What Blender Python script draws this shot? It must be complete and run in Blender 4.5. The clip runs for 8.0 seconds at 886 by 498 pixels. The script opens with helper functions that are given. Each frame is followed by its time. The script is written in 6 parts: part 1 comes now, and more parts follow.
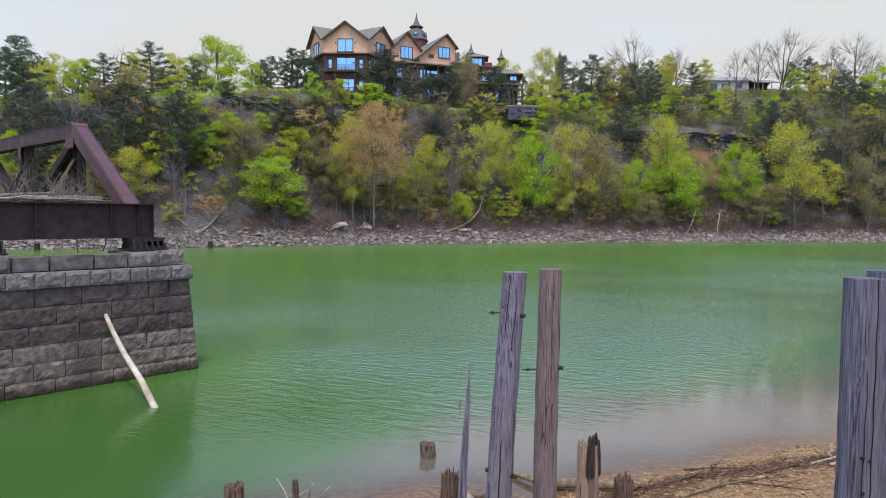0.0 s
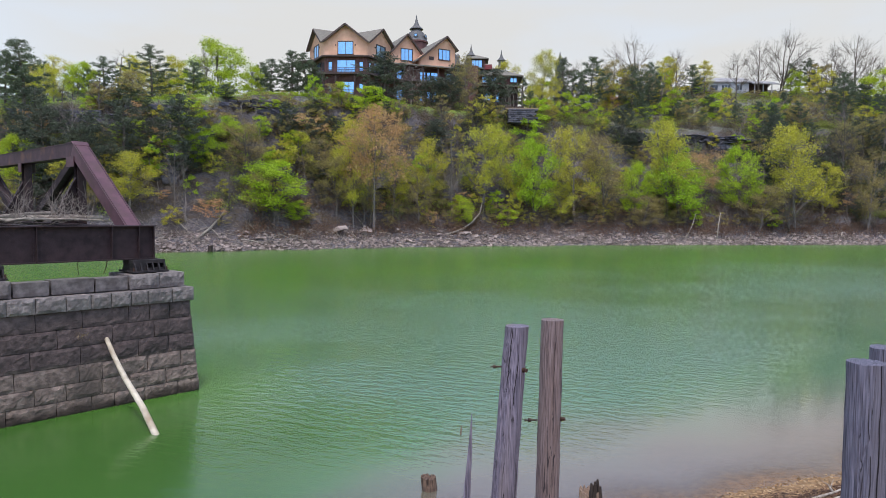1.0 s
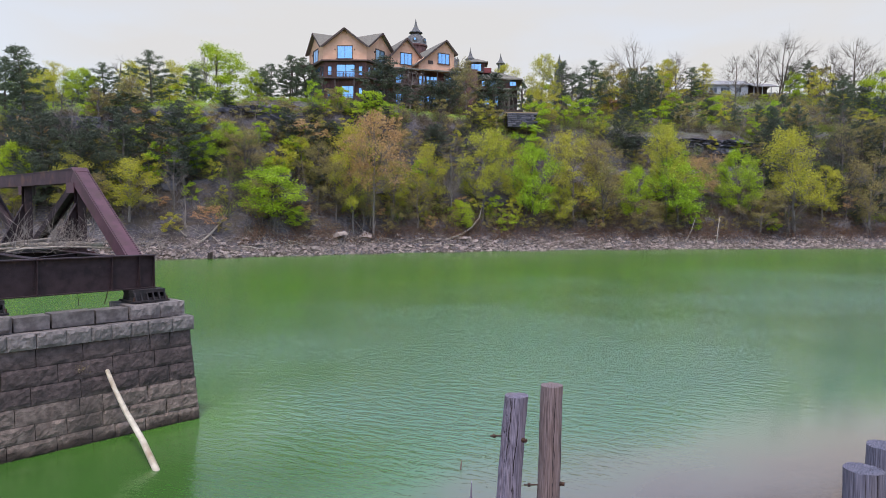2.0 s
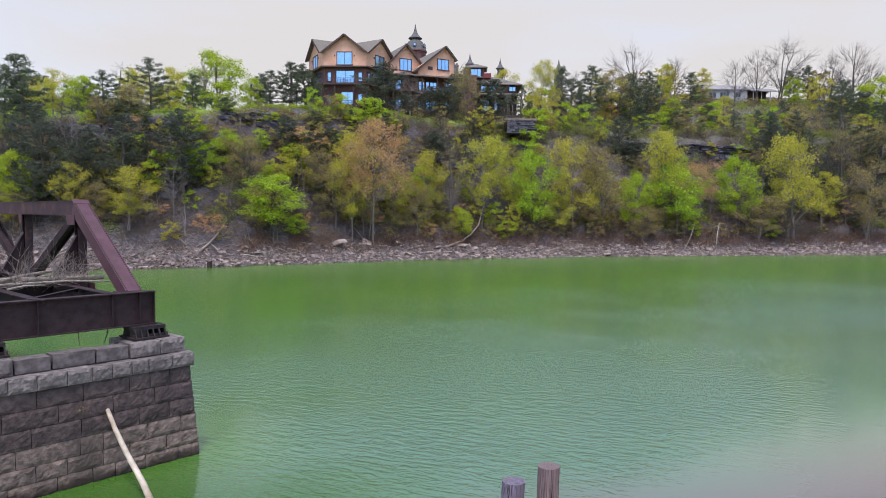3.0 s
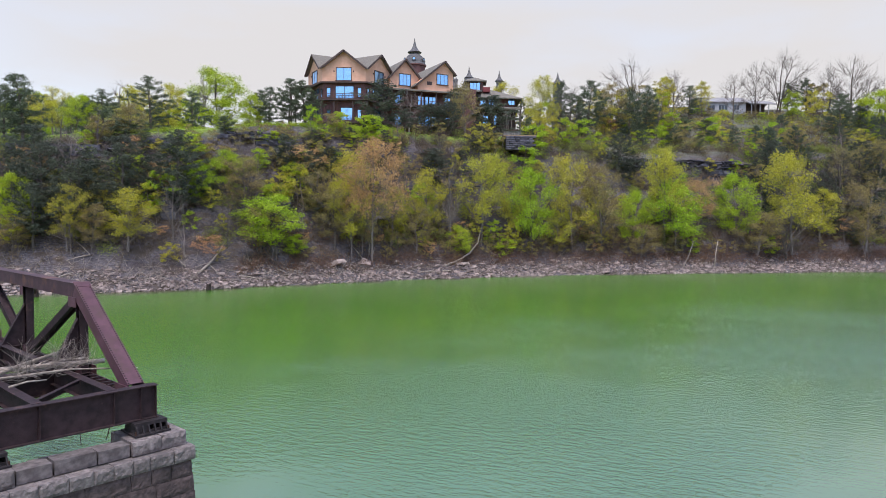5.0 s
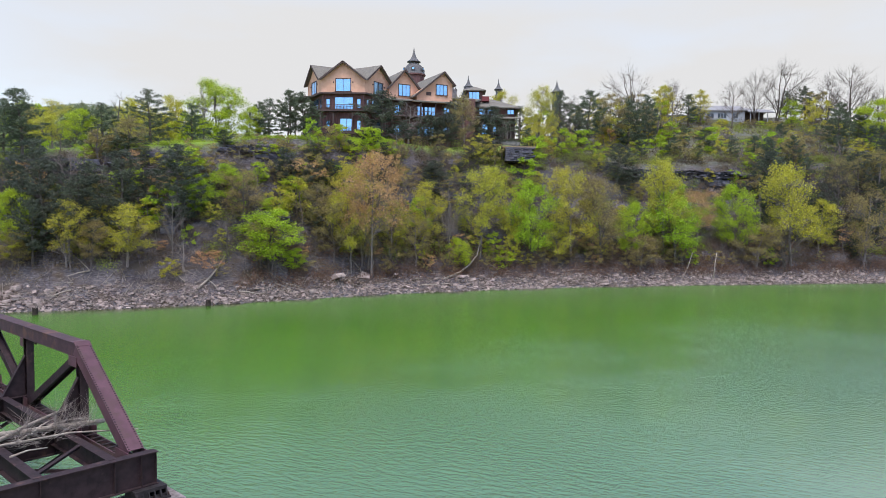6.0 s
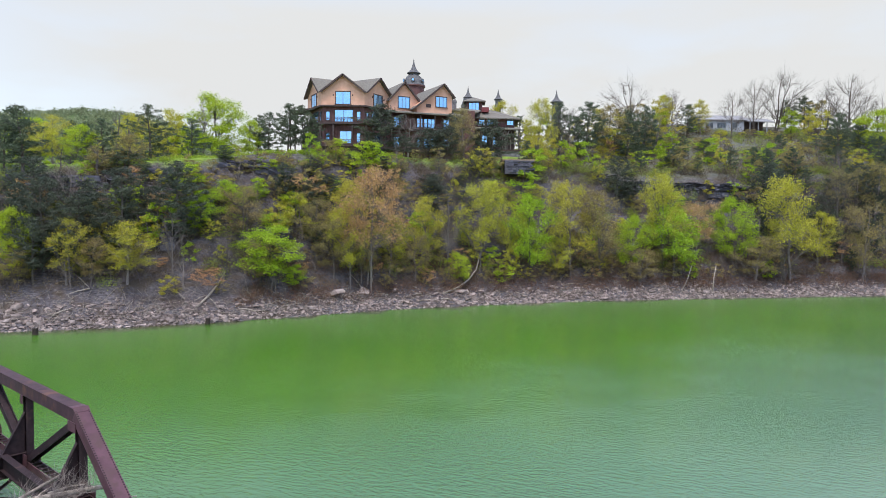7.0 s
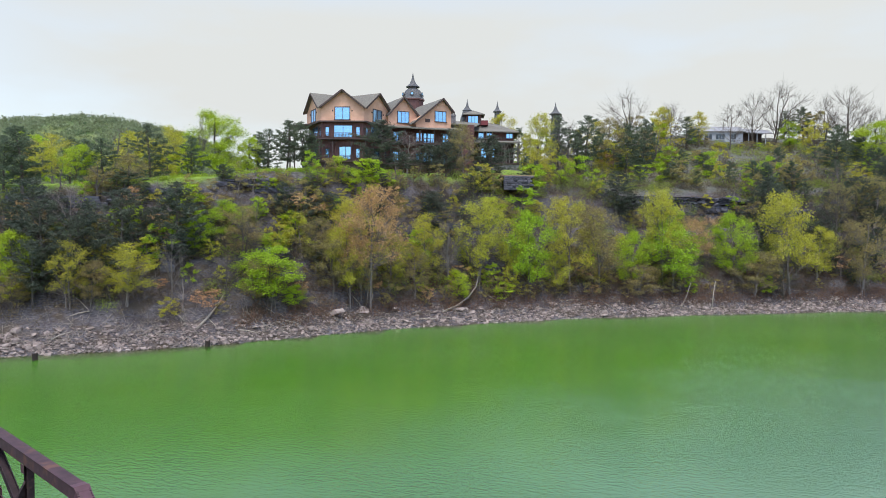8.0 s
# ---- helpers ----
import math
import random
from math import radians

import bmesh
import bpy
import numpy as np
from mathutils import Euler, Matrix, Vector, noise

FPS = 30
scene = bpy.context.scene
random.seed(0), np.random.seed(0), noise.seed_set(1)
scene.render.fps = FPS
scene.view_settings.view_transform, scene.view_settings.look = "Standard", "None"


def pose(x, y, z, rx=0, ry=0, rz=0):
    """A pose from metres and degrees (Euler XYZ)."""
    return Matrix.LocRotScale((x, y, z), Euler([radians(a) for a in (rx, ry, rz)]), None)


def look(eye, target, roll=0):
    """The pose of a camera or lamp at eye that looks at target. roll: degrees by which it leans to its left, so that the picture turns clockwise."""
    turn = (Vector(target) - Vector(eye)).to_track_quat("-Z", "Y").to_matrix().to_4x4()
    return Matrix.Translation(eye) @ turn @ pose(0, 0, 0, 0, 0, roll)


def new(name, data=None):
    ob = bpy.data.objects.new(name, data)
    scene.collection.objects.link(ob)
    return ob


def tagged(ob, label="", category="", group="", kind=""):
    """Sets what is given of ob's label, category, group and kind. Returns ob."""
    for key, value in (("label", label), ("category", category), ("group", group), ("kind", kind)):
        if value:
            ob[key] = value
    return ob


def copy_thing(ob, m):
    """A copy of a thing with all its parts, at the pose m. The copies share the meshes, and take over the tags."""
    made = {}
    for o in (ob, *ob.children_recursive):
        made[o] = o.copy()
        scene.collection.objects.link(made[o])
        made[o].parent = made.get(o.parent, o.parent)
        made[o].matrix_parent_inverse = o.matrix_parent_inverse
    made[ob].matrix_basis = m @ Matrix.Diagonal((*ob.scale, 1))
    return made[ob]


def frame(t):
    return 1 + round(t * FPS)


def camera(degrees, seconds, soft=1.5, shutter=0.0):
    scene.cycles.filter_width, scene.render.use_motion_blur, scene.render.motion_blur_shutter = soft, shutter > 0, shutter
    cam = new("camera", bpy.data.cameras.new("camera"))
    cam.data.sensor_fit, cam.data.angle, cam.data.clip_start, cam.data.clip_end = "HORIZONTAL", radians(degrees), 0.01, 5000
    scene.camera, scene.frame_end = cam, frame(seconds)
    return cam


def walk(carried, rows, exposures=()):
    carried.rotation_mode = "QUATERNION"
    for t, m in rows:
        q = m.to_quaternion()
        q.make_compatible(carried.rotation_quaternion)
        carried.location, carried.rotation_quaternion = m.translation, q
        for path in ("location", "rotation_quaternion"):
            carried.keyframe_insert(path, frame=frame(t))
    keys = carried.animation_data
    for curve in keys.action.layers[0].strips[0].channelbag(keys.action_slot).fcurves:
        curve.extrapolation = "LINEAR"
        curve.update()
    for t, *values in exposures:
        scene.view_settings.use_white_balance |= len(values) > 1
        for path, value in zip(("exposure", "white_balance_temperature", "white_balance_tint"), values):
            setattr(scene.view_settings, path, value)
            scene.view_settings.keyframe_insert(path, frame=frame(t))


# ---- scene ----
cam = camera(66.0, 8.0, soft=0.9)
PATH = [
    (0, (0.224, 0.004, 4.442), (0.176, 2.001, 4.342), 0.5),
    (0.5, (0.201, 0.034, 4.752), (0.153, 2.031, 4.65), 0.5),
    (1, (0.197, 0.038, 5.071), (0.149, 2.034, 4.969), 0.5),
    (1.5, (0.188, 0.052, 5.444), (0.14, 2.048, 5.342), 0.4),
    (3, (0.204, 0.002, 6.898), (0.158, 1.999, 6.799), 0.4),
    (3.5, (0.135, 0.053, 7.448), (0.09, 2.05, 7.351), 0.4),
    (4, (0.108, 0.081, 8.051), (0.064, 2.078, 7.956), 0.5),
    (4.5, (0.097, 0.084, 8.707), (0.054, 2.081, 8.614), 0.5),
    (6, (0.094, 0.063, 11.428), (0.054, 2.061, 11.34), 0.5),
    (6.5, (0.18, 0.017, 12.428), (0.14, 2.015, 12.343), 0.5),
    (7, (0.229, -0.052, 13.58), (0.188, 1.946, 13.497), 0.5),
    (7.5, (0.229, -0.071, 14.793), (0.188, 1.927, 14.714), 0.5),
    (8, (0.169, -0.005, 16.089), (0.13, 1.993, 16.014), 0.4),
]
walk(cam, [(t, look(eye, target, roll)) for t, eye, target, roll in PATH],
     exposures=[(0.0, -0.05, 6480, 10), (1.5, -0.05, 6480, 11), (3.0, -0.05, 6540, 16), (4.5, -0.04, 6540, 16), (6.0, 0.02, 6460, 12), (7.0, 0.05, 6440, 10), (8.0, 0.02, 6450, 7)])

# ------------------------------------------------------------ world, sun, exposure
SUN_ELEV, SUN_TURN = 68.0, 184.0
world = bpy.data.worlds.new("hazy_sky")
scene.world = world
world.use_nodes = True
wn, wl = world.node_tree.nodes, world.node_tree.links
wn.clear()
sky = wn.new("ShaderNodeTexSky")
sky.sky_type, sky.sun_disc = "NISHITA", False
sky.sun_elevation, sky.sun_rotation = radians(SUN_ELEV), radians(SUN_TURN)
sky.air_density, sky.dust_density = 1.0, 1.5
veil = wn.new("ShaderNodeBackground")
veil.inputs[0].default_value, veil.inputs[1].default_value = (0.955, 0.962, 0.955, 1), 0.80
clear = wn.new("ShaderNodeBackground")
clear.inputs[1].default_value = 0.34
wl.new(sky.outputs[0], clear.inputs[0])
coord = wn.new("ShaderNodeTexCoord")
wmap = wn.new("ShaderNodeMapping")
wmap.inputs["Scale"].default_value = (1.6, 1.6, 5.0)
cloud = wn.new("ShaderNodeTexNoise")
cloud.inputs["Scale"].default_value, cloud.inputs["Detail"].default_value = 2.2, 5
ramp = wn.new("ShaderNodeValToRGB")
ramp.color_ramp.elements[0].position, ramp.color_ramp.elements[0].color = 0.30, (0.86, 0.86, 0.86, 1)
ramp.color_ramp.elements[1].position, ramp.color_ramp.elements[1].color = 0.52, (1, 1, 1, 1)
blend = wn.new("ShaderNodeMixShader")
wout = wn.new("ShaderNodeOutputWorld")
wl.new(coord.outputs["Generated"], wmap.inputs[0])
wl.new(wmap.outputs[0], cloud.inputs["Vector"])
wl.new(cloud.outputs[0], ramp.inputs[0])
split = wn.new("ShaderNodeSeparateXYZ")
wl.new(coord.outputs["Generated"], split.inputs[0])
thin_veil = wn.new("ShaderNodeMapRange")
thin_veil.inputs[1].default_value, thin_veil.inputs[2].default_value = -0.35, 0.3
thin_veil.inputs[3].default_value, thin_veil.inputs[4].default_value = 0.12, 1.0
wl.new(split.outputs[1], thin_veil.inputs[0])
high = wn.new("ShaderNodeMapRange")
high.inputs[1].default_value, high.inputs[2].default_value = 0.28, 0.44
high.inputs[3].default_value, high.inputs[4].default_value = 1.0, 0.15
wl.new(split.outputs[2], high.inputs[0])
haze = wn.new("ShaderNodeMath")
haze.operation = "MULTIPLY"
wl.new(thin_veil.outputs[0], haze.inputs[0])
wl.new(high.outputs[0], haze.inputs[1])
gap = wn.new("ShaderNodeMapRange")
gap.interpolation_type = "SMOOTHSTEP"
gap.inputs[1].default_value, gap.inputs[2].default_value = -0.72, -0.40
gap.inputs[3].default_value, gap.inputs[4].default_value = 0.62, 1.0
wl.new(split.outputs[0], gap.inputs[0])
thinner = wn.new("ShaderNodeMath")
thinner.operation = "MULTIPLY"
wl.new(haze.outputs[0], thinner.inputs[0])
wl.new(gap.outputs[0], thinner.inputs[1])
veiled = wn.new("ShaderNodeMath")
veiled.operation = "MULTIPLY"
wl.new(thinner.outputs[0], veiled.inputs[0])
wl.new(ramp.outputs[0], veiled.inputs[1])
wl.new(veiled.outputs[0], blend.inputs[0])
wl.new(clear.outputs[0], blend.inputs[1])
wl.new(veil.outputs[0], blend.inputs[2])
wl.new(blend.outputs[0], wout.inputs[0])

sun = new("sun", bpy.data.lights.new("sun", "SUN"))
sun.data.energy, sun.data.angle, sun.data.color = 2.3, radians(9), (1.0, 0.95, 0.90)
az = radians(SUN_TURN)
sun.matrix_world = look((math.sin(az) * 60, math.cos(az) * 60, 60 * math.tan(radians(SUN_ELEV))), (0, 0, 0))


# ------------------------------------------------------------ materials
def mat(name, c1, c2, scale=4.0, rough=0.8, bump=0.3, bscale=None, stretch=(1, 1, 1), metal=0.0, stain=None, stain_scale=0.6,
        stain_at=(0.5, 0.65), jitter=0.0, island=0.0, hue=0.0, spec=0.4, dist=0.02):
    """A surface with grain between c1 and c2, stains of a third colour, and small relief; objects or islands differ a little."""
    m = bpy.data.materials.new(name)
    m.use_nodes = True
    n, l = m.node_tree.nodes, m.node_tree.links
    p = n["Principled BSDF"]
    p.inputs["Roughness"].default_value, p.inputs["Metallic"].default_value = rough, metal
    p.inputs["Specular IOR Level"].default_value = spec
    tc, mp = n.new("ShaderNodeTexCoord"), n.new("ShaderNodeMapping")
    mp.inputs["Scale"].default_value = stretch
    l.new(tc.outputs["Object"], mp.inputs[0])

    def noise_tex(s, detail=6):
        t = n.new("ShaderNodeTexNoise")
        t.inputs["Scale"].default_value, t.inputs["Detail"].default_value = s, detail
        l.new(mp.outputs[0], t.inputs["Vector"])
        return t

    grain = noise_tex(scale)
    r = n.new("ShaderNodeValToRGB")
    r.color_ramp.elements[0].position, r.color_ramp.elements[1].position = 0.32, 0.68
    r.color_ramp.elements[0].color, r.color_ramp.elements[1].color = (*c1, 1), (*c2, 1)
    l.new(grain.outputs[0], r.inputs[0])
    colour = r.outputs[0]
    if stain:
        patch = noise_tex(stain_scale)
        k = n.new("ShaderNodeMapRange")
        k.inputs[1].default_value, k.inputs[2].default_value = stain_at
        l.new(patch.outputs[0], k.inputs[0])
        mx = n.new("ShaderNodeMix")
        mx.data_type = "RGBA"
        l.new(k.outputs[0], mx.inputs[0])
        l.new(colour, mx.inputs[6])
        mx.inputs[7].default_value = (*stain, 1)
        colour = mx.outputs[2]
    if jitter or island or hue:
        hs = n.new("ShaderNodeHueSaturation")
        src = n.new("ShaderNodeNewGeometry").outputs["Random Per Island"] if island else n.new("ShaderNodeObjectInfo").outputs["Random"]
        v = n.new("ShaderNodeMapRange")
        amount = island or jitter
        v.inputs[3].default_value, v.inputs[4].default_value = 1 - amount, 1 + amount
        l.new(src, v.inputs[0])
        l.new(v.outputs[0], hs.inputs["Value"])
        if hue:
            h = n.new("ShaderNodeMapRange")
            w = n.new("ShaderNodeMath")
            w.operation = "FRACT"
            w2 = n.new("ShaderNodeMath")
            w2.operation, w2.inputs[1].default_value = "MULTIPLY", 7.31
            l.new(n.new("ShaderNodeObjectInfo").outputs["Random"], w2.inputs[0])
            l.new(w2.outputs[0], w.inputs[0])
            l.new(w.outputs[0], h.inputs[0])
            h.inputs[3].default_value, h.inputs[4].default_value = 0.5 - hue, 0.5 + hue
            l.new(h.outputs[0], hs.inputs["Hue"])
        l.new(colour, hs.inputs["Color"])
        colour = hs.outputs[0]
    l.new(colour, p.inputs["Base Color"])
    if bump:
        f = noise_tex(bscale or scale * 4, 8)
        b = n.new("ShaderNodeBump")
        b.inputs["Strength"].default_value, b.inputs["Distance"].default_value = bump, dist
        l.new(f.outputs[0], b.inputs["Height"])
        l.new(b.outputs[0], p.inputs["Normal"])
    return m


def leaf_mat(name, c1, c2, jitter=0.27, hue=0.012, glow=0.45):
    """Leaves: diffuse with some light passing through, each leaf and each tree a little different."""
    m = mat(name, c1, c2, 0.7, rough=0.6, bump=0, island=jitter, hue=hue, spec=0.25)
    n, l = m.node_tree.nodes, m.node_tree.links
    p, out = n["Principled BSDF"], n["Material Output"]
    t, mx = n.new("ShaderNodeBsdfTranslucent"), n.new("ShaderNodeMixShader")
    l.new(p.inputs["Base Color"].links[0].from_socket, t.inputs[0])
    mx.inputs[0].default_value = glow
    l.new(p.outputs[0], mx.inputs[1])
    l.new(t.outputs[0], mx.inputs[2])
    l.new(mx.outputs[0], out.inputs[0])
    return m


STONE = mat("pier_limestone", (0.092, 0.073, 0.070), (0.228, 0.186, 0.176), 7, 0.92, 0.7, 14, dist=0.045, stain=(0.09, 0.075, 0.072), stain_scale=0.9, jitter=0.09)


def water_stained(m, rows):
    """Bands left by changing lake levels: (height, tint) pairs, blurred by the stone's grain."""
    n, l = m.node_tree.nodes, m.node_tree.links
    p = n["Principled BSDF"]
    tc, sp, no = n.new("ShaderNodeTexCoord"), n.new("ShaderNodeSeparateXYZ"), n.new("ShaderNodeTexNoise")
    no.inputs["Scale"].default_value, no.inputs["Detail"].default_value = 1.7, 6
    l.new(tc.outputs["Object"], sp.inputs[0])
    l.new(tc.outputs["Object"], no.inputs["Vector"])
    ad, mr, r = n.new("ShaderNodeMath"), n.new("ShaderNodeMapRange"), n.new("ShaderNodeValToRGB")
    ad.operation = "MULTIPLY_ADD"
    l.new(no.outputs[0], ad.inputs[0])
    ad.inputs[1].default_value = 0.5
    l.new(sp.outputs[2], ad.inputs[2])
    mr.inputs[1].default_value, mr.inputs[2].default_value = 0.25, 3.25
    l.new(ad.outputs[0], mr.inputs[0])
    l.new(mr.outputs[0], r.inputs[0])
    e = r.color_ramp.elements
    while len(e) < len(rows):
        e.new(0.5)
    for k, (h, c) in enumerate(rows):
        e[k].position, e[k].color = h / 3.0, (*c, 1)
    mx = n.new("ShaderNodeMix")
    mx.data_type, mx.blend_type = "RGBA", "MULTIPLY"
    mx.inputs[0].default_value = 1
    l.new(p.inputs["Base Color"].links[0].from_socket, mx.inputs[6])
    l.new(r.outputs[0], mx.inputs[7])
    l.new(mx.outputs[2], p.inputs["Base Color"])


water_stained(STONE, [(0.0, (0.22, 0.19, 0.15)), (0.12, (0.34, 0.29, 0.24)), (0.24, (1.0, 0.91, 0.79)), (1.16, (0.98, 0.90, 0.81)), (1.27, (0.42, 0.375, 0.375)), (2.1, (0.50, 0.445, 0.45)), (2.6, (0.62, 0.56, 0.56))])
MORTAR = mat("mortar", (0.055, 0.048, 0.046), (0.10, 0.09, 0.085), 12, 0.95, 0.4)
CAPSTONE = mat("pier_capstone", (0.108, 0.091, 0.087), (0.25, 0.215, 0.205), 8, 0.9, 0.75, 14, dist=0.04, stain=(0.12, 0.103, 0.10), stain_scale=1.4, jitter=0.14)
DRESSED = mat("dressed_limestone", (0.088, 0.076, 0.075), (0.19, 0.165, 0.16), 6, 0.92, 0.35, 18, dist=0.02, stain=(0.075, 0.062, 0.06), stain_scale=1.8, jitter=0.1)
STEEL = mat("oxide_red_paint", (0.080, 0.036, 0.046), (0.125, 0.058, 0.072), 3, 0.5, 0.12, 40, stain=(0.085, 0.045, 0.045), stain_scale=2.4, spec=0.35)
# same paint with rust stains, darkened for the shade on the chord's side
CHORD = mat("shaded_oxide_paint", (0.046, 0.023, 0.028), (0.082, 0.042, 0.050), 3, 0.6, 0.12, 40, stain=(0.150, 0.070, 0.048), stain_scale=1.3, stain_at=(0.54, 0.70), spec=0.3)
# same paint, darkest: shade on beams, posts and diagonals put into the colour
DARK_OXIDE = mat("dark_oxide_paint", (0.020, 0.0115, 0.013), (0.042, 0.024, 0.027), 5, 0.7, 0.3, 40, stain=(0.10, 0.055, 0.045), stain_scale=2.2, stain_at=(0.62, 0.75), spec=0.3)
BLACKIRON = mat("black_cast_iron", (0.014, 0.012, 0.013), (0.035, 0.028, 0.030), 8, 0.7, 0.4, spec=0.3)
DEBRIS = mat("dry_flood_twigs", (0.15, 0.12, 0.105), (0.31, 0.265, 0.235), 9, 0.9, 0.3, island=0.25)
RUST = mat("rusty_iron", (0.030, 0.016, 0.012), (0.085, 0.042, 0.027), 25, 0.85, 0.5, metal=0.2)
POSTWOOD = mat("weathered_piling", (0.056, 0.048, 0.070), (0.262, 0.228, 0.290), 11, 0.9, 0.8, 14, stretch=(9, 9, 0.28), stain=(0.185, 0.15, 0.155), stain_scale=0.4, stain_at=(0.5, 0.72), dist=0.015)


def cracked(m, scale=1.6, width=0.016, stretch=(9, 9, 0.22)):
    """Fine dark drying cracks along the grain."""
    n, l = m.node_tree.nodes, m.node_tree.links
    p = n["Principled BSDF"]
    tc, mp, no = n.new("ShaderNodeTexCoord"), n.new("ShaderNodeMapping"), n.new("ShaderNodeTexNoise")
    mp.inputs["Scale"].default_value, mp.inputs["Location"].default_value = stretch, (3.1, 7.7, 1.3)
    no.inputs["Scale"].default_value, no.inputs["Detail"].default_value = scale, 3
    l.new(tc.outputs["Object"], mp.inputs[0])
    l.new(mp.outputs[0], no.inputs["Vector"])
    away, dist_, mr = n.new("ShaderNodeMath"), n.new("ShaderNodeMath"), n.new("ShaderNodeMapRange")
    away.operation, away.inputs[1].default_value = "SUBTRACT", 0.5
    dist_.operation = "ABSOLUTE"
    l.new(no.outputs[0], away.inputs[0])
    l.new(away.outputs[0], dist_.inputs[0])
    mr.inputs[1].default_value, mr.inputs[2].default_value = width * 0.35, width
    mr.inputs[3].default_value, mr.inputs[4].default_value = 0.9, 0.0
    l.new(dist_.outputs[0], mr.inputs[0])
    mx = n.new("ShaderNodeMix")
    mx.data_type = "RGBA"
    l.new(mr.outputs[0], mx.inputs[0])
    l.new(p.inputs["Base Color"].links[0].from_socket, mx.inputs[6])
    mx.inputs[7].default_value = (0.022, 0.018, 0.022, 1)
    l.new(mx.outputs[2], p.inputs["Base Color"])


cracked(POSTWOOD, 1.1, 0.009)
PINKWOOD = mat("brown_weathered_piling", (0.082, 0.056, 0.056), (0.290, 0.218, 0.215), 11, 0.9, 0.8, 14, stretch=(9, 9, 0.28), stain=(0.20, 0.14, 0.125), stain_scale=0.4, stain_at=(0.48, 0.7), dist=0.015)
cracked(PINKWOOD, 1.1, 0.007)
BLUEWOOD = mat("blue_grey_piling", (0.045, 0.043, 0.063), (0.205, 0.195, 0.258), 11, 0.9, 0.9, 14, stretch=(9, 9, 0.28), stain=(0.15, 0.135, 0.16), stain_scale=0.4, stain_at=(0.5, 0.72), dist=0.015)
cracked(BLUEWOOD, 1.1, 0.008)
# near black, standing for the shade inside splits and bolt holes
HOLLOW_SHADE = mat("crack_and_hole_shade", (0.008, 0.006, 0.008), (0.02, 0.016, 0.02), 20, 1.0, 0.0)
CHARRED = mat("charred_wood", (0.012, 0.009, 0.008), (0.06, 0.042, 0.034), 9, 0.95, 0.8, 16, stretch=(5, 5, 0.5), dist=0.02)
TANWOOD = mat("broken_piling", (0.26, 0.165, 0.115), (0.48, 0.34, 0.25), 9, 0.9, 1.0, 11, stretch=(9, 9, 0.32), stain=(0.07, 0.05, 0.04), stain_scale=0.5, stain_at=(0.58, 0.7), dist=0.03)
cracked(TANWOOD, 1.1, 0.008)
BROWNLOG = mat("brown_beach_log", (0.11, 0.075, 0.042), (0.29, 0.21, 0.125), 12, 0.85, 0.6, stretch=(1, 1, 1), jitter=0.15)
DARKWOOD = mat("rotten_piling", (0.040, 0.025, 0.020), (0.215, 0.135, 0.092), 8, 0.95, 0.9, 16, stretch=(5, 5, 0.5), dist=0.03)
DRIFTWOOD = mat("driftwood", (0.20, 0.165, 0.135), (0.43, 0.37, 0.31), 10, 0.85, 0.5, stretch=(1, 1, 1), jitter=0.15)
PALEBRANCH = mat("barkless_branch", (0.40, 0.335, 0.255), (0.60, 0.53, 0.42), 5, 0.8, 0.3, 30, stain=(0.28, 0.20, 0.13), stain_scale=1.2, stain_at=(0.58, 0.72))
SAND = mat("beach_gravel_sand", (0.20, 0.14, 0.085), (0.36, 0.27, 0.18), 30, 0.95, 0.8, 90, stain=(0.30, 0.20, 0.12), stain_scale=0.8)
ROCK = mat("shore_limestone", (0.112, 0.084, 0.074), (0.385, 0.308, 0.274), 1.2, 0.95, 0.6, 6, island=0.28)
BLUFF = mat("bluff_limestone", (0.048, 0.047, 0.061), (0.150, 0.144, 0.172), 1.0, 0.95, 0.7, 5, stretch=(1, 1, 3), jitter=0.2, dist=0.1)
BARK = mat("tree_bark", (0.07, 0.055, 0.045), (0.16, 0.135, 0.115), 6, 0.95, 0.4, stretch=(3, 3, 0.6), jitter=0.25)
PALEBARK = mat("pale_bark", (0.125, 0.102, 0.093), (0.242, 0.205, 0.188), 6, 0.95, 0.4, stretch=(3, 3, 0.6), jitter=0.25)
LEAF_BRIGHT = leaf_mat("spring_leaves", (0.32, 0.455, 0.030), (0.48, 0.60, 0.050))
LEAF_YELLOW = leaf_mat("yellow_green_leaves", (0.420, 0.415, 0.046), (0.625, 0.560, 0.085))
LEAF_OLIVE = leaf_mat("olive_leaves", (0.262, 0.220, 0.080), (0.420, 0.342, 0.132))
LEAF_RUST = leaf_mat("budding_rust_leaves", (0.49, 0.275, 0.120), (0.66, 0.41, 0.205))
LEAF_CEDAR = leaf_mat("cedar_needles", (0.056, 0.071, 0.052), (0.118, 0.134, 0.090), glow=0.3)
LEAF_DULL = leaf_mat("dull_shrub_leaves", (0.112, 0.091, 0.060), (0.225, 0.172, 0.106))
LEAF_PINE = leaf_mat("pine_needles", (0.076, 0.104, 0.066), (0.150, 0.182, 0.108), glow=0.35)
LEAF_BRUSH = leaf_mat("brush_leaves", (0.225, 0.285, 0.050), (0.39, 0.42, 0.088))
LEAF_BROWN = leaf_mat("brown_brush", (0.124, 0.073, 0.052), (0.240, 0.136, 0.094))
TWIG = mat("brush_twigs", (0.084, 0.062, 0.068), (0.195, 0.155, 0.166), 2, 0.95, 0, island=0.3)
# the far hill's haze is put into these leaves as a paler green
FARLEAF = leaf_mat("haze_pale_leaves", (0.19, 0.23, 0.12), (0.31, 0.34, 0.19))
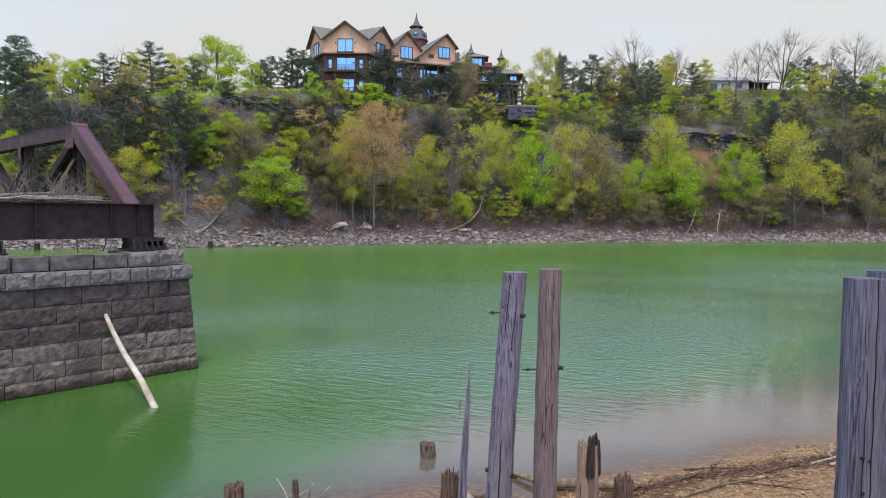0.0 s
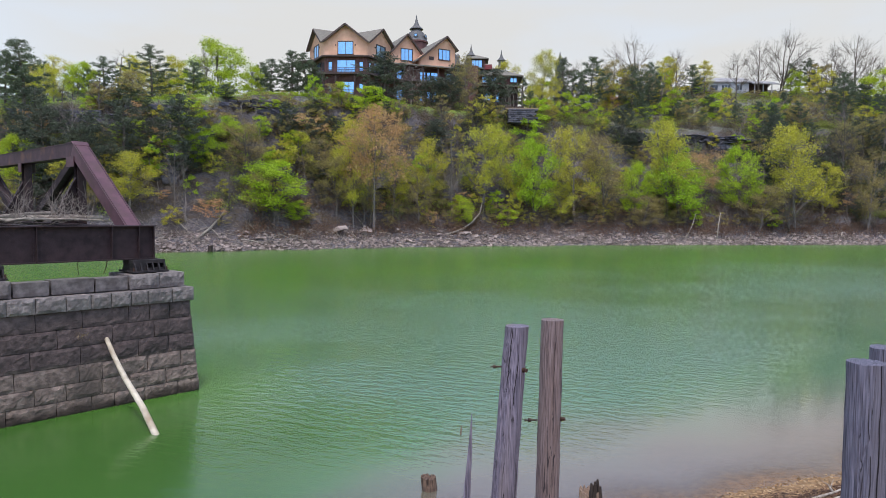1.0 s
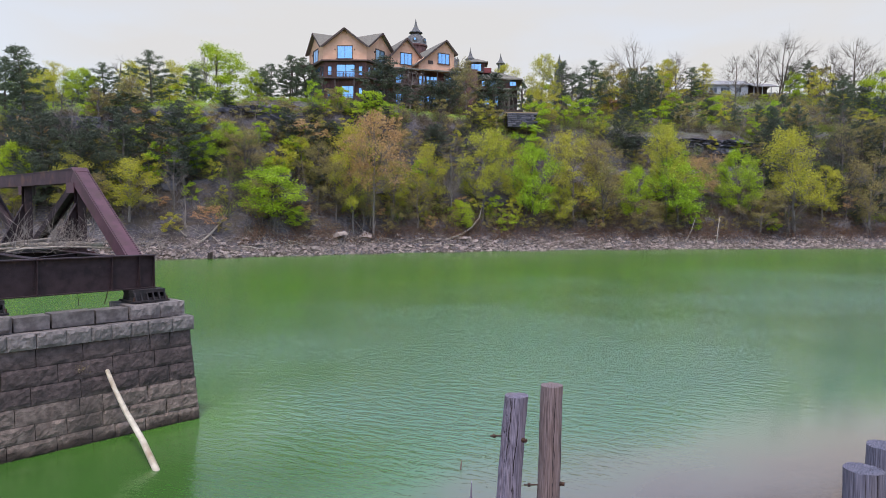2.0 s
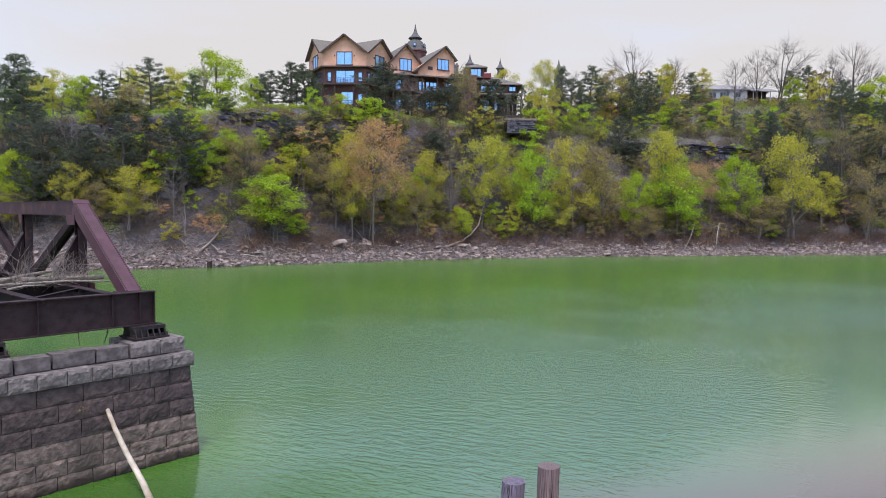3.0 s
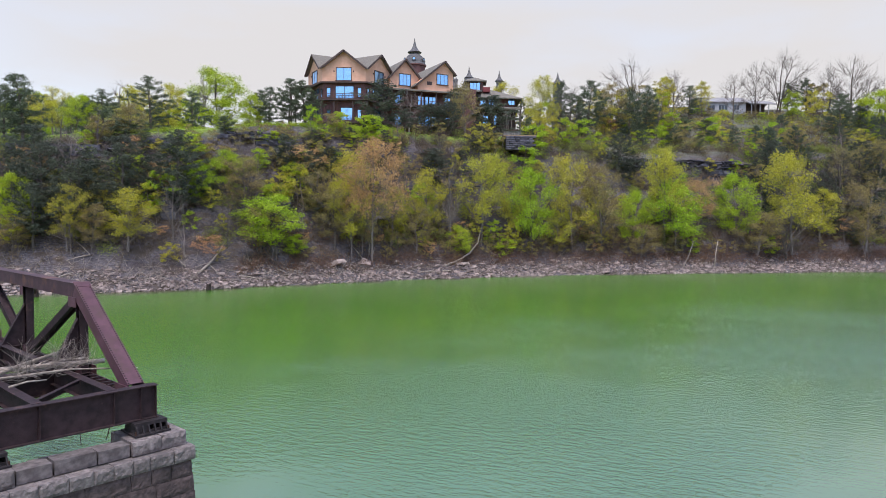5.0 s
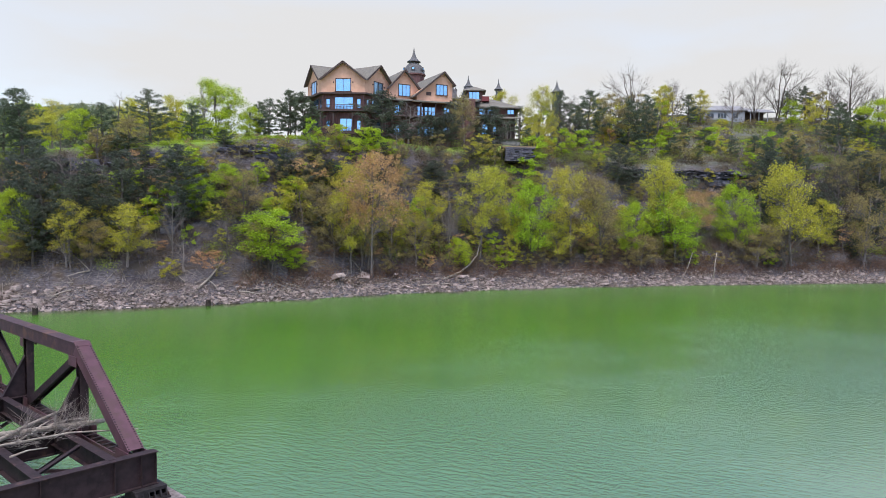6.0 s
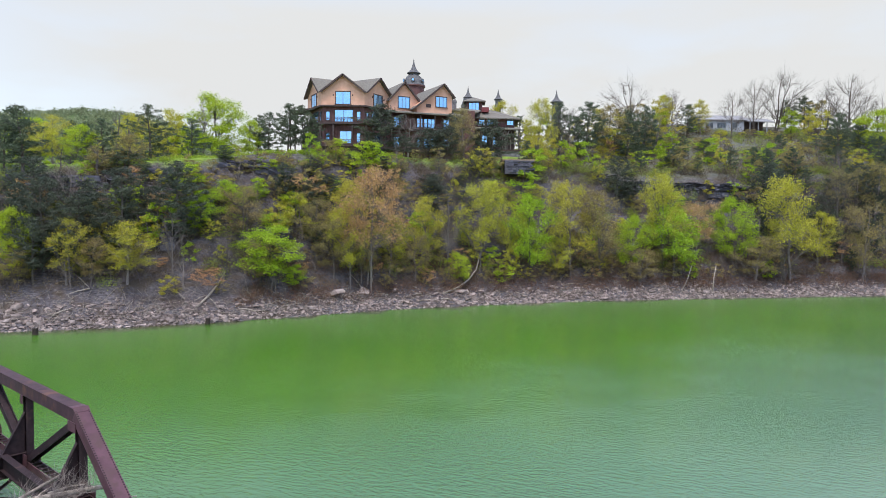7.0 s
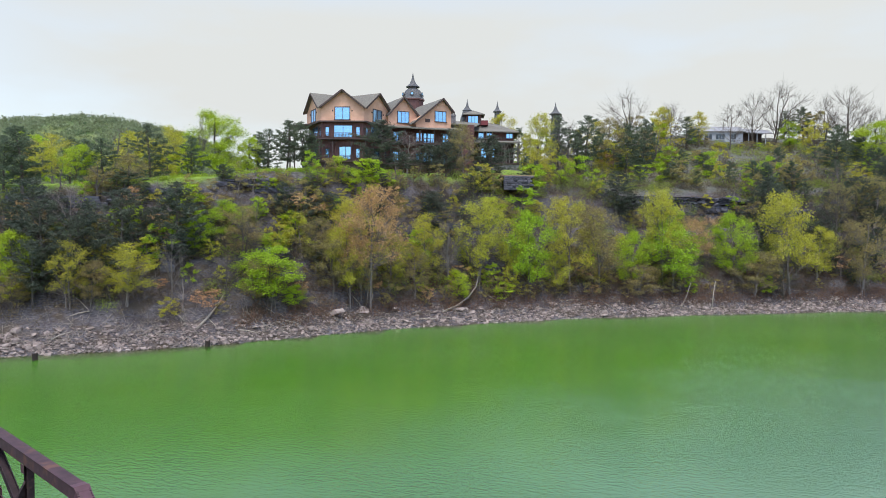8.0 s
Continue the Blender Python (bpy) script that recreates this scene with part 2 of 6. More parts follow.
GRASS = leaf_mat("lawn_grass", (0.26, 0.40, 0.035), (0.38, 0.50, 0.06))


def ground_mat():
    """One sheet: gravel beach below, leaf litter and rock on the slopes, grass on flat high ground."""
    m = mat("ground", (0.046, 0.041, 0.045), (0.178, 0.158, 0.168), 2.6, 0.95, 0.9, 5, stretch=(1, 1, 2.6), stain=(0.085, 0.064, 0.050), stain_scale=0.3, stain_at=(0.46, 0.6), dist=0.2)
    n, l = m.node_tree.nodes, m.node_tree.links
    p = n["Principled BSDF"]
    litter = p.inputs["Base Color"].links[0].from_socket
    att = n.new("ShaderNodeAttribute")
    att.attribute_name = "cover"
    sep = n.new("ShaderNodeSeparateColor")
    l.new(att.outputs["Color"], sep.inputs[0])
    tc = n.new("ShaderNodeTexCoord")

    def two(ca, cb, scale):
        t, r = n.new("ShaderNodeTexNoise"), n.new("ShaderNodeValToRGB")
        t.inputs["Scale"].default_value, t.inputs["Detail"].default_value = scale, 8
        l.new(tc.outputs["Object"], t.inputs["Vector"])
        l.new(t.outputs[0], r.inputs[0])
        r.color_ramp.elements[0].position, r.color_ramp.elements[1].position = 0.35, 0.65
        r.color_ramp.elements[0].color, r.color_ramp.elements[1].color = (*ca, 1), (*cb, 1)
        return r.outputs[0]

    def over(base, top, fac):
        mx = n.new("ShaderNodeMix")
        mx.data_type = "RGBA"
        l.new(fac, mx.inputs[0])
        l.new(base, mx.inputs[6])
        l.new(top, mx.inputs[7])
        return mx.outputs[2]

    c = over(litter, two((0.165, 0.090, 0.040), (0.35, 0.218, 0.108), 9), sep.outputs[0])
    c = over(c, two((0.17, 0.27, 0.03), (0.27, 0.36, 0.05), 0.6), sep.outputs[1])
    c = over(c, two((0.055, 0.10, 0.03), (0.16, 0.19, 0.06), 0.05), sep.outputs[2])
    l.new(c, p.inputs["Base Color"])
    return m


# ------------------------------------------------------------ building helpers
def thing(name, m=None, label="", category="", group="", kind=""):
    ob = new(name)
    ob.matrix_basis = m if m is not None else Matrix()
    ob.empty_display_size = 0.2
    return tagged(ob, label, category, group, kind)


def mesh_of(name, verts, faces, material, smooth=False):
    me = bpy.data.meshes.new(name)
    me.from_pydata([tuple(v) for v in verts], [], [tuple(f) for f in faces])
    me.materials.append(material)
    if smooth:
        me.shade_smooth()
    me.update()
    return me


def part(name, bm, material, parent=None, label="", smooth=False, kind=""):
    """Links a bmesh, a mesh or (verts, faces) as one mesh object under a thing or a part."""
    if isinstance(bm, tuple):
        me = mesh_of(name, bm[0], bm[1], material, smooth)
    elif isinstance(bm, bpy.types.Mesh):
        me = bm
    else:
        me = bpy.data.meshes.new(name)
        bmesh.ops.recalc_face_normals(bm, faces=bm.faces)
        bm.to_mesh(me)
        bm.free()
        me.materials.append(material)
        if smooth:
            me.shade_smooth()
    ob = new(name, me)
    ob.parent = parent
    return tagged(ob, label, kind=kind)


def box(bm, x0, x1, y0, y1, z0, z1, bevel=0.0, m=None):
    """Adds a box, its edges bevelled, to a bmesh."""
    r = bmesh.ops.create_cube(bm, size=1, matrix=Matrix.Translation(((x0 + x1) / 2, (y0 + y1) / 2, (z0 + z1) / 2)) @ Matrix.Diagonal((x1 - x0, y1 - y0, z1 - z0, 1)))
    vs = r["verts"]
    if bevel:
        es = list({e for v in vs for e in v.link_edges})
        out = bmesh.ops.bevel(bm, geom=es, offset=bevel, segments=1, affect="EDGES")
        vs = list({v for f in out["faces"] for v in f.verts} | {v for v in vs if v.is_valid})
    if m is not None:
        bmesh.ops.transform(bm, matrix=m, verts=vs)
    return bm


def boxes(*rows, bevel=0.0):
    bm = bmesh.new()
    for r in rows:
        box(bm, *r, bevel=bevel)
    return bm


def bar(bm, a, b, w, h, bevel=0.0, up=(0, 0, 1)):
    """A straight bar of width w and height h from a to b."""
    a, b = Vector(a), Vector(b)
    d = (b - a)
    y = d.normalized()
    x = y.cross(Vector(up)).normalized()
    z = x.cross(y)
    m = Matrix((x, y, z)).transposed().to_4x4()
    m.translation = a
    return box(bm, -w / 2, w / 2, 0, d.length, -h / 2, h / 2, bevel, m)


def tube(points, radii, sides=8, wobble=0.0, rng=random):
    """Verts and faces of a tapered tube with closed ends through the points."""
    verts, faces = [], []
    pts = [Vector(p) for p in points]
    for i, p in enumerate(pts):
        d = (pts[min(i + 1, len(pts) - 1)] - pts[max(i - 1, 0)]).normalized()
        s = d.cross(Vector((0.31, 0.17, 0.93)) if abs(d.z) < 0.9 else Vector((1, 0, 0))).normalized()
        t = d.cross(s)
        for k in range(sides):
            a = 2 * math.pi * k / sides
            r = radii[i] * (1 + wobble * rng.uniform(-1, 1))
            verts.append(p + s * (r * math.cos(a)) + t * (r * math.sin(a)))
    for i in range(len(pts) - 1):
        for k in range(sides):
            k2 = (k + 1) % sides
            faces.append((i * sides + k, i * sides + k2, (i + 1) * sides + k2, (i + 1) * sides + k))
    faces.append(tuple(range(sides - 1, -1, -1)))
    faces.append(tuple(range((len(pts) - 1) * sides, len(pts) * sides)))
    return verts, faces


def join(*pieces):
    verts, faces = [], []
    for v, f in pieces:
        o = len(verts)
        verts += v
        faces += [tuple(i + o for i in g) for g in f]
    return verts, faces


# ------------------------------------------------------------ ground and water
FAR_X = [-3000, -300, -110, -75, -53, -31.3, -9, 18.8, 50.8, 82, 140, 300, 3000]
FAR_Y = [-1500, 20, 68, 76, 78.5, 87.6, 103.5, 116.1, 124.4, 130.9, 141, 160, 300]
NEAR_X = [-3000, -60, -20, -6, -3, -0.8, 2.0, 3.0, 5.3, 7.6, 15, 40, 3000]
NEAR_Y = [-2500, -40, -2, 7.5, 9.3, 10.3, 10.6, 11.3, 12.5, 13.5, 17, 25, 60]
TOP_X = [-300, -60, -48, -37, -22, -12, 10, 40, 55, 100, 300]
TOP_Z = [20, 21.5, 22.3, 23.7, 25.3, 25.4, 24.6, 23.0, 24.0, 25.0, 25.0]


def far_line(x):
    return (np.interp(x - 5, FAR_X, FAR_Y) + np.interp(x, FAR_X, FAR_Y) + np.interp(x + 5, FAR_X, FAR_Y)) / 3


def near_line(x):
    return (np.interp(x - 0.6, NEAR_X, NEAR_Y) + np.interp(x + 0.6, NEAR_X, NEAR_Y)) / 2


def rough(x, y, s, seed=0.0):
    """A cheap smooth roughness between -1 and 1."""
    x, y = x / s + seed, y / s + 1.7 * seed
    return (np.sin(x * 1.7 + 1.3 * np.sin(y * 1.1)) + np.sin(y * 2.1 + 1.7 * np.sin(x * 0.9 + 2)) + 0.6 * np.sin(3.3 * x + 2.9 * y) + 0.4 * np.sin(5.9 * x - 4.7 * y + 1)) / 3


def height(x, y):
    """The height of the ground over the still water, at arrays or numbers x, y."""
    x, y = np.asarray(x, float), np.asarray(y, float)
    near = near_line(x) - y
    zn = np.where(near > 0, 0.10 * near + 0.016 * np.clip(near, 0, 14) ** 1.6, np.where(near > -8, 0.085 * near, 0.68 + 0.17 * near))
    zn = zn + 0.03 * rough(x, y, 0.6) + 0.05 * rough(x, y, 2.2, 3)
    d = y - far_line(x)
    top = np.interp(x, TOP_X, TOP_Z)
    rise = np.interp(x, [-60, -12, 8, 30, 60, 130], [0.03, 0.05, 0.15, 0.25, 0.38, 0.36])
    u = np.clip((d - 7) / 17, 0, 1)
    step = u + 0.045 * np.sin(2 * math.pi * u * 4 + 1.1 * rough(x, y, 14, 5)) * np.clip(u * (1 - u) * 6, 0, 1)
    zf = np.where(d < 7, 0.42 * d + 0.25 * rough(x, y, 2.5, 1) * np.clip(d / 2, 0, 1), 2.94 + (top - 2.94) * step)
    zf = zf + np.where(d > 7, 0.5 * rough(x, y, 6, 2) * np.clip(u * (1.1 - u) * 4, 0, 1), 0)
    zf = zf + np.where(d > 24, rise * np.clip(d - 24, 0, 46) + 0.35 * rough(x, y, 9, 4), 0)
    hill = 86 * np.exp(-((x + 430) / 250) ** 4 - ((y - 640) / 150) ** 2) * (1 + 0.12 * rough(x, y, 90, 7))
    zf = zf + hill * np.clip((d - 60) / 60, 0, 1)
    return np.maximum(np.maximum(zn, zf), -3.5)


def axis(*stretches):
    out = [np.arange(a, b, s) for a, b, s in stretches]
    return np.unique(np.concatenate(out).round(3))


def sheet(name, xs, ys, zfun, material):
    X, Y = np.meshgrid(xs, ys)
    Z = zfun(X, Y)
    nx, ny = len(xs), len(ys)
    i = np.arange(nx * ny).reshape(ny, nx)
    faces = np.stack([i[:-1, :-1], i[:-1, 1:], i[1:, 1:], i[1:, :-1]], -1).reshape(-1, 4)
    me = bpy.data.meshes.new(name)
    me.from_pydata(np.stack([X, Y, Z], -1).reshape(-1, 3).tolist(), [], faces.tolist())
    me.materials.append(material)
    me.shade_smooth()
    return new(name, me), X, Y, Z


def paint(ob, name, rgb):
    a = ob.data.attributes.new(name, "FLOAT_COLOR", "POINT")
    a.data.foreach_set("color", np.concatenate([rgb.reshape(-1, 3), np.ones((rgb.size // 3, 1))], 1).astype(np.float32).ravel())


gx = axis((-4000, -400, 300), (-400, -90, 12), (-90, -14, 1.5), (-14, 14, 0.35), (14, 130, 1.5), (130, 400, 15), (400, 4001, 300))
gy = axis((-2000, -40, 200), (-40, 2, 3), (2, 16, 0.35), (16, 66, 5), (66, 170, 1.1), (170, 240, 4), (240, 1000, 20), (1000, 5001, 400))
ground, GX, GY, GZ = sheet("ground", gx, gy, height, ground_mat())
tagged(ground, "gravel beach, wooded limestone bluff and grassy plateau", "ground", kind="structure")
D = GY - far_line(GX)
beach = np.clip((30 - GY) / 5, 0, 1) * np.clip((GZ + 3.4) * 2, 0, 1)
lawn = np.clip((D - 23.3) / 0.4, 0, 1) * np.interp(GX, [-39, -37, -26, -24], [1, 0.05, 0.05, 1]) * np.clip((120 - D) / 20, 0, 1) * np.clip((20 - GX) / 8, 0.12, 1)
wild = np.clip((D - 100) / 60, 0, 1)
paint(ground, "cover", np.stack([beach, lawn, wild], -1))


def water_mat():
    """Green lake water: algal and cloudy where deep, reflections partly put into its colour; clear over the sand at the
    edge, small wind ripples.
    """
    m = bpy.data.materials.new("green_lake_water")
    m.use_nodes = True
    n, l = m.node_tree.nodes, m.node_tree.links
    p, out = n["Principled BSDF"], n["Material Output"]
    p.inputs["Roughness"].default_value, p.inputs["IOR"].default_value = 0.11, 1.62
    tc = n.new("ShaderNodeTexCoord")
    mp = n.new("ShaderNodeMapping")
    mp.vector_type = "TEXTURE"
    mp.inputs["Rotation"].default_value = (0, 0, radians(-24))
    mp.inputs["Scale"].default_value = (1.25, 0.58, 1)
    l.new(tc.outputs["Object"], mp.inputs[0])

    def tex(s, detail, vec):
        t = n.new("ShaderNodeTexNoise")
        t.inputs["Scale"].default_value, t.inputs["Detail"].default_value = s, detail
        l.new(vec, t.inputs["Vector"])
        return t.outputs[0]

    r = n.new("ShaderNodeValToRGB")
    r.color_ramp.elements[0].position, r.color_ramp.elements[1].position = 0.3, 0.7
    r.color_ramp.elements[0].color, r.color_ramp.elements[1].color = (0.059, 0.162, 0.016, 1), (0.081, 0.190, 0.026, 1)
    l.new(tex(0.03, 4, tc.outputs["Object"]), r.inputs[0])
    att = n.new("ShaderNodeAttribute")
    att.attribute_name = "depth"
    sep = n.new("ShaderNodeSeparateColor")
    l.new(att.outputs["Color"], sep.inputs[0])
    gloss = n.new("ShaderNodeMapRange")
    gloss.inputs[3].default_value, gloss.inputs[4].default_value = 1.0, 0.34
    l.new(sep.outputs[2], gloss.inputs[0])
    l.new(gloss.outputs[0], p.inputs["Specular IOR Level"])
    blur = n.new("ShaderNodeMapRange")
    blur.inputs[3].default_value, blur.inputs[4].default_value = 0.09, 0.19
    l.new(sep.outputs[2], blur.inputs[0])
    l.new(blur.outputs[0], p.inputs["Roughness"])
    mirror_mix = n.new("ShaderNodeMix")
    mirror_mix.data_type = "RGBA"
    l.new(sep.outputs[2], mirror_mix.inputs[0])
    # near teal: the sky's reflection, put into the body colour
    mirror_mix.inputs[6].default_value = (0.088, 0.176, 0.096, 1)
    l.new(r.outputs[0], mirror_mix.inputs[7])
    # the pier's reflection before it, put into the body colour as darker green
    pier_mirror, pier_mirror_at = n.new("ShaderNodeMix"), n.new("ShaderNodeAttribute")
    pier_mirror.data_type = "RGBA"
    pier_mirror_at.attribute_name = "pier_mirror"
    l.new(pier_mirror_at.outputs["Fac"], pier_mirror.inputs[0])
    l.new(mirror_mix.outputs[2], pier_mirror.inputs[6])
    pier_mirror.inputs[7].default_value = (0.038, 0.104, 0.016, 1)
    silt, turbid = n.new("ShaderNodeMix"), n.new("ShaderNodeMapRange")
    silt.data_type = "RGBA"
    turbid.interpolation_type = "SMOOTHSTEP"
    bed = n.new("ShaderNodeAttribute")
    bed.attribute_name = "bed"
    turbid.inputs[1].default_value, turbid.inputs[2].default_value = 0.08, 0.62
    l.new(bed.outputs["Fac"], turbid.inputs[0])
    l.new(turbid.outputs[0], silt.inputs[0])
    silt.inputs[6].default_value = (0.144, 0.108, 0.090, 1)
    l.new(pier_mirror.outputs[2], silt.inputs[7])
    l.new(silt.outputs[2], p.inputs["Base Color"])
    gust = n.new("ShaderNodeMapRange")
    gust.inputs[1].default_value, gust.inputs[2].default_value = 0.42, 0.62
    gust.inputs[3].default_value, gust.inputs[4].default_value = 0.3, 1.1
    l.new(tex(0.045, 3, tc.outputs["Object"]), gust.inputs[0])
    b1, b2 = n.new("ShaderNodeBump"), n.new("ShaderNodeBump")
    b1.inputs["Distance"].default_value, b2.inputs["Distance"].default_value = 0.14, 0.042
    amt = n.new("ShaderNodeMath")
    amt.operation, amt.inputs[1].default_value = "MULTIPLY", 0.72
    calm = n.new("ShaderNodeMath")
    calm.operation = "MULTIPLY"
    l.new(gust.outputs[0], calm.inputs[0])
    l.new(sep.outputs[1], calm.inputs[1])
    l.new(calm.outputs[0], amt.inputs[0])
    l.new(amt.outputs[0], b1.inputs["Strength"])
    l.new(amt.outputs[0], b2.inputs["Strength"])
    l.new(tex(2.2, 3, mp.outputs[0]), b1.inputs["Height"])
    wavelets = n.new("ShaderNodeTexWave")
    wavelets.bands_direction = "Y"
    wavelets.inputs["Scale"].default_value, wavelets.inputs["Distortion"].default_value = 0.8, 9.0
    wavelets.inputs["Detail"].default_value, wavelets.inputs["Detail Scale"].default_value = 2.0, 0.7
    l.new(mp.outputs[0], wavelets.inputs["Vector"])
    both = n.new("ShaderNodeMath")
    both.operation, both.inputs[1].default_value = "MULTIPLY_ADD", 0.09
    l.new(wavelets.outputs["Fac"], both.inputs[0])
    l.new(tex(7.0, 2, mp.outputs[0]), both.inputs[2])
    l.new(both.outputs[0], b2.inputs["Height"])
    l.new(b1.outputs[0], b2.inputs["Normal"])
    l.new(b2.outputs[0], p.inputs["Normal"])
    # clear water over the shallows: the bed shows, the surface still mirrors
    tr, gl, fr = n.new("ShaderNodeBsdfTransparent"), n.new("ShaderNodeBsdfGlossy"), n.new("ShaderNodeFresnel")
    tr.inputs[0].default_value = (0.90, 0.84, 0.76, 1)
    gl.inputs["Roughness"].default_value, fr.inputs[0].default_value = 0.06, 1.5
    l.new(b2.outputs[0], gl.inputs["Normal"])
    l.new(b2.outputs[0], fr.inputs["Normal"])
    clear_mix, mx = n.new("ShaderNodeMixShader"), n.new("ShaderNodeMixShader")
    l.new(fr.outputs[0], clear_mix.inputs[0])
    l.new(tr.outputs[0], clear_mix.inputs[1])
    l.new(gl.outputs[0], clear_mix.inputs[2])
    l.new(sep.outputs[0], mx.inputs[0])
    l.new(clear_mix.outputs[0], mx.inputs[1])
    l.new(p.outputs[0], mx.inputs[2])
    l.new(mx.outputs[0], out.inputs[0])
    return m


wx = axis((-4000, -200, 400), (-200, -30, 20), (-30, 30, 0.5), (30, 200, 10), (200, 4001, 400))
wy = axis((-2000, -20, 200), (-20, 4, 4), (4, 30, 0.4), (30, 160, 6), (160, 401, 60))
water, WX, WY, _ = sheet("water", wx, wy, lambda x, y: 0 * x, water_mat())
tagged(water, "calm green lake water with small wind ripples", "lake", kind="structure")
below = np.clip(-height(WX, WY) - 0.02, 0, 9)
deep = 1 - np.exp(-below / 0.065)
still = 0.06 + 0.94 * (1 - np.exp(-(below / 0.5) ** 3))
# the bluff shelters the far side from the wind, the pier and the near shore their own lee
lee = WY - 0.58 * np.clip(WX, -60, 60)
still = still * np.interp(lee, [34, 66], [1.0, 0.42])
off = (WY - near_line(WX)) / np.clip(2.2 + 0.95 * (WX - 3), 2.2, 12)
still = still * np.interp(off, [0.7, 1.5], [0.10, 1.0])
still = still * np.maximum(np.interp(WX, [-7.5, -4.0], [0.12, 1.0]), np.interp(WY, [9, 10.5, 22, 27], [1.0, 0.0, 0.0, 1.0]))
# algal green at 1; teal at 0 is mirrored sky put into the colour
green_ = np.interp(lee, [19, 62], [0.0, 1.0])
# greener before the pier, where its mirrored image is painted in
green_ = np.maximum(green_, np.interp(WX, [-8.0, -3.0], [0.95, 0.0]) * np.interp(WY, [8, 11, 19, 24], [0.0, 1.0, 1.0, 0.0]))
pier_mirror_ = np.interp(WX, [-3.5, 0.5], [1.0, 0.0]) * np.interp(WY, [15.0, 19.5], [1.0, 0.0])
green_ = np.maximum(green_, 0.95 * pier_mirror_)
paint(water, "pier_mirror", np.stack([pier_mirror_] * 3, -1))
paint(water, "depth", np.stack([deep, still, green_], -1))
# silt is stirred up along the sandy beach alone
silty = below + np.interp(WX, [-4.5, 0.5], [0.55, 0.0])
paint(water, "bed", np.stack([silty] * 3, -1))

# ------------------------------------------------------------ the stone pier
PIER = pose(-7.33, 19.16, 0, 0, 0, 49.2)
COURSES = [-0.6, -0.04, 0.36, 0.76, 1.20, 1.66, 2.12, 2.57]
# joints along the front, course by course, from the lowest up
JOINTS = [(-5.6, -4.3, -3.2, -2.0, -0.9), (-5.9, -4.75, -3.66, -2.83, -2.27, -1.47, -0.55), (-5.2, -4.13, -3.42, -2.56, -1.87, -0.87),
          (-5.6, -4.55, -3.1, -2.54, -1.37, -0.43), (-5.3, -4.19, -3.05, -1.59, -0.75), (-5.9, -4.8, -3.57, -2.25, -1.14), (-5.2, -4.04, -2.97, -1.81, -1.25, -0.69)]
PL, PB = -6.7, 2.1          # far end and back of the pier
rng = random.Random(11)


def rock_face(place, a0, a1, z0, z1, proud, depth, nu=9, nz=5):
    """A rock-faced block: a bulging rough front between a0..a1 and z0..z1, laid by place(a, z, out)."""
    verts, faces = [], []
    g = 0.008
    a0, a1, z0, z1 = a0 + g, a1 - g, z0 + g * 0.8, z1 - g * 0.8
    seed, tip = rng.uniform(0, 90), rng.uniform(-0.35, 0.35)
    for j in range(nz + 1):
        for i in range(nu + 1):
            fa, fz = i / nu, j / nz
            edge = i in (0, nu) or j in (0, nz)
            if not edge:
                fa, fz = fa + rng.uniform(-0.3, 0.3) / nu, fz + rng.uniform(-0.25, 0.25) / nz
            lump = 0.62 + 0.5 * float(rough(a0 + (a1 - a0) * fa, z0 + (z1 - z0) * fz, 0.16, seed)) + tip * (fz - 0.5) + rng.uniform(-0.16, 0.16)
            o = rng.uniform(-0.010, 0.006) if edge else proud * lump
            verts.append(place(a0 + (a1 - a0) * fa, z0 + (z1 - z0) * fz, o))
    w = nu + 1
    for j in range(nz):
        for i in range(nu):
            faces.append((j * w + i, j * w + i + 1, (j + 1) * w + i + 1, (j + 1) * w + i))
    b = len(verts)
    verts += [place(a, z, -depth) for a, z in ((a0, z0), (a1, z0), (a1, z1), (a0, z1))]
    bottom, top = [i for i in range(w)], [nz * w + i for i in range(w)]
    faces.append(tuple(reversed(bottom)) + (b, b + 1))
    faces.append(tuple(top) + (b + 2, b + 3))
    faces.append(tuple(j * w for j in range(nz + 1)) + (b + 3, b))
    faces.append(tuple(reversed([j * w + nu for j in range(nz + 1)])) + (b + 1, b + 2))
    return verts, faces


def batter(z):
    return 0.09 - 0.072 * (2.57 - z)


WALLS = {
    "front": (lambda a, z, o: (a, batter(z) - o, z), PL, 0),
    "end": (lambda a, z, o: (-batter(z) + o, a, z), 0, PB),
    "back": (lambda a, z, o: (PL - a, PB - batter(z) + o, z), PL, 0),
    "other_end": (lambda a, z, o: (PL + batter(z) - o, PB - a, z), 0, PB),
}


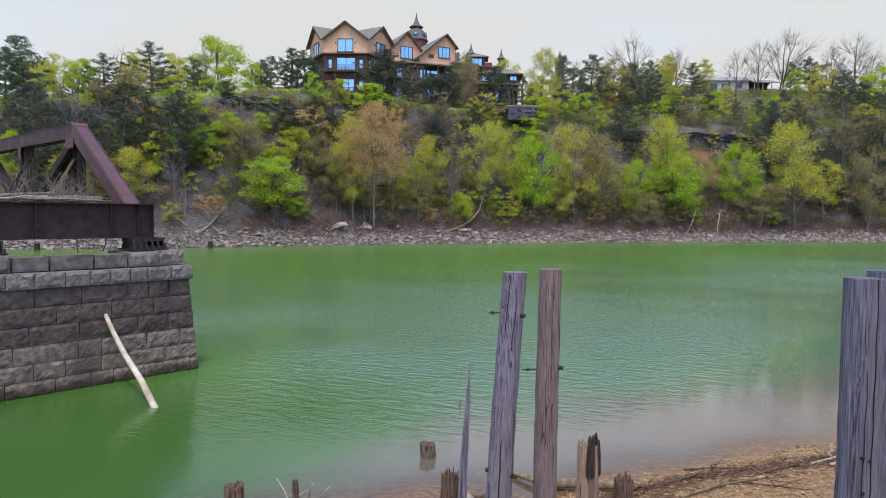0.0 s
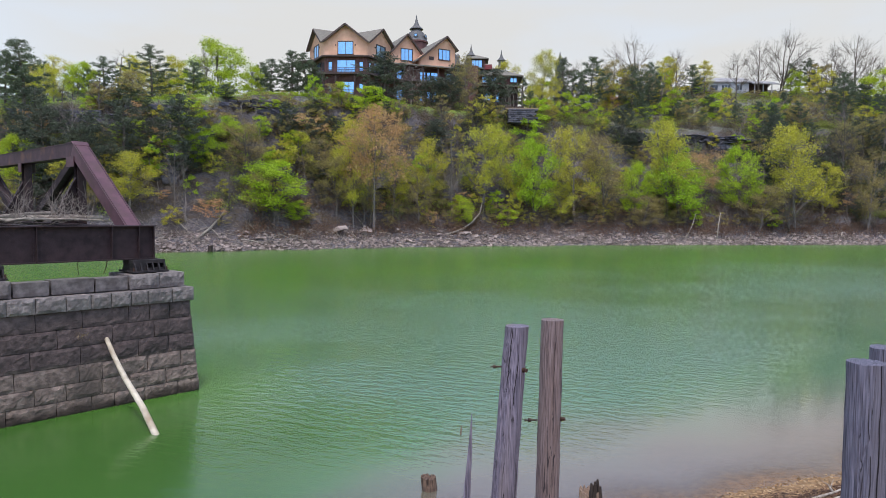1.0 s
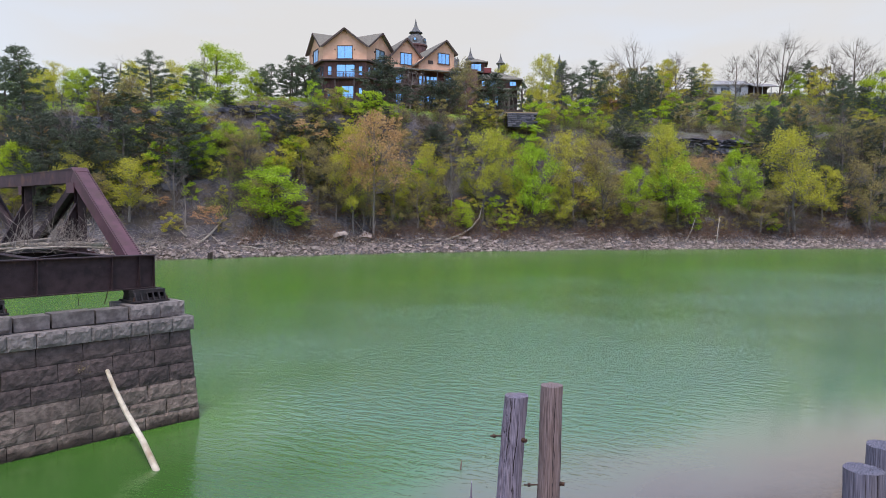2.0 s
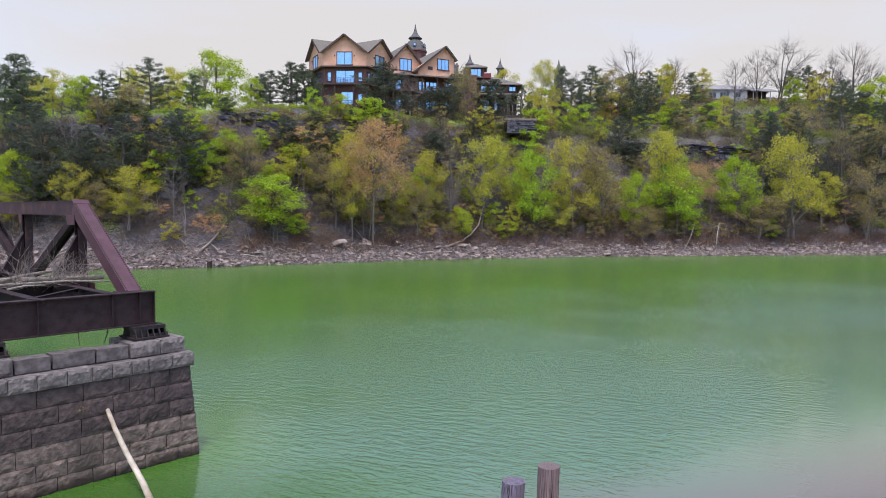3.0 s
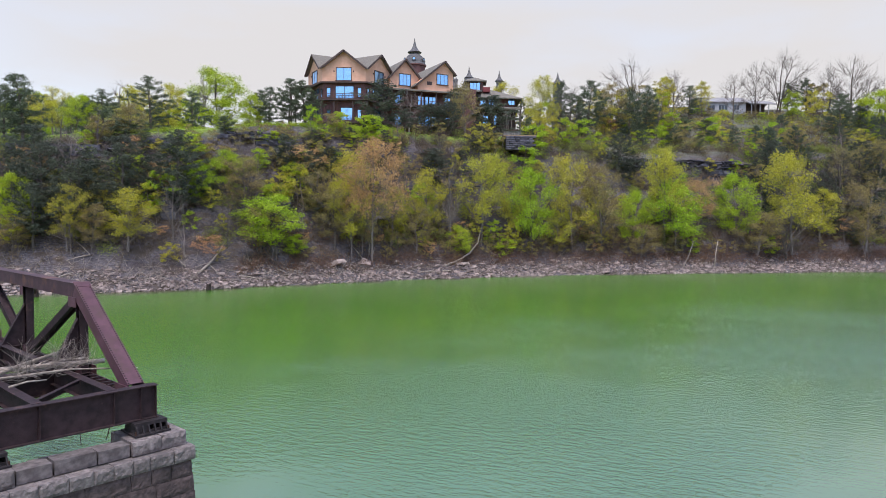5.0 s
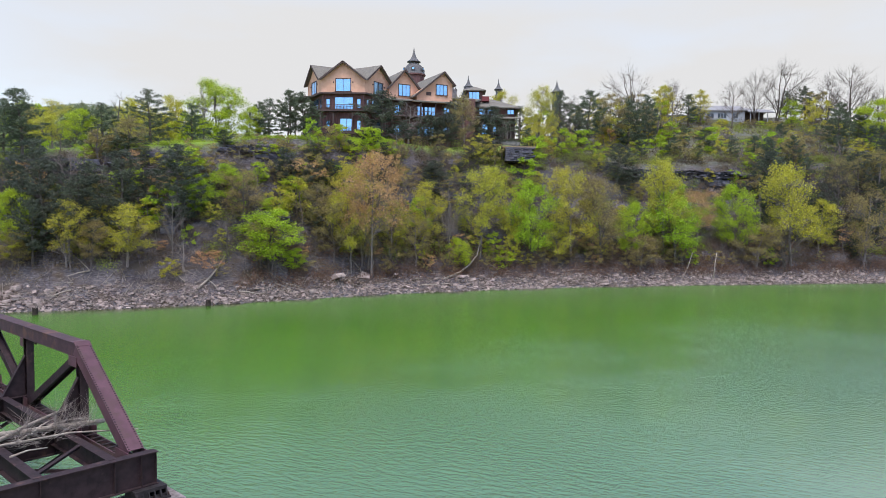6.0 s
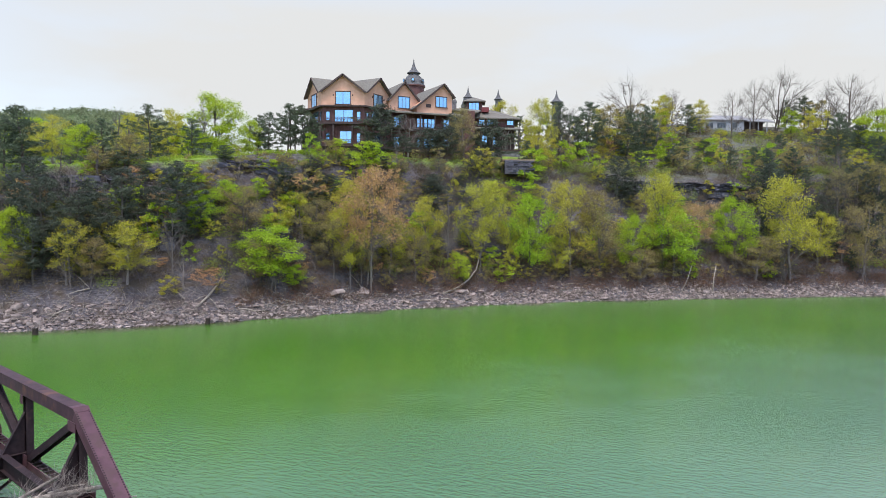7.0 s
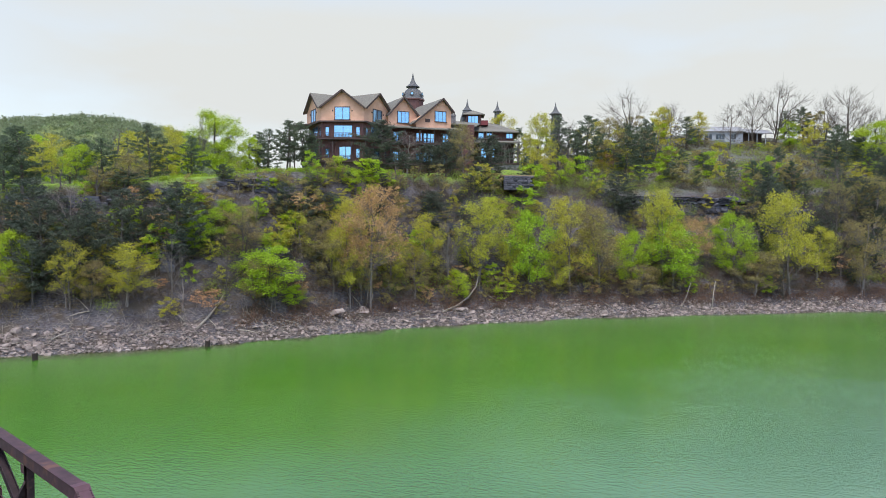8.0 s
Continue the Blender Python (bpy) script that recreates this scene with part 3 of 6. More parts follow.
def stone_pier(place_=PIER):
    pier = thing("bridge_pier", place_, "grey rock-faced limestone block bridge pier standing in water", "bridge pier")
    bm = bmesh.new()
    vs = [bm.verts.new(p) for z in (-3.4, 2.56) for p in ((PL + batter(z) + 0.12, batter(z) + 0.12, z), (-batter(z) - 0.12, batter(z) + 0.12, z), (-batter(z) - 0.12, PB - batter(z) - 0.12, z), (PL + batter(z) + 0.12, PB - batter(z) - 0.12, z))]
    for f in ((3, 2, 1, 0), (4, 5, 6, 7), (0, 1, 5, 4), (1, 2, 6, 5), (2, 3, 7, 6), (3, 0, 4, 7)):
        bm.faces.new([vs[i] for i in f])
    box(bm, PL + 0.3, -0.3, 0.3, PB - 0.3, 2.5, 2.94)
    part("core", bm, MORTAR, pier, "mortar and rubble core")
    for side, (place, lo, hi) in WALLS.items():
        for r in range(len(COURSES) - 1):
            z0, z1 = COURSES[r], COURSES[r + 1]
            inset = batter((z0 + z1) / 2)
            a, end = lo + inset, hi - inset
            cuts = [c for c in JOINTS[r] if side in ("front", "back")]
            while a < end - 0.01:
                w = cuts.pop(0) - a if cuts else end - a if side in ("front", "back") else rng.uniform(0.72, 1.3)
                if end - a - w < 0.42:
                    w = end - a
                part("stone", rock_face(place, a, a + w, z0, z1, rng.uniform(0.02, 0.055), 0.3), STONE, pier)
                a += w
        cuts = [-4.66, -4.04, -3.36, -2.77, -2.27, -1.76, -1.30, -0.63]
        edges = [PL - 0.02, -6.1, -5.4] + cuts + [0.0] if side == "front" else list(np.linspace(lo + (0.02 if lo == 0 else -0.02), hi - 0.02, 10 if side == "back" else 4))

        def capped(a, z, o, place=place):
            x, y, _ = place(a, 2.57, o)
            out = Vector((0, -1, 0)) if side == "front" else Vector((1, 0, 0)) if side == "end" else Vector((0, 1, 0)) if side == "back" else Vector((-1, 0, 0))
            return (x + 0.09 * out.x, y + 0.09 * out.y, z)

        for a0, a1 in zip(edges[:-1], edges[1:]):
            lift = rng.uniform(-0.012, 0.012)
            part("capstone", rock_face(capped, a0, a1, 2.57, 2.95 + lift, 0.045, 0.55), CAPSTONE, pier, "pale rock-faced capstone")
    return pier


stone_pier()


def top_block(x0, x1, y0, y1, z0, z1, name="parapet_block", proud=0.010, group="blocks on the pier", place_=PIER):
    """A single dressed block lying on the pier's cap."""
    t = thing(name, place_, "loose dressed limestone block lying on the pier top" if name == "parapet_block" else "rough limestone bearing block under the bridge shoe", "stone block", group)
    pieces = [rock_face(lambda a, z, o: (a, y0 - o, z), x0, x1, z0, z1, proud, y1 - y0, 8, 4)]
    bm = bmesh.new()
    me = mesh_of(name, *pieces[0], CAPSTONE)
    bm.from_mesh(me)
    bpy.data.meshes.remove(me)
    bmesh.ops.recalc_face_normals(bm, faces=bm.faces)
    part("block", bm, DRESSED if name == "parapet_block" else CAPSTONE, t)
    return t


top_block(-2.53, -1.70, 0.35, 0.85, 2.965, 3.32)
top_block(-3.58, -2.56, 0.36, 0.86, 2.965, 3.34)
top_block(-4.43, -3.62, 0.34, 0.84, 2.965, 3.32)
top_block(-1.67, -0.86, 0.27, 1.7, 2.965, 3.36, "bearing_block", 0.06)
top_block(-0.85, -0.13, 0.29, 1.7, 2.965, 3.375, "bearing_block", 0.06)
top_block(-5.3, -4.47, 0.27, 1.7, 2.965, 3.38, "bearing_block", 0.06)
top_block(-6.2, -5.32, 0.28, 1.7, 2.965, 3.36, "bearing_block", 0.06)

# the like pier that carries the bridge's other end
FAR_PIER = PIER @ Matrix.Translation((0, 19.3, 0))
stone_pier(FAR_PIER)
top_block(-1.5, -0.2, 0.29, 1.7, 2.965, 3.725, "bearing_block", 0.05, place_=FAR_PIER)
top_block(-5.9, -4.5, 0.28, 1.7, 2.965, 3.725, "bearing_block", 0.05, place_=FAR_PIER)

# ------------------------------------------------------------ the steel truss bridge
HIP, PANEL, SPAN = 5.55, 5.2, 20.3


def i_beam(bm, a, b, width, z0, z1, thick=0.03):
    """A rolled I-section from a to b in plan, one closed piece."""
    a, b = Vector((a[0], a[1], 0)), Vector((b[0], b[1], 0))
    side = (b - a).normalized().cross(Vector((0, 0, 1)))
    w, t = width / 2, thick / 2
    out = [(-w, z0), (w, z0), (w, z0 + thick), (t, z0 + thick), (t, z1 - thick), (w, z1 - thick), (w, z1), (-w, z1), (-w, z1 - thick), (-t, z1 - thick), (-t, z0 + thick), (-w, z0 + thick)]
    p, q = [[bm.verts.new(e + side * x + Vector((0, 0, z))) for x, z in out] for e in (a, b)]
    bm.faces.new(p), bm.faces.new(q[::-1])
    for k in range(12):
        bm.faces.new((p[k], q[k], q[(k + 1) % 12], p[(k + 1) % 12]))
    return bm


def rivets(rows, r=0.03):
    """Small domed rivet heads at (place, normal) pairs."""
    verts, faces = [], []
    for p, nrm in rows:
        p, nrm = Vector(p), Vector(nrm).normalized()
        s = nrm.orthogonal().normalized()
        t = nrm.cross(s)
        o = len(verts)
        for k in range(5):
            a = 2 * math.pi * k / 5
            verts.append(p + (s * math.cos(a) + t * math.sin(a)) * r)
        verts.append(p + nrm * r * 0.7)
        faces += [(o + k, o + (k + 1) % 5, o + 5) for k in range(5)]
    return verts, faces


def truss(bridge, x):
    """One pony truss in the plane x of the bridge's frame."""
    t = part("truss", boxes((x - 0.2, x - 0.16, 1.1, SPAN, 4.02, 4.34), (x + 0.16, x + 0.2, 1.1, SPAN, 4.02, 4.34)), STEEL, bridge)
    bm = bmesh.new()
    k = 1.5
    while k < SPAN - 0.3:
        box(bm, x - 0.16, x + 0.16, k, k + 0.12, 4.34, 4.355)
        k += 0.42
    part("lacing", bm, DARK_OXIDE, t)
    # box section chord and end posts: top plate, two side plates, open below
    chord = bmesh.new()
    far = SPAN + 0.7 - HIP + 0.3
    box(chord, x - 0.225, x + 0.225, HIP, far, 7.25, 7.28)
    box(chord, x - 0.21, x - 0.18, HIP, far, 6.82, 7.25)
    box(chord, x + 0.18, x + 0.21, HIP, far, 6.82, 7.25)
    for y in np.arange(HIP + 0.4, far, 0.9):
        box(chord, x - 0.18, x + 0.18, y, y + 0.3, 6.82, 6.84)
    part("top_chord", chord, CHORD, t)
    for foot, hip in ((1.72, HIP + 0.05), (far + HIP - 1.72 - 0.3, far - 0.05)):
        a, b = Vector((x, foot, 4.46)), Vector((x, hip, 7.05))
        d = (b - a).normalized()
        side = Vector((1, 0, 0))
        nrm = side.cross(d) if side.cross(d).z > 0 else d.cross(side)
        post = bmesh.new()
        bar(post, a + nrm * 0.215, b + nrm * 0.215, 0.47, 0.03, up=nrm)
        for s in (-1, 1):
            bar(post, a + side * 0.2 * s, b + side * 0.2 * s, 0.03, 0.40, up=nrm)
        ep = part("end_post", post, STEEL, t)
        for s in (-0.195, 0.195):
            row = [(a + (b - a) * ((i + 0.5) / 46) + side * s + nrm * 0.23, nrm) for i in range(46)]
            part("rivet_strip", rivets(row, 0.034), DARK_OXIDE, ep, kind="stuff")
        plate = bmesh.new()
        bar(plate, b - d * 0.1 + nrm * 0.233, b + d * 0.14 + nrm * 0.233, 0.49, 0.015, up=nrm)
        box(plate, x - 0.235, x + 0.235, min(hip, hip + (0.35 if foot < hip else -0.35)), max(hip, hip + (0.35 if foot < hip else -0.35)), 7.282, 7.296)
        part("hip_plate", plate, STEEL, t)
        for s in (-0.26, 0.26):
            feet = bmesh.new()
            box(feet, x + s - 0.012, x + s + 0.012, foot - 0.25 if foot < hip else foot - 0.7, foot + 0.7 if foot < hip else foot + 0.25, 3.95, 4.6)
            part("foot_plate", feet, STEEL, t)
    for i, y in enumerate((HIP, HIP + PANEL, HIP + 2 * PANEL - 0.4)):
        v = bmesh.new()
        for s in (-0.15, 0.15):
            box(v, x - 0.13, x + 0.13, y + s - 0.015, y + s + 0.015, 4.0, 6.86)
        box(v, x - 0.012, x + 0.012, y - 0.135, y + 0.135, 4.0, 6.86)
        part("vertical_post", v, DARK_OXIDE, t)
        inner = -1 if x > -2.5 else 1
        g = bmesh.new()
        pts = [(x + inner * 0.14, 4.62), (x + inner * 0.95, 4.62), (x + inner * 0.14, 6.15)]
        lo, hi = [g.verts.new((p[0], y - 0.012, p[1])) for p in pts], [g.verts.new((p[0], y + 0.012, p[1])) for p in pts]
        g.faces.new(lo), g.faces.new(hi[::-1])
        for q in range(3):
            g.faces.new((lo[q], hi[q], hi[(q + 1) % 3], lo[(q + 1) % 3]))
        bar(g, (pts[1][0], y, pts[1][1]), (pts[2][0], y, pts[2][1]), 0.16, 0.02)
        part("knee_plate", g, DARK_OXIDE, t)
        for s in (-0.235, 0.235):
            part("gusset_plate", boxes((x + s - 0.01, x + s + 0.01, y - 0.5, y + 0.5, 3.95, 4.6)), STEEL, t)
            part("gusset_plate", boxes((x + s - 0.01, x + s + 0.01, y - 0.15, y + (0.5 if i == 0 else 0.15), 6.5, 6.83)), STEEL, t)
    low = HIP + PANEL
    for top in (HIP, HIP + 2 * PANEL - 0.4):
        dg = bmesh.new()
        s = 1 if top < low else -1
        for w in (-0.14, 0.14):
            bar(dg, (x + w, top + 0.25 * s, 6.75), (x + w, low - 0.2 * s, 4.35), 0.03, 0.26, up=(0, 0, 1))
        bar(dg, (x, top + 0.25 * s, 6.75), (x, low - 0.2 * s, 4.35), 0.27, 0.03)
        part("diagonal", dg, DARK_OXIDE, t)
    return t


def bridge():
    b = thing("truss_bridge", PIER, "old oxide-red steel pony truss bridge without its deck", "bridge")
    truss(b, -0.98)
    truss(b, -5.0)
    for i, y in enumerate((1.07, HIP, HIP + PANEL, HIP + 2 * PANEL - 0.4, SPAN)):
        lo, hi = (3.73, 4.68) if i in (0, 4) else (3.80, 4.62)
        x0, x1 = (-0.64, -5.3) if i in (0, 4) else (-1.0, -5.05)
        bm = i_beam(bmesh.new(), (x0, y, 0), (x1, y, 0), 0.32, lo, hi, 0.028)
        beam = part("floor_beam", bm, DARK_OXIDE, b)
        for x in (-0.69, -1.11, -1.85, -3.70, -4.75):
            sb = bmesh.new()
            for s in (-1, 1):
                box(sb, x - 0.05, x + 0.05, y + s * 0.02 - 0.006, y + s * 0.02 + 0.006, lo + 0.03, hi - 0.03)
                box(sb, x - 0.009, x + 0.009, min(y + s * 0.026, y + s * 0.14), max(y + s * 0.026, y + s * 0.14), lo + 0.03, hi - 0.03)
            part("stiffener", sb, DARK_OXIDE, beam)
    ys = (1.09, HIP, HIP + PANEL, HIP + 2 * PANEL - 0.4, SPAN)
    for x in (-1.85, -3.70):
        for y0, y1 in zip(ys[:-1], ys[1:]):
            part("stringer", i_beam(bmesh.new(), (x, y0 + 0.02, 0), (x, y1 - 0.02, 0), 0.26, 4.12, 4.69, 0.024), DARK_OXIDE, b)
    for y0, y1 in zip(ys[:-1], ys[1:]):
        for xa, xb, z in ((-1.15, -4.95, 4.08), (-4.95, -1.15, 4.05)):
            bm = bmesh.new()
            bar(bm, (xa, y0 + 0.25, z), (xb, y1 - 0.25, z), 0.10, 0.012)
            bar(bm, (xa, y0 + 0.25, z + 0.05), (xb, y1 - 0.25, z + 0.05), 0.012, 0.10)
            part("lateral_brace", bm, DARK_OXIDE, b)
    bm = bmesh.new()
    bar(bm, (-3.62, 1.5, 4.68), (-1.98, 3.1, 4.68), 0.12, 0.012)
    bar(bm, (-3.62, 1.5, 4.63), (-1.98, 3.1, 4.63), 0.012, 0.10)
    part("cross_brace", bm, DARK_OXIDE, b)
    for x in (-0.95, -4.95):
        # pedestal: saddle, tapered ribs and base plate
        shoe = part("bearing_shoe", boxes((x - 0.47, x + 0.45, 0.69, 1.34, 3.63, 3.725)), BLACKIRON, b, "dark cast bearing shoe with square holes")
        part("base_plate", boxes((x - 0.52, x + 0.5, 0.55, 1.5, 3.385, 3.43)), BLACKIRON, shoe)
        part("front_lip", boxes((x - 0.47, x + 0.45, 0.68, 0.70, 3.43, 3.50)), BLACKIRON, shoe)
        part("front_web", boxes((x - 0.45, x - 0.09, 0.69, 0.71, 3.50, 3.63)), BLACKIRON, shoe)
        for k in np.linspace(-0.42, 0.42, 6):
            rib = bmesh.new()
            q = [rib.verts.new((x + k - 0.02 + d, y, z)) for d in (0, 0.04) for y, z in ((0.58, 3.43), (1.45, 3.43), (1.3, 3.72), (0.72, 3.72))]
            rib.faces.new(q[:4][::-1]), rib.faces.new(q[4:])
            for a in range(4):
                c = (a + 1) % 4
                rib.faces.new((q[a], q[c], q[4 + c], q[4 + a]))
            part("rib", rib, BLACKIRON, shoe)
        bolts = bmesh.new()
        for k, y in ((-0.47, 0.62), (0.45, 0.62), (0.45, 1.4)):
            bmesh.ops.create_cone(bolts, cap_ends=True, segments=6, radius1=0.03, radius2=0.03, depth=0.12, matrix=Matrix.Translation((x + k, y, 3.47)))
        part("anchor_bolts", bolts, RUST, b)
    bm = bmesh.new()
    bar(bm, (-2.7, 1.1, 3.73), (-2.68, 1.08, 3.36), 0.015, 0.015, up=(0, 1, 0))
    part("hanging_wire", bm, RUST, b)
    bm = bmesh.new()
    bar(bm, (-1.93, 1.1, 3.74), (-1.97, 1.08, 3.54), 0.022, 0.022, up=(0, 1, 0))
    bar(bm, (-1.97, 1.08, 3.55), (-2.05, 1.06, 3.37), 0.02, 0.02, up=(0, 1, 0))
    part("hanging_wire", bm, RUST, b)
    return b


bridge()

# ------------------------------------------------------------ weathered wooden pilings
prng = random.Random(5)


def piling(name, foot, top, r0, r1, material, label, bolts=(), crack=None, ragged=0.0, sides=36, rings=18, splits=()):
    """A round weathered post from foot to top, with drying cracks, an uneven head and its iron bolts."""
    foot, top = Vector(foot), Vector(top)
    t = thing(name, Matrix.Translation(foot), label, "wooden post", "old pilings")
    axis_ = top - foot
    verts, faces = [], []
    cracks = [(prng.uniform(0, 6.28), prng.uniform(0.1, 0.5), prng.uniform(0.6, 1.0), prng.uniform(0.008, 0.02)) for _ in range(4)]
    if crack:
        cracks.append(crack)
    bow = Vector((prng.uniform(-0.02, 0.02), prng.uniform(-0.02, 0.02), 0))
    for j in range(rings + 1):
        f = j / rings
        c = axis_ * f + bow * math.sin(f * math.pi) + Vector((prng.uniform(-0.004, 0.004), prng.uniform(-0.004, 0.004), 0))
        r = r0 + (r1 - r0) * f
        for k in range(sides):
            a = 2 * math.pi * k / sides
            q = r * (1 + 0.02 * math.sin(3 * a + foot.x) + prng.uniform(-0.008, 0.008))
            for ca, lo, hi, deep_ in cracks:
                da = abs((a - ca - 0.15 * math.sin(4 * f) + math.pi) % (2 * math.pi) - math.pi)
                if lo < f < hi and da < math.pi / sides * 1.1:
                    q -= deep_ * min(1, (f - lo) * 8, (hi - f) * 8)
            z = 0.0
            if j == rings:
                z = prng.uniform(-0.004, 0.004) - ragged * prng.random() ** 1.5
            elif j == rings - 1 and ragged:
                z = -ragged * 0.6
            verts.append(c + Vector((q * math.cos(a), q * math.sin(a), z)))
    for j in range(rings):
        for k in range(sides):
            k2 = (k + 1) % sides
            faces.append((j * sides + k, j * sides + k2, (j + 1) * sides + k2, (j + 1) * sides + k))
    last = rings * sides
    verts.append(axis_ + Vector((0, 0, -0.01 - ragged * 0.9)))
    faces += [(last + k, last + (k + 1) % sides, len(verts) - 1) for k in range(sides)]
    faces.append(tuple(range(sides - 1, -1, -1)))
    body = part("post", (verts, faces), material, t)
    for lo, hi, turn, swing, width in splits:
        # an open split: a wedge set in the face, its inner shade as black colour
        sv, sf = [], []
        for i in range(15):
            f = lo + (hi - lo) * i / 14
            a = turn + swing * (i / 14 - 0.5) + 0.03 * math.sin(i * 1.7)
            r = (r0 + (r1 - r0) * f) * 1.028
            w = width * math.sin(math.pi * min(1, max(0, i / 14))) ** 0.6 + 0.001
            c = axis_ * f + bow * math.sin(f * math.pi)
            out, side_ = Vector((math.cos(a), math.sin(a), 0)), Vector((-math.sin(a), math.cos(a), 0))
            sv += [c + out * r - side_ * w, c + out * r + side_ * w, c + out * (r - 0.02)]
        for i in range(14):
            for k in range(3):
                sf.append((i * 3 + k, i * 3 + (k + 1) % 3, i * 3 + 3 + (k + 1) % 3, i * 3 + 3 + k))
        part("split", (sv, sf + [(2, 1, 0), (42, 43, 44)]), HOLLOW_SHADE, body, "long dark drying split")
    for h, turn, length in bolts:
        f = (h - foot.z) / axis_.z
        c = axis_ * f
        r = r0 + (r1 - r0) * f
        d = Vector((math.cos(radians(turn)), math.sin(radians(turn)), 0.0))
        rod = tube([c + d * (r - 0.05), c + d * (r + length)], [0.009, 0.009], 8)
        nut = tube([c + d * (r + length * 0.55), c + d * (r + length * 0.55 + 0.03)], [0.025, 0.025], 6)
        part("bolt", join(rod, nut), RUST, t, "rusty iron bolt with a nut")
        if length < 0.06:
            w = tube([c + d * (r - 0.01), c + d * (r + 0.012)], [0.028, 0.028], 10)
            part("washer", w, RUST, t)
    return t


def ground_at(x, y):
    return float(height(x, y))


def post_between(name, x0, y0, x1, y1, z1, r0, r1, material, label, **more):
    """A piling whose foot stands in the ground under (x0, y0) and whose head is at (x1, y1, z1)."""
    return piling(name, (x0, y0, ground_at(x0, y0) - 0.25), (x1, y1, z1), r0, r1, material, label, **more)


GREY = "tall grey weathered round wooden piling with rusty bolts"
post_between("wooden_piling", 0.66, 7.75, 0.87, 7.88, 3.79, 0.155, 0.135, POSTWOOD, GREY, bolts=((3.32, 185, 0.14), (1.50, 190, 0.03), (1.46, -40, 0.05), (3.30, -42, 0.02)), splits=((0.16, 0.56, 4.62, -0.2, 0.007), (0.50, 0.93, 4.75, 0.5, 0.006), (0.80, 1.0, 4.25, 0.1, 0.005)))
post_between("wooden_piling", 1.31, 8.32, 1.345, 8.38, 3.79, 0.15, 0.135, PINKWOOD, "tall brown-grey weathered round wooden piling with rusty bolts", bolts=((2.55, 185, 0.18), (2.58, -20, 0.03)), splits=((0.7, 0.98, 4.9, 0.1, 0.0025),))
for x, y, z, turn in ((3.23, 5.13, 4.0, 4.9), (3.69, 5.62, 4.02, 3.9)):
    t = post_between("wooden_piling", x - 0.02, y, x, y, z, 0.15, 0.136, BLUEWOOD, "thick blue-grey split wooden piling beside another", splits=((0.5, 1.0, turn, 0.1, 0.0022), (0.35, 0.8, turn - 0.45, 0.15, 0.0015)))
    for dx, h in ((-0.03, 2.68), (0.02, 2.66), (-0.02, 2.42)):
        p = Vector((x + dx, y - 0.134, h)) - t.location
        # a black plug carries the shade inside the hole
        part("bolt_hole", tube([p, p + Vector((0, 0.03, 0))], [0.012, 0.012], 8), HOLLOW_SHADE, t)

# ------------------------------------------------------------ trees: shapes grown once, then copied
def twig(a, b, r0, r1):
    """A bare three-sided twig with open ends."""
    a, b = Vector(a), Vector(b)
    d = (b - a).normalized()
    s = d.orthogonal().normalized()
    t = d.cross(s)
    v = [p + (s * math.cos(k * 2.094) + t * math.sin(k * 2.094)) * r for p, r in ((a, r0), (b, r1)) for k in range(3)]
    return v, [(0, 1, 4, 3), (1, 2, 5, 4), (2, 0, 3, 5)]


def crown_profile(u, kind):
    """The crown's half width at u of its height, as a share of its greatest."""
    if kind == "round":
        return math.sqrt(max(0.08, 1 - (1.75 * u - 0.75) ** 2))
    if kind == "tall":
        return 0.5 + 0.5 * math.sin(math.pi * min(1, u * 0.95 + 0.08))
    return math.sqrt(max(0.12, 1 - (1.5 * u - 0.85) ** 2))


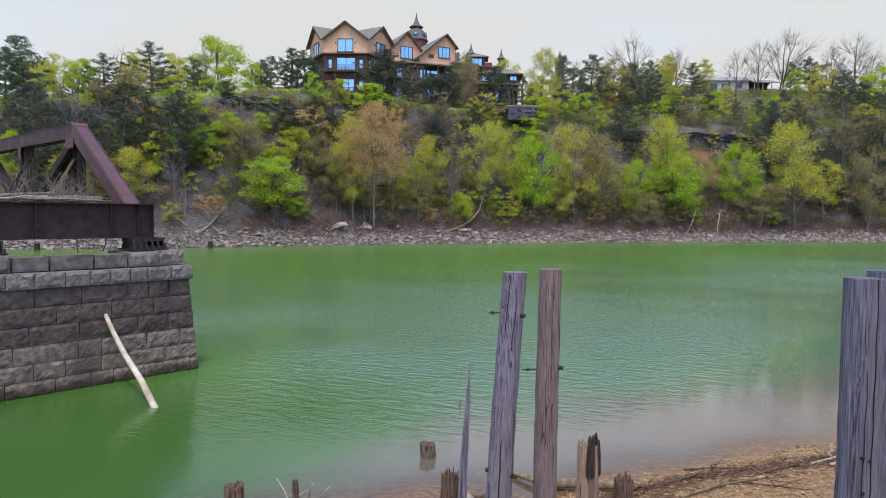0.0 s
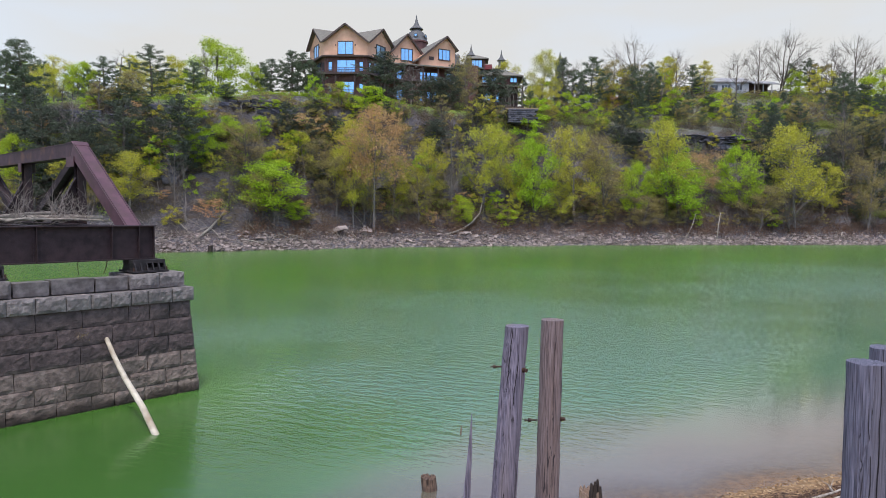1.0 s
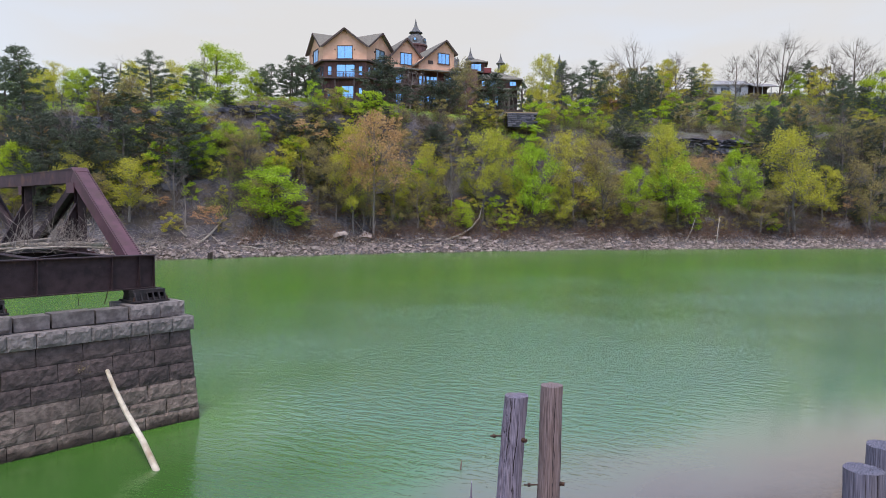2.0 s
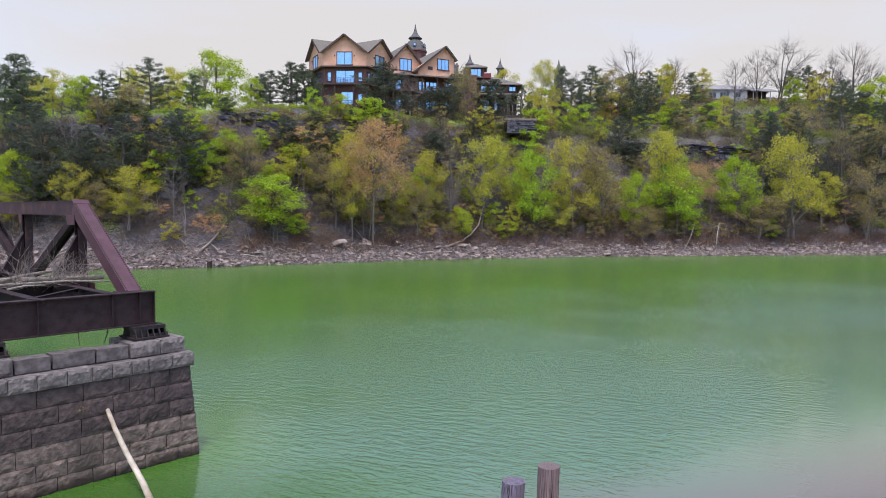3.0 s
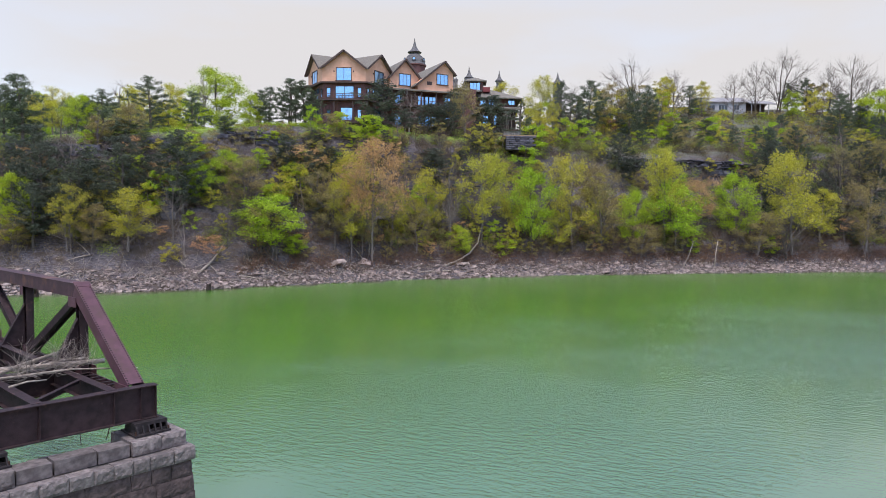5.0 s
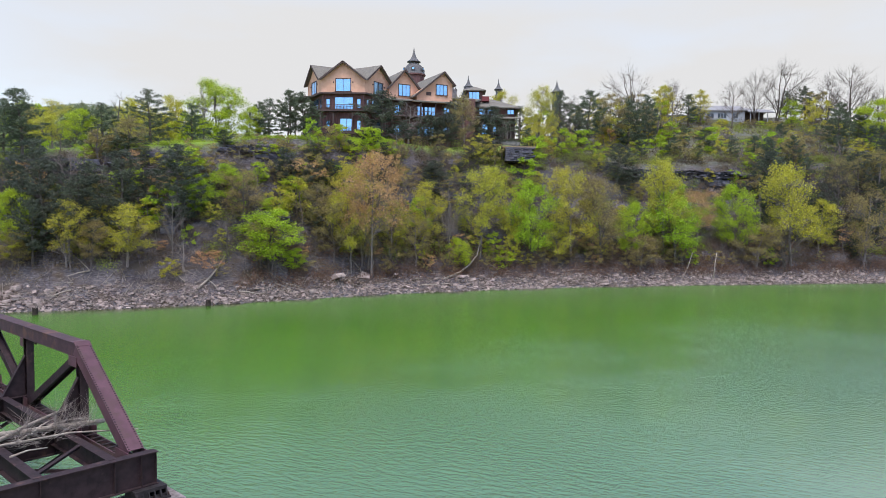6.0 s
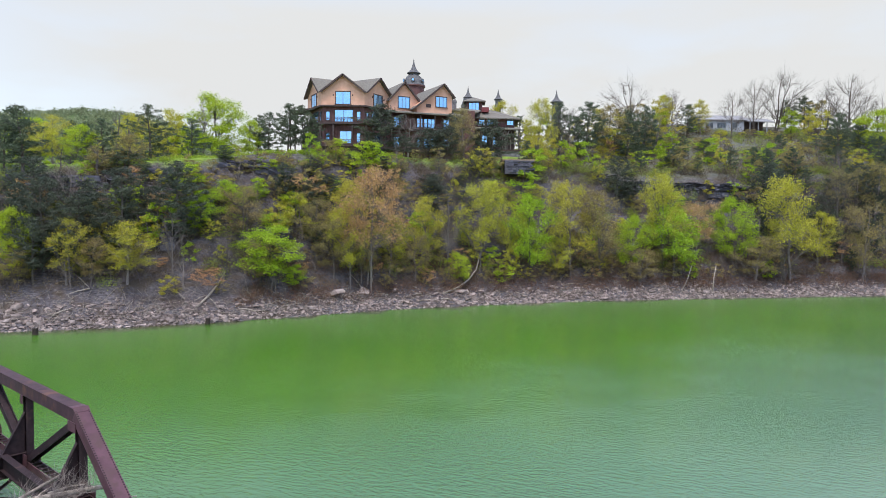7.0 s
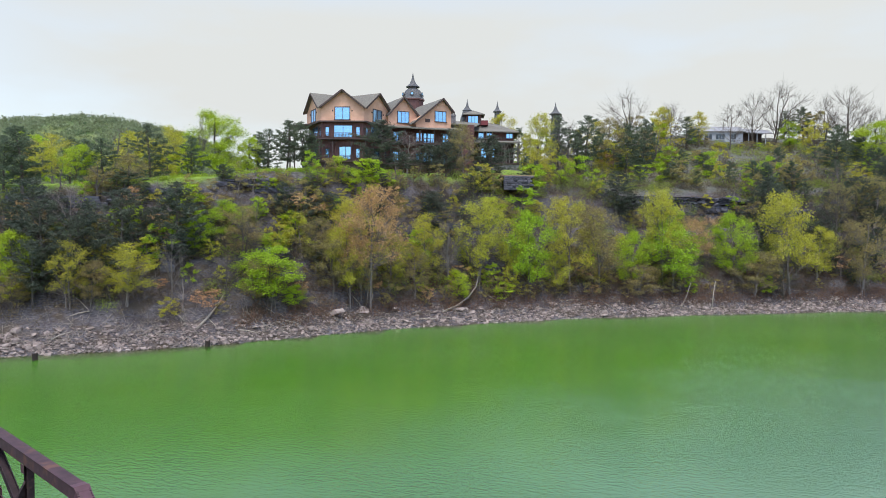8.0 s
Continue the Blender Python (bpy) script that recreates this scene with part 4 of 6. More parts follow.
def grow(seed, h=10.0, spread=3.6, base=0.25, lobes=13, per=24, kind="round", r0=0.125, split=0, stems=1):
    """A tree's wood as (verts, faces), and the tips where leaves sit: limbs rise to lobes of the crown, each lobe a fan of twigs."""
    g = random.Random(seed)
    wood, tips = [], []
    n = 6
    trunks = []
    for k in range(stems):
        lean = Vector((g.uniform(-0.08, 0.08), g.uniform(-0.08, 0.08), 0)) * (1 if stems == 1 else 2.2)
        line = [Vector((0.12 * k, 0, -0.4))]
        for i in range(1, n + 1):
            f = i / n
            line.append(Vector((g.uniform(-0.12, 0.12), g.uniform(-0.12, 0.12), h * 0.86 * f)) + lean * h * f ** 1.3)
        trunks.append(line)
        wood.append(tube(line, [r0 * (1.25 if i == 0 else 1) * (1 - 0.86 * i / n) / stems ** 0.4 + 0.012 for i in range(n + 1)], 7))

    def along(line, z):
        k = min(0.999, max(0.0, z / (h * 0.86))) * n
        return line[int(k)].lerp(line[int(k) + 1], k - int(k))

    for i in range(lobes):
        u = (i + g.random()) / lobes
        z = h * (base + 0.08 + (0.90 - base - 0.08) * u)
        line = trunks[i % stems]
        a = i * 2.4 + g.uniform(-0.6, 0.6)
        out = spread * crown_profile(u, kind) * g.uniform(0.42, 0.82) * (0.35 if i == lobes - 1 else 1)
        mid = along(line, z)
        c = Vector((mid.x + out * math.cos(a), mid.y + out * math.sin(a), z))
        size = spread * g.uniform(0.30, 0.50) * (0.75 + 0.25 * crown_profile(u, kind))
        foot = along(line, max(h * base * 0.7, z - out * g.uniform(0.6, 1.3) - 0.3))
        bend = foot.lerp(c, 0.5) + Vector((g.gauss(0, 0.15), g.gauss(0, 0.15), g.uniform(-0.1, 0.35)))
        r = r0 * 0.40 * (1 - 0.55 * u)
        wood.append(tube([foot, bend, c], [r, r * 0.65, r * 0.25 + 0.004], 4))
        for _ in range(per):
            d = Vector((g.gauss(0, 1), g.gauss(0, 1), g.gauss(0.25, 1))).normalized()
            if d.z < -0.45:
                d.z = -d.z
            p = c + Vector((d.x, d.y, d.z * 0.85)) * size * g.uniform(0.5, 1.08)
            t = g.uniform(0.35, 1.0)
            q = foot.lerp(bend, 2 * t) if t < 0.5 else bend.lerp(c, 2 * t - 1)
            wood.append(twig(q, p, r * 0.34 + 0.006, 0.007))
            tips += [(p, 1), (q.lerp(p, 0.7), 1)]
            for _ in range(split):
                e = p + (p - q).normalized() * size * g.uniform(0.0, 0.45) + Vector((g.gauss(0, 1), g.gauss(0, 1), g.gauss(0.5, 0.8))) * size * 0.26
                wood.append(twig(q.lerp(p, g.uniform(0.45, 0.95)), e, 0.008, 0.003))
    return join(*wood), tips


def leaf_mesh(name, tips, count, size, spread, material, seed, flat=0.5, skip=0.0, slim=0.75):
    """Small three-cornered leaf sprays scattered round the tips."""
    g = np.random.default_rng(seed)
    keep = [t for t in tips if g.random() >= skip]
    c = np.array([t[0] for t in keep])[g.integers(0, len(keep), count)]
    lump = g.normal(0, 1, (count, 3)) * spread * np.array([1, 1, 0.75])
    c = c + lump
    a = g.normal(0, 1, (count, 3))
    a /= np.linalg.norm(a, axis=1, keepdims=True)
    b = np.cross(a, g.normal(0, 1, (count, 3)) * np.array([1, 1, flat]) + np.array([0, 0, 0.3]))
    b /= np.linalg.norm(b, axis=1, keepdims=True) + 1e-9
    s = size * g.uniform(0.55, 1.35, (count, 1))
    v = np.stack([c - a * s, c + a * s * 0.6 - b * s * slim, c + a * s * 0.6 + b * s * slim], 1).reshape(-1, 3)
    f = np.arange(count * 3).reshape(-1, 3)
    me = bpy.data.meshes.new(name)
    me.from_pydata(v.tolist(), [], f.tolist())
    me.materials.append(material)
    return me


def cedar_meshes(seed, h=10.0, r=2.6, bole=0.05, boughs=58, full=1.5):
    """An uneven cone or egg: boughs of different length, each with its own flat sprays, gaps between them."""
    g = random.Random(seed)
    trunk = tube([(0, 0, -0.4), (g.uniform(-0.2, 0.2), g.uniform(-0.2, 0.2), h * 0.5), (g.uniform(-0.3, 0.3), 0.1, h * 0.97)], [0.17, 0.1, 0.015], 7)
    wood, tips = [trunk], []
    for i in range(boughs):
        f = bole + (0.98 - bole) * ((i + g.random()) / boughs) ** 1.08
        a = i * 2.4 + g.uniform(-0.7, 0.7)
        taper = min(1.0, (1.02 - f) * full) ** 0.85 * min(1.0, 0.6 + (f - bole) * 2.0)
        length = r * taper * g.choice((0.65, 0.85, 1.0, 1.12)) * g.uniform(0.85, 1.12) + 0.12
        d = Vector((math.cos(a), math.sin(a), g.uniform(0.0, 0.35) + 0.5 * f))
        p0 = Vector((0, 0, h * f))
        p1 = p0 + d * length
        wood.append(twig(p0, p1, 0.035, 0.008))
        for k in range(6):
            t = 0.22 + 0.78 * (k + g.random()) / 6
            w = 0.34 * (1.25 - t) * min(1.0, length)
            q = p0.lerp(p1, t) + Vector((g.gauss(0, w), g.gauss(0, w), g.gauss(0.02, 0.07)))
            for _ in range(1 + int(2.2 * length / r)):
                tips.append((q, 1))
    return join(*wood), tips


SHAPE = {}


def template(name, label, category, wood, tips, bark, leaves, count, size, spread, seed, skip=0.0, group=""):
    t = thing(name, Matrix.Translation((0, 0, -500)), label, category, group)
    body = part("trunk", wood, bark, t)
    if count:
        body = part("crown", leaf_mesh("crown", tips, count, size, spread, leaves, seed, skip=skip, slim=0.3 if leaves in (LEAF_CEDAR, LEAF_PINE) else 0.75), leaves, t)
    co = np.empty(len(body.data.vertices) * 3)
    body.data.vertices.foreach_get("co", co)
    co = co.reshape(-1, 3)
    SHAPE[t.name] = (float(np.percentile(np.hypot(co[:, 0], co[:, 1]), 93)), float(np.percentile(co[:, 2], 99.5)))
    return t


def leafy(seed, label, leaves, kind="round", count=2300, size=0.19, spread=0.31, skip=0.0, bark=BARK, grown=None):
    wood, tips = grow(seed, kind=kind, **grown)
    return template("broadleaf_tree" if count > 3000 else "young_tree", label if count > 3000 else "young " + label, "tree", wood, tips, bark, leaves, count, size, spread, seed, skip, "trees on the bluff")


KINDS, SMALL = {}, {}
for store, twice in ((KINDS, 0), (SMALL, 100)):
    large = store is KINDS
    twiggy = dict(lobes=13, per=22) if large else dict(lobes=8, per=8)
    store["B"] = [leafy(k + twice, "leafy broadleaf tree in bright spring green", LEAF_BRIGHT, shape, count=10800 if large else 2300, size=0.090 if large else 0.17, spread=0.27, grown=dict(base=b if large else 0.04, **twiggy)) for k, shape, b in ((1, "round", 0.14), (2, "tall", 0.10), (3, "wide", 0.08))]
    store["Y"] = [leafy(k + twice, "broadleaf tree with fresh yellow-green leaves", LEAF_YELLOW, shape, bark=PALEBARK, count=8600 if large else 1700, size=0.079 if large else 0.155, spread=0.24, grown=dict(base=b if large else 0.05, **twiggy)) for k, shape, b in ((4, "round", 0.22), (5, "wide", 0.16), (6, "tall", 0.16))]
    store["O"] = [leafy(k + twice, "olive-green broadleaf tree with half-open leaves", LEAF_OLIVE, shape, bark=PALEBARK, count=6600 if large else 1300, size=0.078 if large else 0.16, spread=0.24, grown=dict(base=b if large else 0.03, **twiggy)) for k, shape, b in ((7, "round", 0.15), (8, "tall", 0.12), (9, "wide", 0.10))]
    store["R"] = [leafy(k + twice, "tree with rust-coloured spring buds", LEAF_RUST, shape, bark=PALEBARK, count=7600 if large else 1150, size=0.070 if large else 0.14, spread=0.22, grown=dict(base=0.3, r0=0.085, **twiggy)) for k, shape in ((10, "round"), (17, "wide"))]
    store["C"] = []
    for seed, r, bole in ((14, 2.9, 0.02), (15, 2.4, 0.06), (16, 3.2, 0.03), (18, 3.1, 0.2), (19, 2.7, 0.16)):
        wood, tips = cedar_meshes(seed + twice, r=r, bole=bole, boughs=58 if large else 34, full=2.3)
        store["C"].append(template("cedar_tree", "dark green red cedar with uneven boughs", "tree", wood, tips, BARK, LEAF_CEDAR, 8600 if large else 2600, 0.15 if large else 0.26, 0.15, seed, group="cedars"))
    store["P"] = []
    for seed, r, bole in ((24, 3.0, 0.14), (25, 2.7, 0.10), (26, 2.6, 0.22)):
        wood, tips = cedar_meshes(seed + twice, r=r, bole=bole, boughs=46 if large else 30, full=1.8)
        store["P"].append(template("cedar_tree", "grey-green evergreen with open uneven boughs", "tree", wood, tips, BARK, LEAF_PINE, 7600 if large else 2600, 0.14 if large else 0.25, 0.14, seed, group="cedars"))
    store["N"] = []
    for seed, bark, kw in ((11, PALEBARK, dict(spread=3.4, kind="tall", base=0.2)), (12, BARK, dict(spread=4.2, base=0.18, stems=2)), (13, BARK, dict(spread=4.4, base=0.25))):
        if not large and bark is BARK:
            continue
        wood, tips = grow(seed + twice, r0=0.17, **(dict(lobes=15, per=13, split=3) if large else dict(lobes=9, per=10, split=1)), **kw)
        store["N"].append(template("bare_tree", "bare grey tree with fine leafless branches", "tree", wood, tips, bark, None, 0, 0, 0, 0, group="bare trees"))
trng = random.Random(21)
SHRUB = {"B": "low bushy shrub in bright spring green", "Y": "low shrub with fresh yellow-green leaves", "O": "low olive shrub with half-open leaves", "R": "low shrub with rust-coloured spring buds"}


def plant(kind, x, y, h, half, shapes=KINDS, pick=None):
    """A copy of one of the kind's shapes, h high and half metres in radius, standing at x, y."""
    wide = 1.22 if kind == "C" else 1
    if kind == "C" and y - float(far_line(x)) > 20 and not -26 < x < 12:
        kind = "P"
    src = shapes[kind][trng.randrange(99) % len(shapes[kind]) if pick is None else pick]
    m = Matrix.Translation((x, y, ground_at(x, y))) @ pose(0, 0, 0, trng.uniform(-3, 3), trng.uniform(-3, 3), trng.uniform(0, 360))
    reach, top = SHAPE[src.name]
    s = half / reach * wide
    t = copy_thing(src, m @ Matrix.Diagonal((s, s, h / top, 1)))
    if kind in SHRUB and shapes is SMALL and h < 3.9:
        t.name = "shrub"
        tagged(t, SHRUB[kind], "shrub", "shrubs on the bluff")
    return t


def plant_all(kind, rows):
    for x, y, h, half, *pick in rows:
        plant(kind, x, y, h, half, KINDS, *pick)


# the trees that stand out: x, y, height, crown radius
plant_all("B", [(-57.4, 88.0, 9.1, 2.5), (-27.2, 98.4, 8.4, 4.7, 2), (-25.8, 106.4, 5.3, 2.1), (-35.0, 101.4, 6.8, 2.9), (0.9, 114.4, 5.7, 2.3), (13.2, 120.8, 15.2, 4.2, 0), (32.5, 127.2, 11.0, 3.2), (41.2, 129.4, 13.1, 5.8, 0), (54.3, 133.0, 14.2, 4.0, 0), (-37.4, 99.4, 5.7, 2.1), (-23.9, 100.2, 3.5, 1.8), (-58.5, 104, 6.1, 2.6), (-43.5, 124, 12.6, 5.1, 2), (-38.0, 124, 7.5, 2.3), (90.6, 188, 8.3, 2.8), (106.7, 178, 10.9, 5.9)])
plant_all("Y", [(-50.3, 88.0, 8.8, 2.6), (-44.1, 90.6, 8.2, 3.8, 1), (-17.8, 107.6, 13.3, 3.7), (-16.2, 104.9, 13.6, 3.0, 2), (-5.3, 115.0, 11.6, 3.6), (4.1, 117.8, 15.3, 4.3), (20.9, 123.8, 17.4, 4.7, 0), (18.2, 122.6, 8.0, 2.6), (39.3, 130.2, 17.8, 4.5), (64.6, 132.6, 20.1, 5.7, 0), (71.8, 136.8, 11.5, 3.6), (9.4, 121.0, 10.9, 3.0), (-10.6, 110.6, 9.1, 3.3), (-58.6, 124, 9.8, 3.5), (-54.0, 126, 11.0, 3.3), (-66.8, 112, 8.2, 3.2), (-65.2, 106, 5.9, 2.5), (17.1, 146, 13.8, 3.4), (12.0, 182, 12.9, 3.9)])
plant_all("Y", [(16.8, 140, 6.8, 3.0), (65.3, 186, 9.3, 3.1), (102.6, 200, 3.6, 3.3), (55.9, 190, 9.6, 3.1)])
plant_all("C", [(-54.5, 89.4, 11.9, 3.0), (-54.8, 87.2, 8.6, 2.5), (-46.5, 93.4, 10.8, 3.1), (-39.1, 96.6, 11.3, 3.0), (-43.8, 96.8, 7.2, 1.8), (-23.4, 107.8, 7.6, 2.1), (32.5, 138.8, 9.1, 3.0), (64.8, 142.8, 12.4, 3.1), (-3.7, 121.8, 7.0, 2.4), (-63.5, 99, 11.0, 3.4), (-55.2, 106, 6.9, 2.5), (-50.4, 112, 9.7, 3.2), (-44.9, 116, 7.7, 2.3), (-34.7, 126, 8.6, 2.7), (-31.8, 128, 10.2, 2.5), (-28.9, 129, 9.5, 2.8)])
plant_all("C", [(-0.8, 139, 9.0, 2.6), (-37.1, 128, 8.5, 2.3), (-27.5, 131, 7.7, 1.7), (-67.0, 100, 8.4, 2.2), (-14.8, 131, 9.9, 3.9), (-5.2, 131, 5.9, 2.6), (-2.0, 133, 6.7, 2.6), (6.6, 135, 8.6, 3.4), (23.7, 160, 13.2, 3.2), (29.5, 156, 13.5, 3.6), (39.4, 160, 12.3, 4.0), (44.6, 165, 12.0, 3.0), (60.5, 182, 8.5, 2.6), (87.0, 150, 10.2, 3.7), (90.0, 165, 10.2, 3.6)])
plant_all("N", [(-53.6, 94.0, 9.7, 3.0), (-39.1, 93.2, 9.6, 2.0, 0), (-1.3, 115.4, 14.5, 3.6), (77.5, 140.4, 18.6, 5.4), (62.8, 131.2, 9.1, 4.3), (-32.5, 95.8, 7.9, 2.5), (-30.6, 100.4, 7.0, 2.5), (-10.1, 114.4, 9.1, 3.2), (2.4, 128.2, 8.1, 2.3), (-3.3, 124.4, 9.2, 2.5), (-45.5, 122, 13.0, 1.8), (-9.4, 132, 8.5, 3.1), (25.7, 158, 12.5, 3.4), (44.8, 176, 18.5, 7.0), (55.8, 180, 13.5, 3.9), (72.9, 184, 12.7, 4.6), (80.3, 188, 15.8, 4.4), (87.2, 190, 18.5, 7.6)])
plant_all("N", [(100.7, 190, 15.7, 4.1), (107.7, 192, 17.9, 6.7), (116.8, 190, 13.8, 4.7), (109.1, 188, 14.3, 3.4)])
plant_all("O", [(35.2, 160, 12.6, 4.2), (-18.8, 104.6, 9.2, 3.6), (-31.4, 100.2, 8.1, 3.5), (-6.6, 111.8, 8.4, 3.0), (26.6, 125.4, 16.0, 5.2), (57.3, 131.6, 8.8, 4.6), (80.5, 136.4, 15.6, 5.0), (89.5, 147.8, 12.4, 4.2), (82.1, 147.0, 9.5, 3.4), (-14.8, 107.0, 7.9, 2.7), (33.5, 125.0, 6.7, 3.5), (-48.1, 88.8, 6.3, 2.1), (-57.1, 86.4, 4.9, 2.9), (-28.2, 97.8, 6.8, 2.9), (-21.6, 105.6, 8.6, 3.0), (-49.9, 103, 5.3, 2.7), (1.4, 133, 10.3, 2.9), (47.9, 172, 8.7, 3.7)])
plant_all("R", [(-13.1, 105.8, 19.4, 5.4, 0), (46.8, 133.6, 11.6, 4.0)])

plant_all("C", [(-50.2, 90.5, 10.0, 3.2), (-58.4, 92.6, 11.0, 3.3), (95, 153, 11.0, 3.6), (101, 157, 12.0, 3.8), (91, 147, 8.5, 3.2), (107, 161, 12.0, 4.0), (85, 142, 7.5, 2.8), (75, 141, 8.5, 2.8)])
# filling growth over the whole slope and the plateau behind
plant_all("O", [(9.4, 129.6, 4.2, 1.9), (13.9, 130.2, 4.0, 1.9), (11.5, 128.6, 3.6, 1.8)])
plant_all("Y", [(8.2, 130.0, 3.6, 1.6), (15.2, 131.4, 4.2, 1.8)])
plant_all("B", [(-34.0, 103.5, 3.0, 2.2), (-31.0, 106.0, 2.6, 2.0), (-28.0, 104.0, 3.2, 2.2), (-37.5, 102.0, 2.4, 1.8), (-41.0, 99.5, 2.6, 1.8)])


def clear_of_house(x, y):
    return not (-33 < x < 17 and 134 < y < 176) and not (64 < x < 92 and 186 < y < 204)


made = 0
while made < 128:
    x = trng.uniform(-68, 112)
    d = trng.uniform(7.5, 25.5)
    y = float(far_line(x)) + d
    if x < 4 and d > 20.5 or -36 < x < -12 and d > 18.5 or 35 < x < 62 and d > 13:
        continue
    k = trng.choices("BYORNC", (6, 8, 24, 4, 34, 14) if x < -30 else (14, 22, 34, 5, 14, 5) if x < 45 else (6, 8, 22, 5, 18, 34))[0]
    h = trng.uniform(3.0, 7.0) * (1.15 if k in "C" else 1.0)
    plant(k, x, y, h, h * (0.27 if k == "C" else trng.uniform(0.36, 0.52)), SMALL)
    made += 1
for x0, x1, d0, d1, count, kinds in ((-42, -13, 10, 19.5, 50, "BYONNOC"), (-66, 20, 5.8, 10.5, 50, "OYNORN"), (20, 115, 5.8, 11.5, 60, "OONNRN"), (-12, 62, 5.6, 8.8, 30, "YOBOO"), (-68, -38, 9, 20, 30, "NNONCY"), (58, 118, 10, 24, 34, "CCNNO"), (-60, -2, 20.2, 23.6, 44, "ONOBNCO"), (-17, 10, 15, 24.5, 46, "CONOYCN")):
    for _ in range(count):
        x = trng.uniform(x0, x1)
        y = float(far_line(x)) + trng.uniform(d0, d1)
        h = trng.uniform(2.2, 4.6)
        plant(trng.choice(kinds), x, y, h, h * trng.uniform(0.36, 0.55), SMALL)
for _ in range(36):
    x = trng.uniform(38, 104)
    y = float(far_line(x)) + trng.uniform(25, 42)
    h = trng.uniform(3.2, 5.8)
    kind = trng.choice("NCNCOYC")
    plant(kind, x, y, h, h * (0.28 if kind == "C" else 0.42), SMALL)
made = 0
while made < 80:
    x = trng.uniform(17, 122)
    d = trng.uniform(22, 52)
    y = float(far_line(x)) + d
    if 36 < x < 62 and d < 25 or 56 < x < 96 and d > 42:
        continue
    k = trng.choices("BYORNC", (18, 24, 26, 2, 14, 14))[0]
    h = trng.uniform(2.6, 6.2)
    plant(k, x, y, h, h * (0.27 if k == "C" else trng.uniform(0.4, 0.6)), SMALL)
    made += 1
made = 0
while made < 70:
    x = trng.uniform(-80, 135)
    d = trng.uniform(34, 75)
    y = float(far_line(x)) + d
    if not clear_of_house(x, y) or -45 < x < 3 and d < 62 or 57 < x < 93 and d < 76:
        continue
    k = trng.choices("BYONC", (12, 22, 16, 26 if x > 40 else 8, 20))[0]
    h = trng.uniform(5.5, 10.5)
    plant(k, x, y, h, h * (0.27 if k == "C" else trng.uniform(0.33, 0.45)), SMALL)
    made += 1
for k in range(66):
    x = trng.choice((trng.uniform(-52, -14), trng.uniform(34, 60)))
    h = trng.uniform(1.8, 4.4)
    plant(trng.choice("YOBNCYN"), x, float(far_line(x)) + trng.uniform(17, 20), h, h * trng.uniform(0.4, 0.55), SMALL)
for k in range(16):
    x = -31 + 1.35 * k + trng.uniform(-0.5, 0.5)
    plant(trng.choice("BYO"), x, float(far_line(x)) + trng.uniform(19.5, 22), trng.uniform(1.2, 2.2), trng.uniform(1.2, 1.9), SMALL)
for k in range(16):
    plant(trng.choice("YOYB"), 64 + 1.75 * k + trng.uniform(-0.5, 0.5), trng.uniform(184, 189), trng.uniform(1.3, 2.4), trng.uniform(1.1, 1.7), SMALL)
for group_ in (*KINDS.values(), *SMALL.values()):
    for src in group_:
        for ob in (*src.children_recursive, src):
            bpy.data.objects.remove(ob)


# ------------------------------------------------------------ undergrowth, brush, grass, far woods
def scatter_leaves(name, centres, per, size, spread, material, label, category, seed, flat=0.5, drop=0.7):
    tips = [(Vector(c), 1) for c in centres]
    me = leaf_mesh(name, tips, len(centres) * per, size, spread, material, seed, flat)
    return tagged(new(name, me), label, category, kind="stuff")


def slope_points(count, lo, hi, x0=-75, x1=125, seed=3, lift=0.5, patch=0.0, edge=23.0):
    g = np.random.default_rng(seed)
    x, d = g.uniform(x0, x1, count * 4), g.uniform(lo, hi, count * 4)
    y = far_line(x) + d
    keep = (rough(x, y, 5, seed) > patch) & ((x > -8) | (d < edge))
    # the bare ledges carry little growth
    below_top = np.interp(x, TOP_X, TOP_Z) - height(x, y)
    ledges = ((x > 33) & (x < 62) & (below_top < 5.5) | (x > -54) & (x < -13) & (below_top < 3.4)) & (below_top > 0.0)
    keep &= ~ledges | (g.random(len(x)) < 0.45)
    x, y = x[keep][:count], y[keep][:count]
    return np.stack([x, y, height(x, y) + lift * g.random(len(x))], 1)


scatter_leaves("undergrowth", slope_points(1250, 8, 26, -75, 92, seed=3, lift=1.2, patch=0.05), 110, 0.10, 0.55, LEAF_BRUSH, "green spring undergrowth covering the bluff", "undergrowth", 31)
scatter_leaves("olive_undergrowth", slope_points(1500, 6.5, 27, seed=4, lift=1.3, patch=-0.5), 110, 0.10, 0.62, LEAF_DULL, "dull olive undergrowth on the bluff", "undergrowth", 32)
scatter_leaves("brown_brush_leaves", slope_points(1750, 3.4, 11.5, x0=-30, seed=5, lift=1.0, patch=-0.9), 56, 0.105, 0.6, LEAF_BROWN, "red-brown brush above the shore rocks", "undergrowth", 33)
scatter_leaves("lawn_edge", slope_points(260, 23.3, 26, -58, -10, seed=6, lift=0.05, patch=-0.2, edge=99), 120, 0.08, 0.30, GRASS, "bright green grass and shrubs along the bluff edge", "grass", 34)
scatter_leaves("green_hillside_shrubs", slope_points(520, 24, 62, 16, 130, seed=12, lift=0.8, patch=0.0), 110, 0.13, 0.7, LEAF_BRUSH, "fresh green shrubs on the rising ground", "shrubs", 36)
scatter_leaves("hillside_shrubs", slope_points(760, 24, 66, 16, 130, seed=7, lift=0.6, patch=-0.6), 90, 0.14, 0.8, LEAF_DULL, "olive-green shrubs on the rising ground", "shrubs", 35)


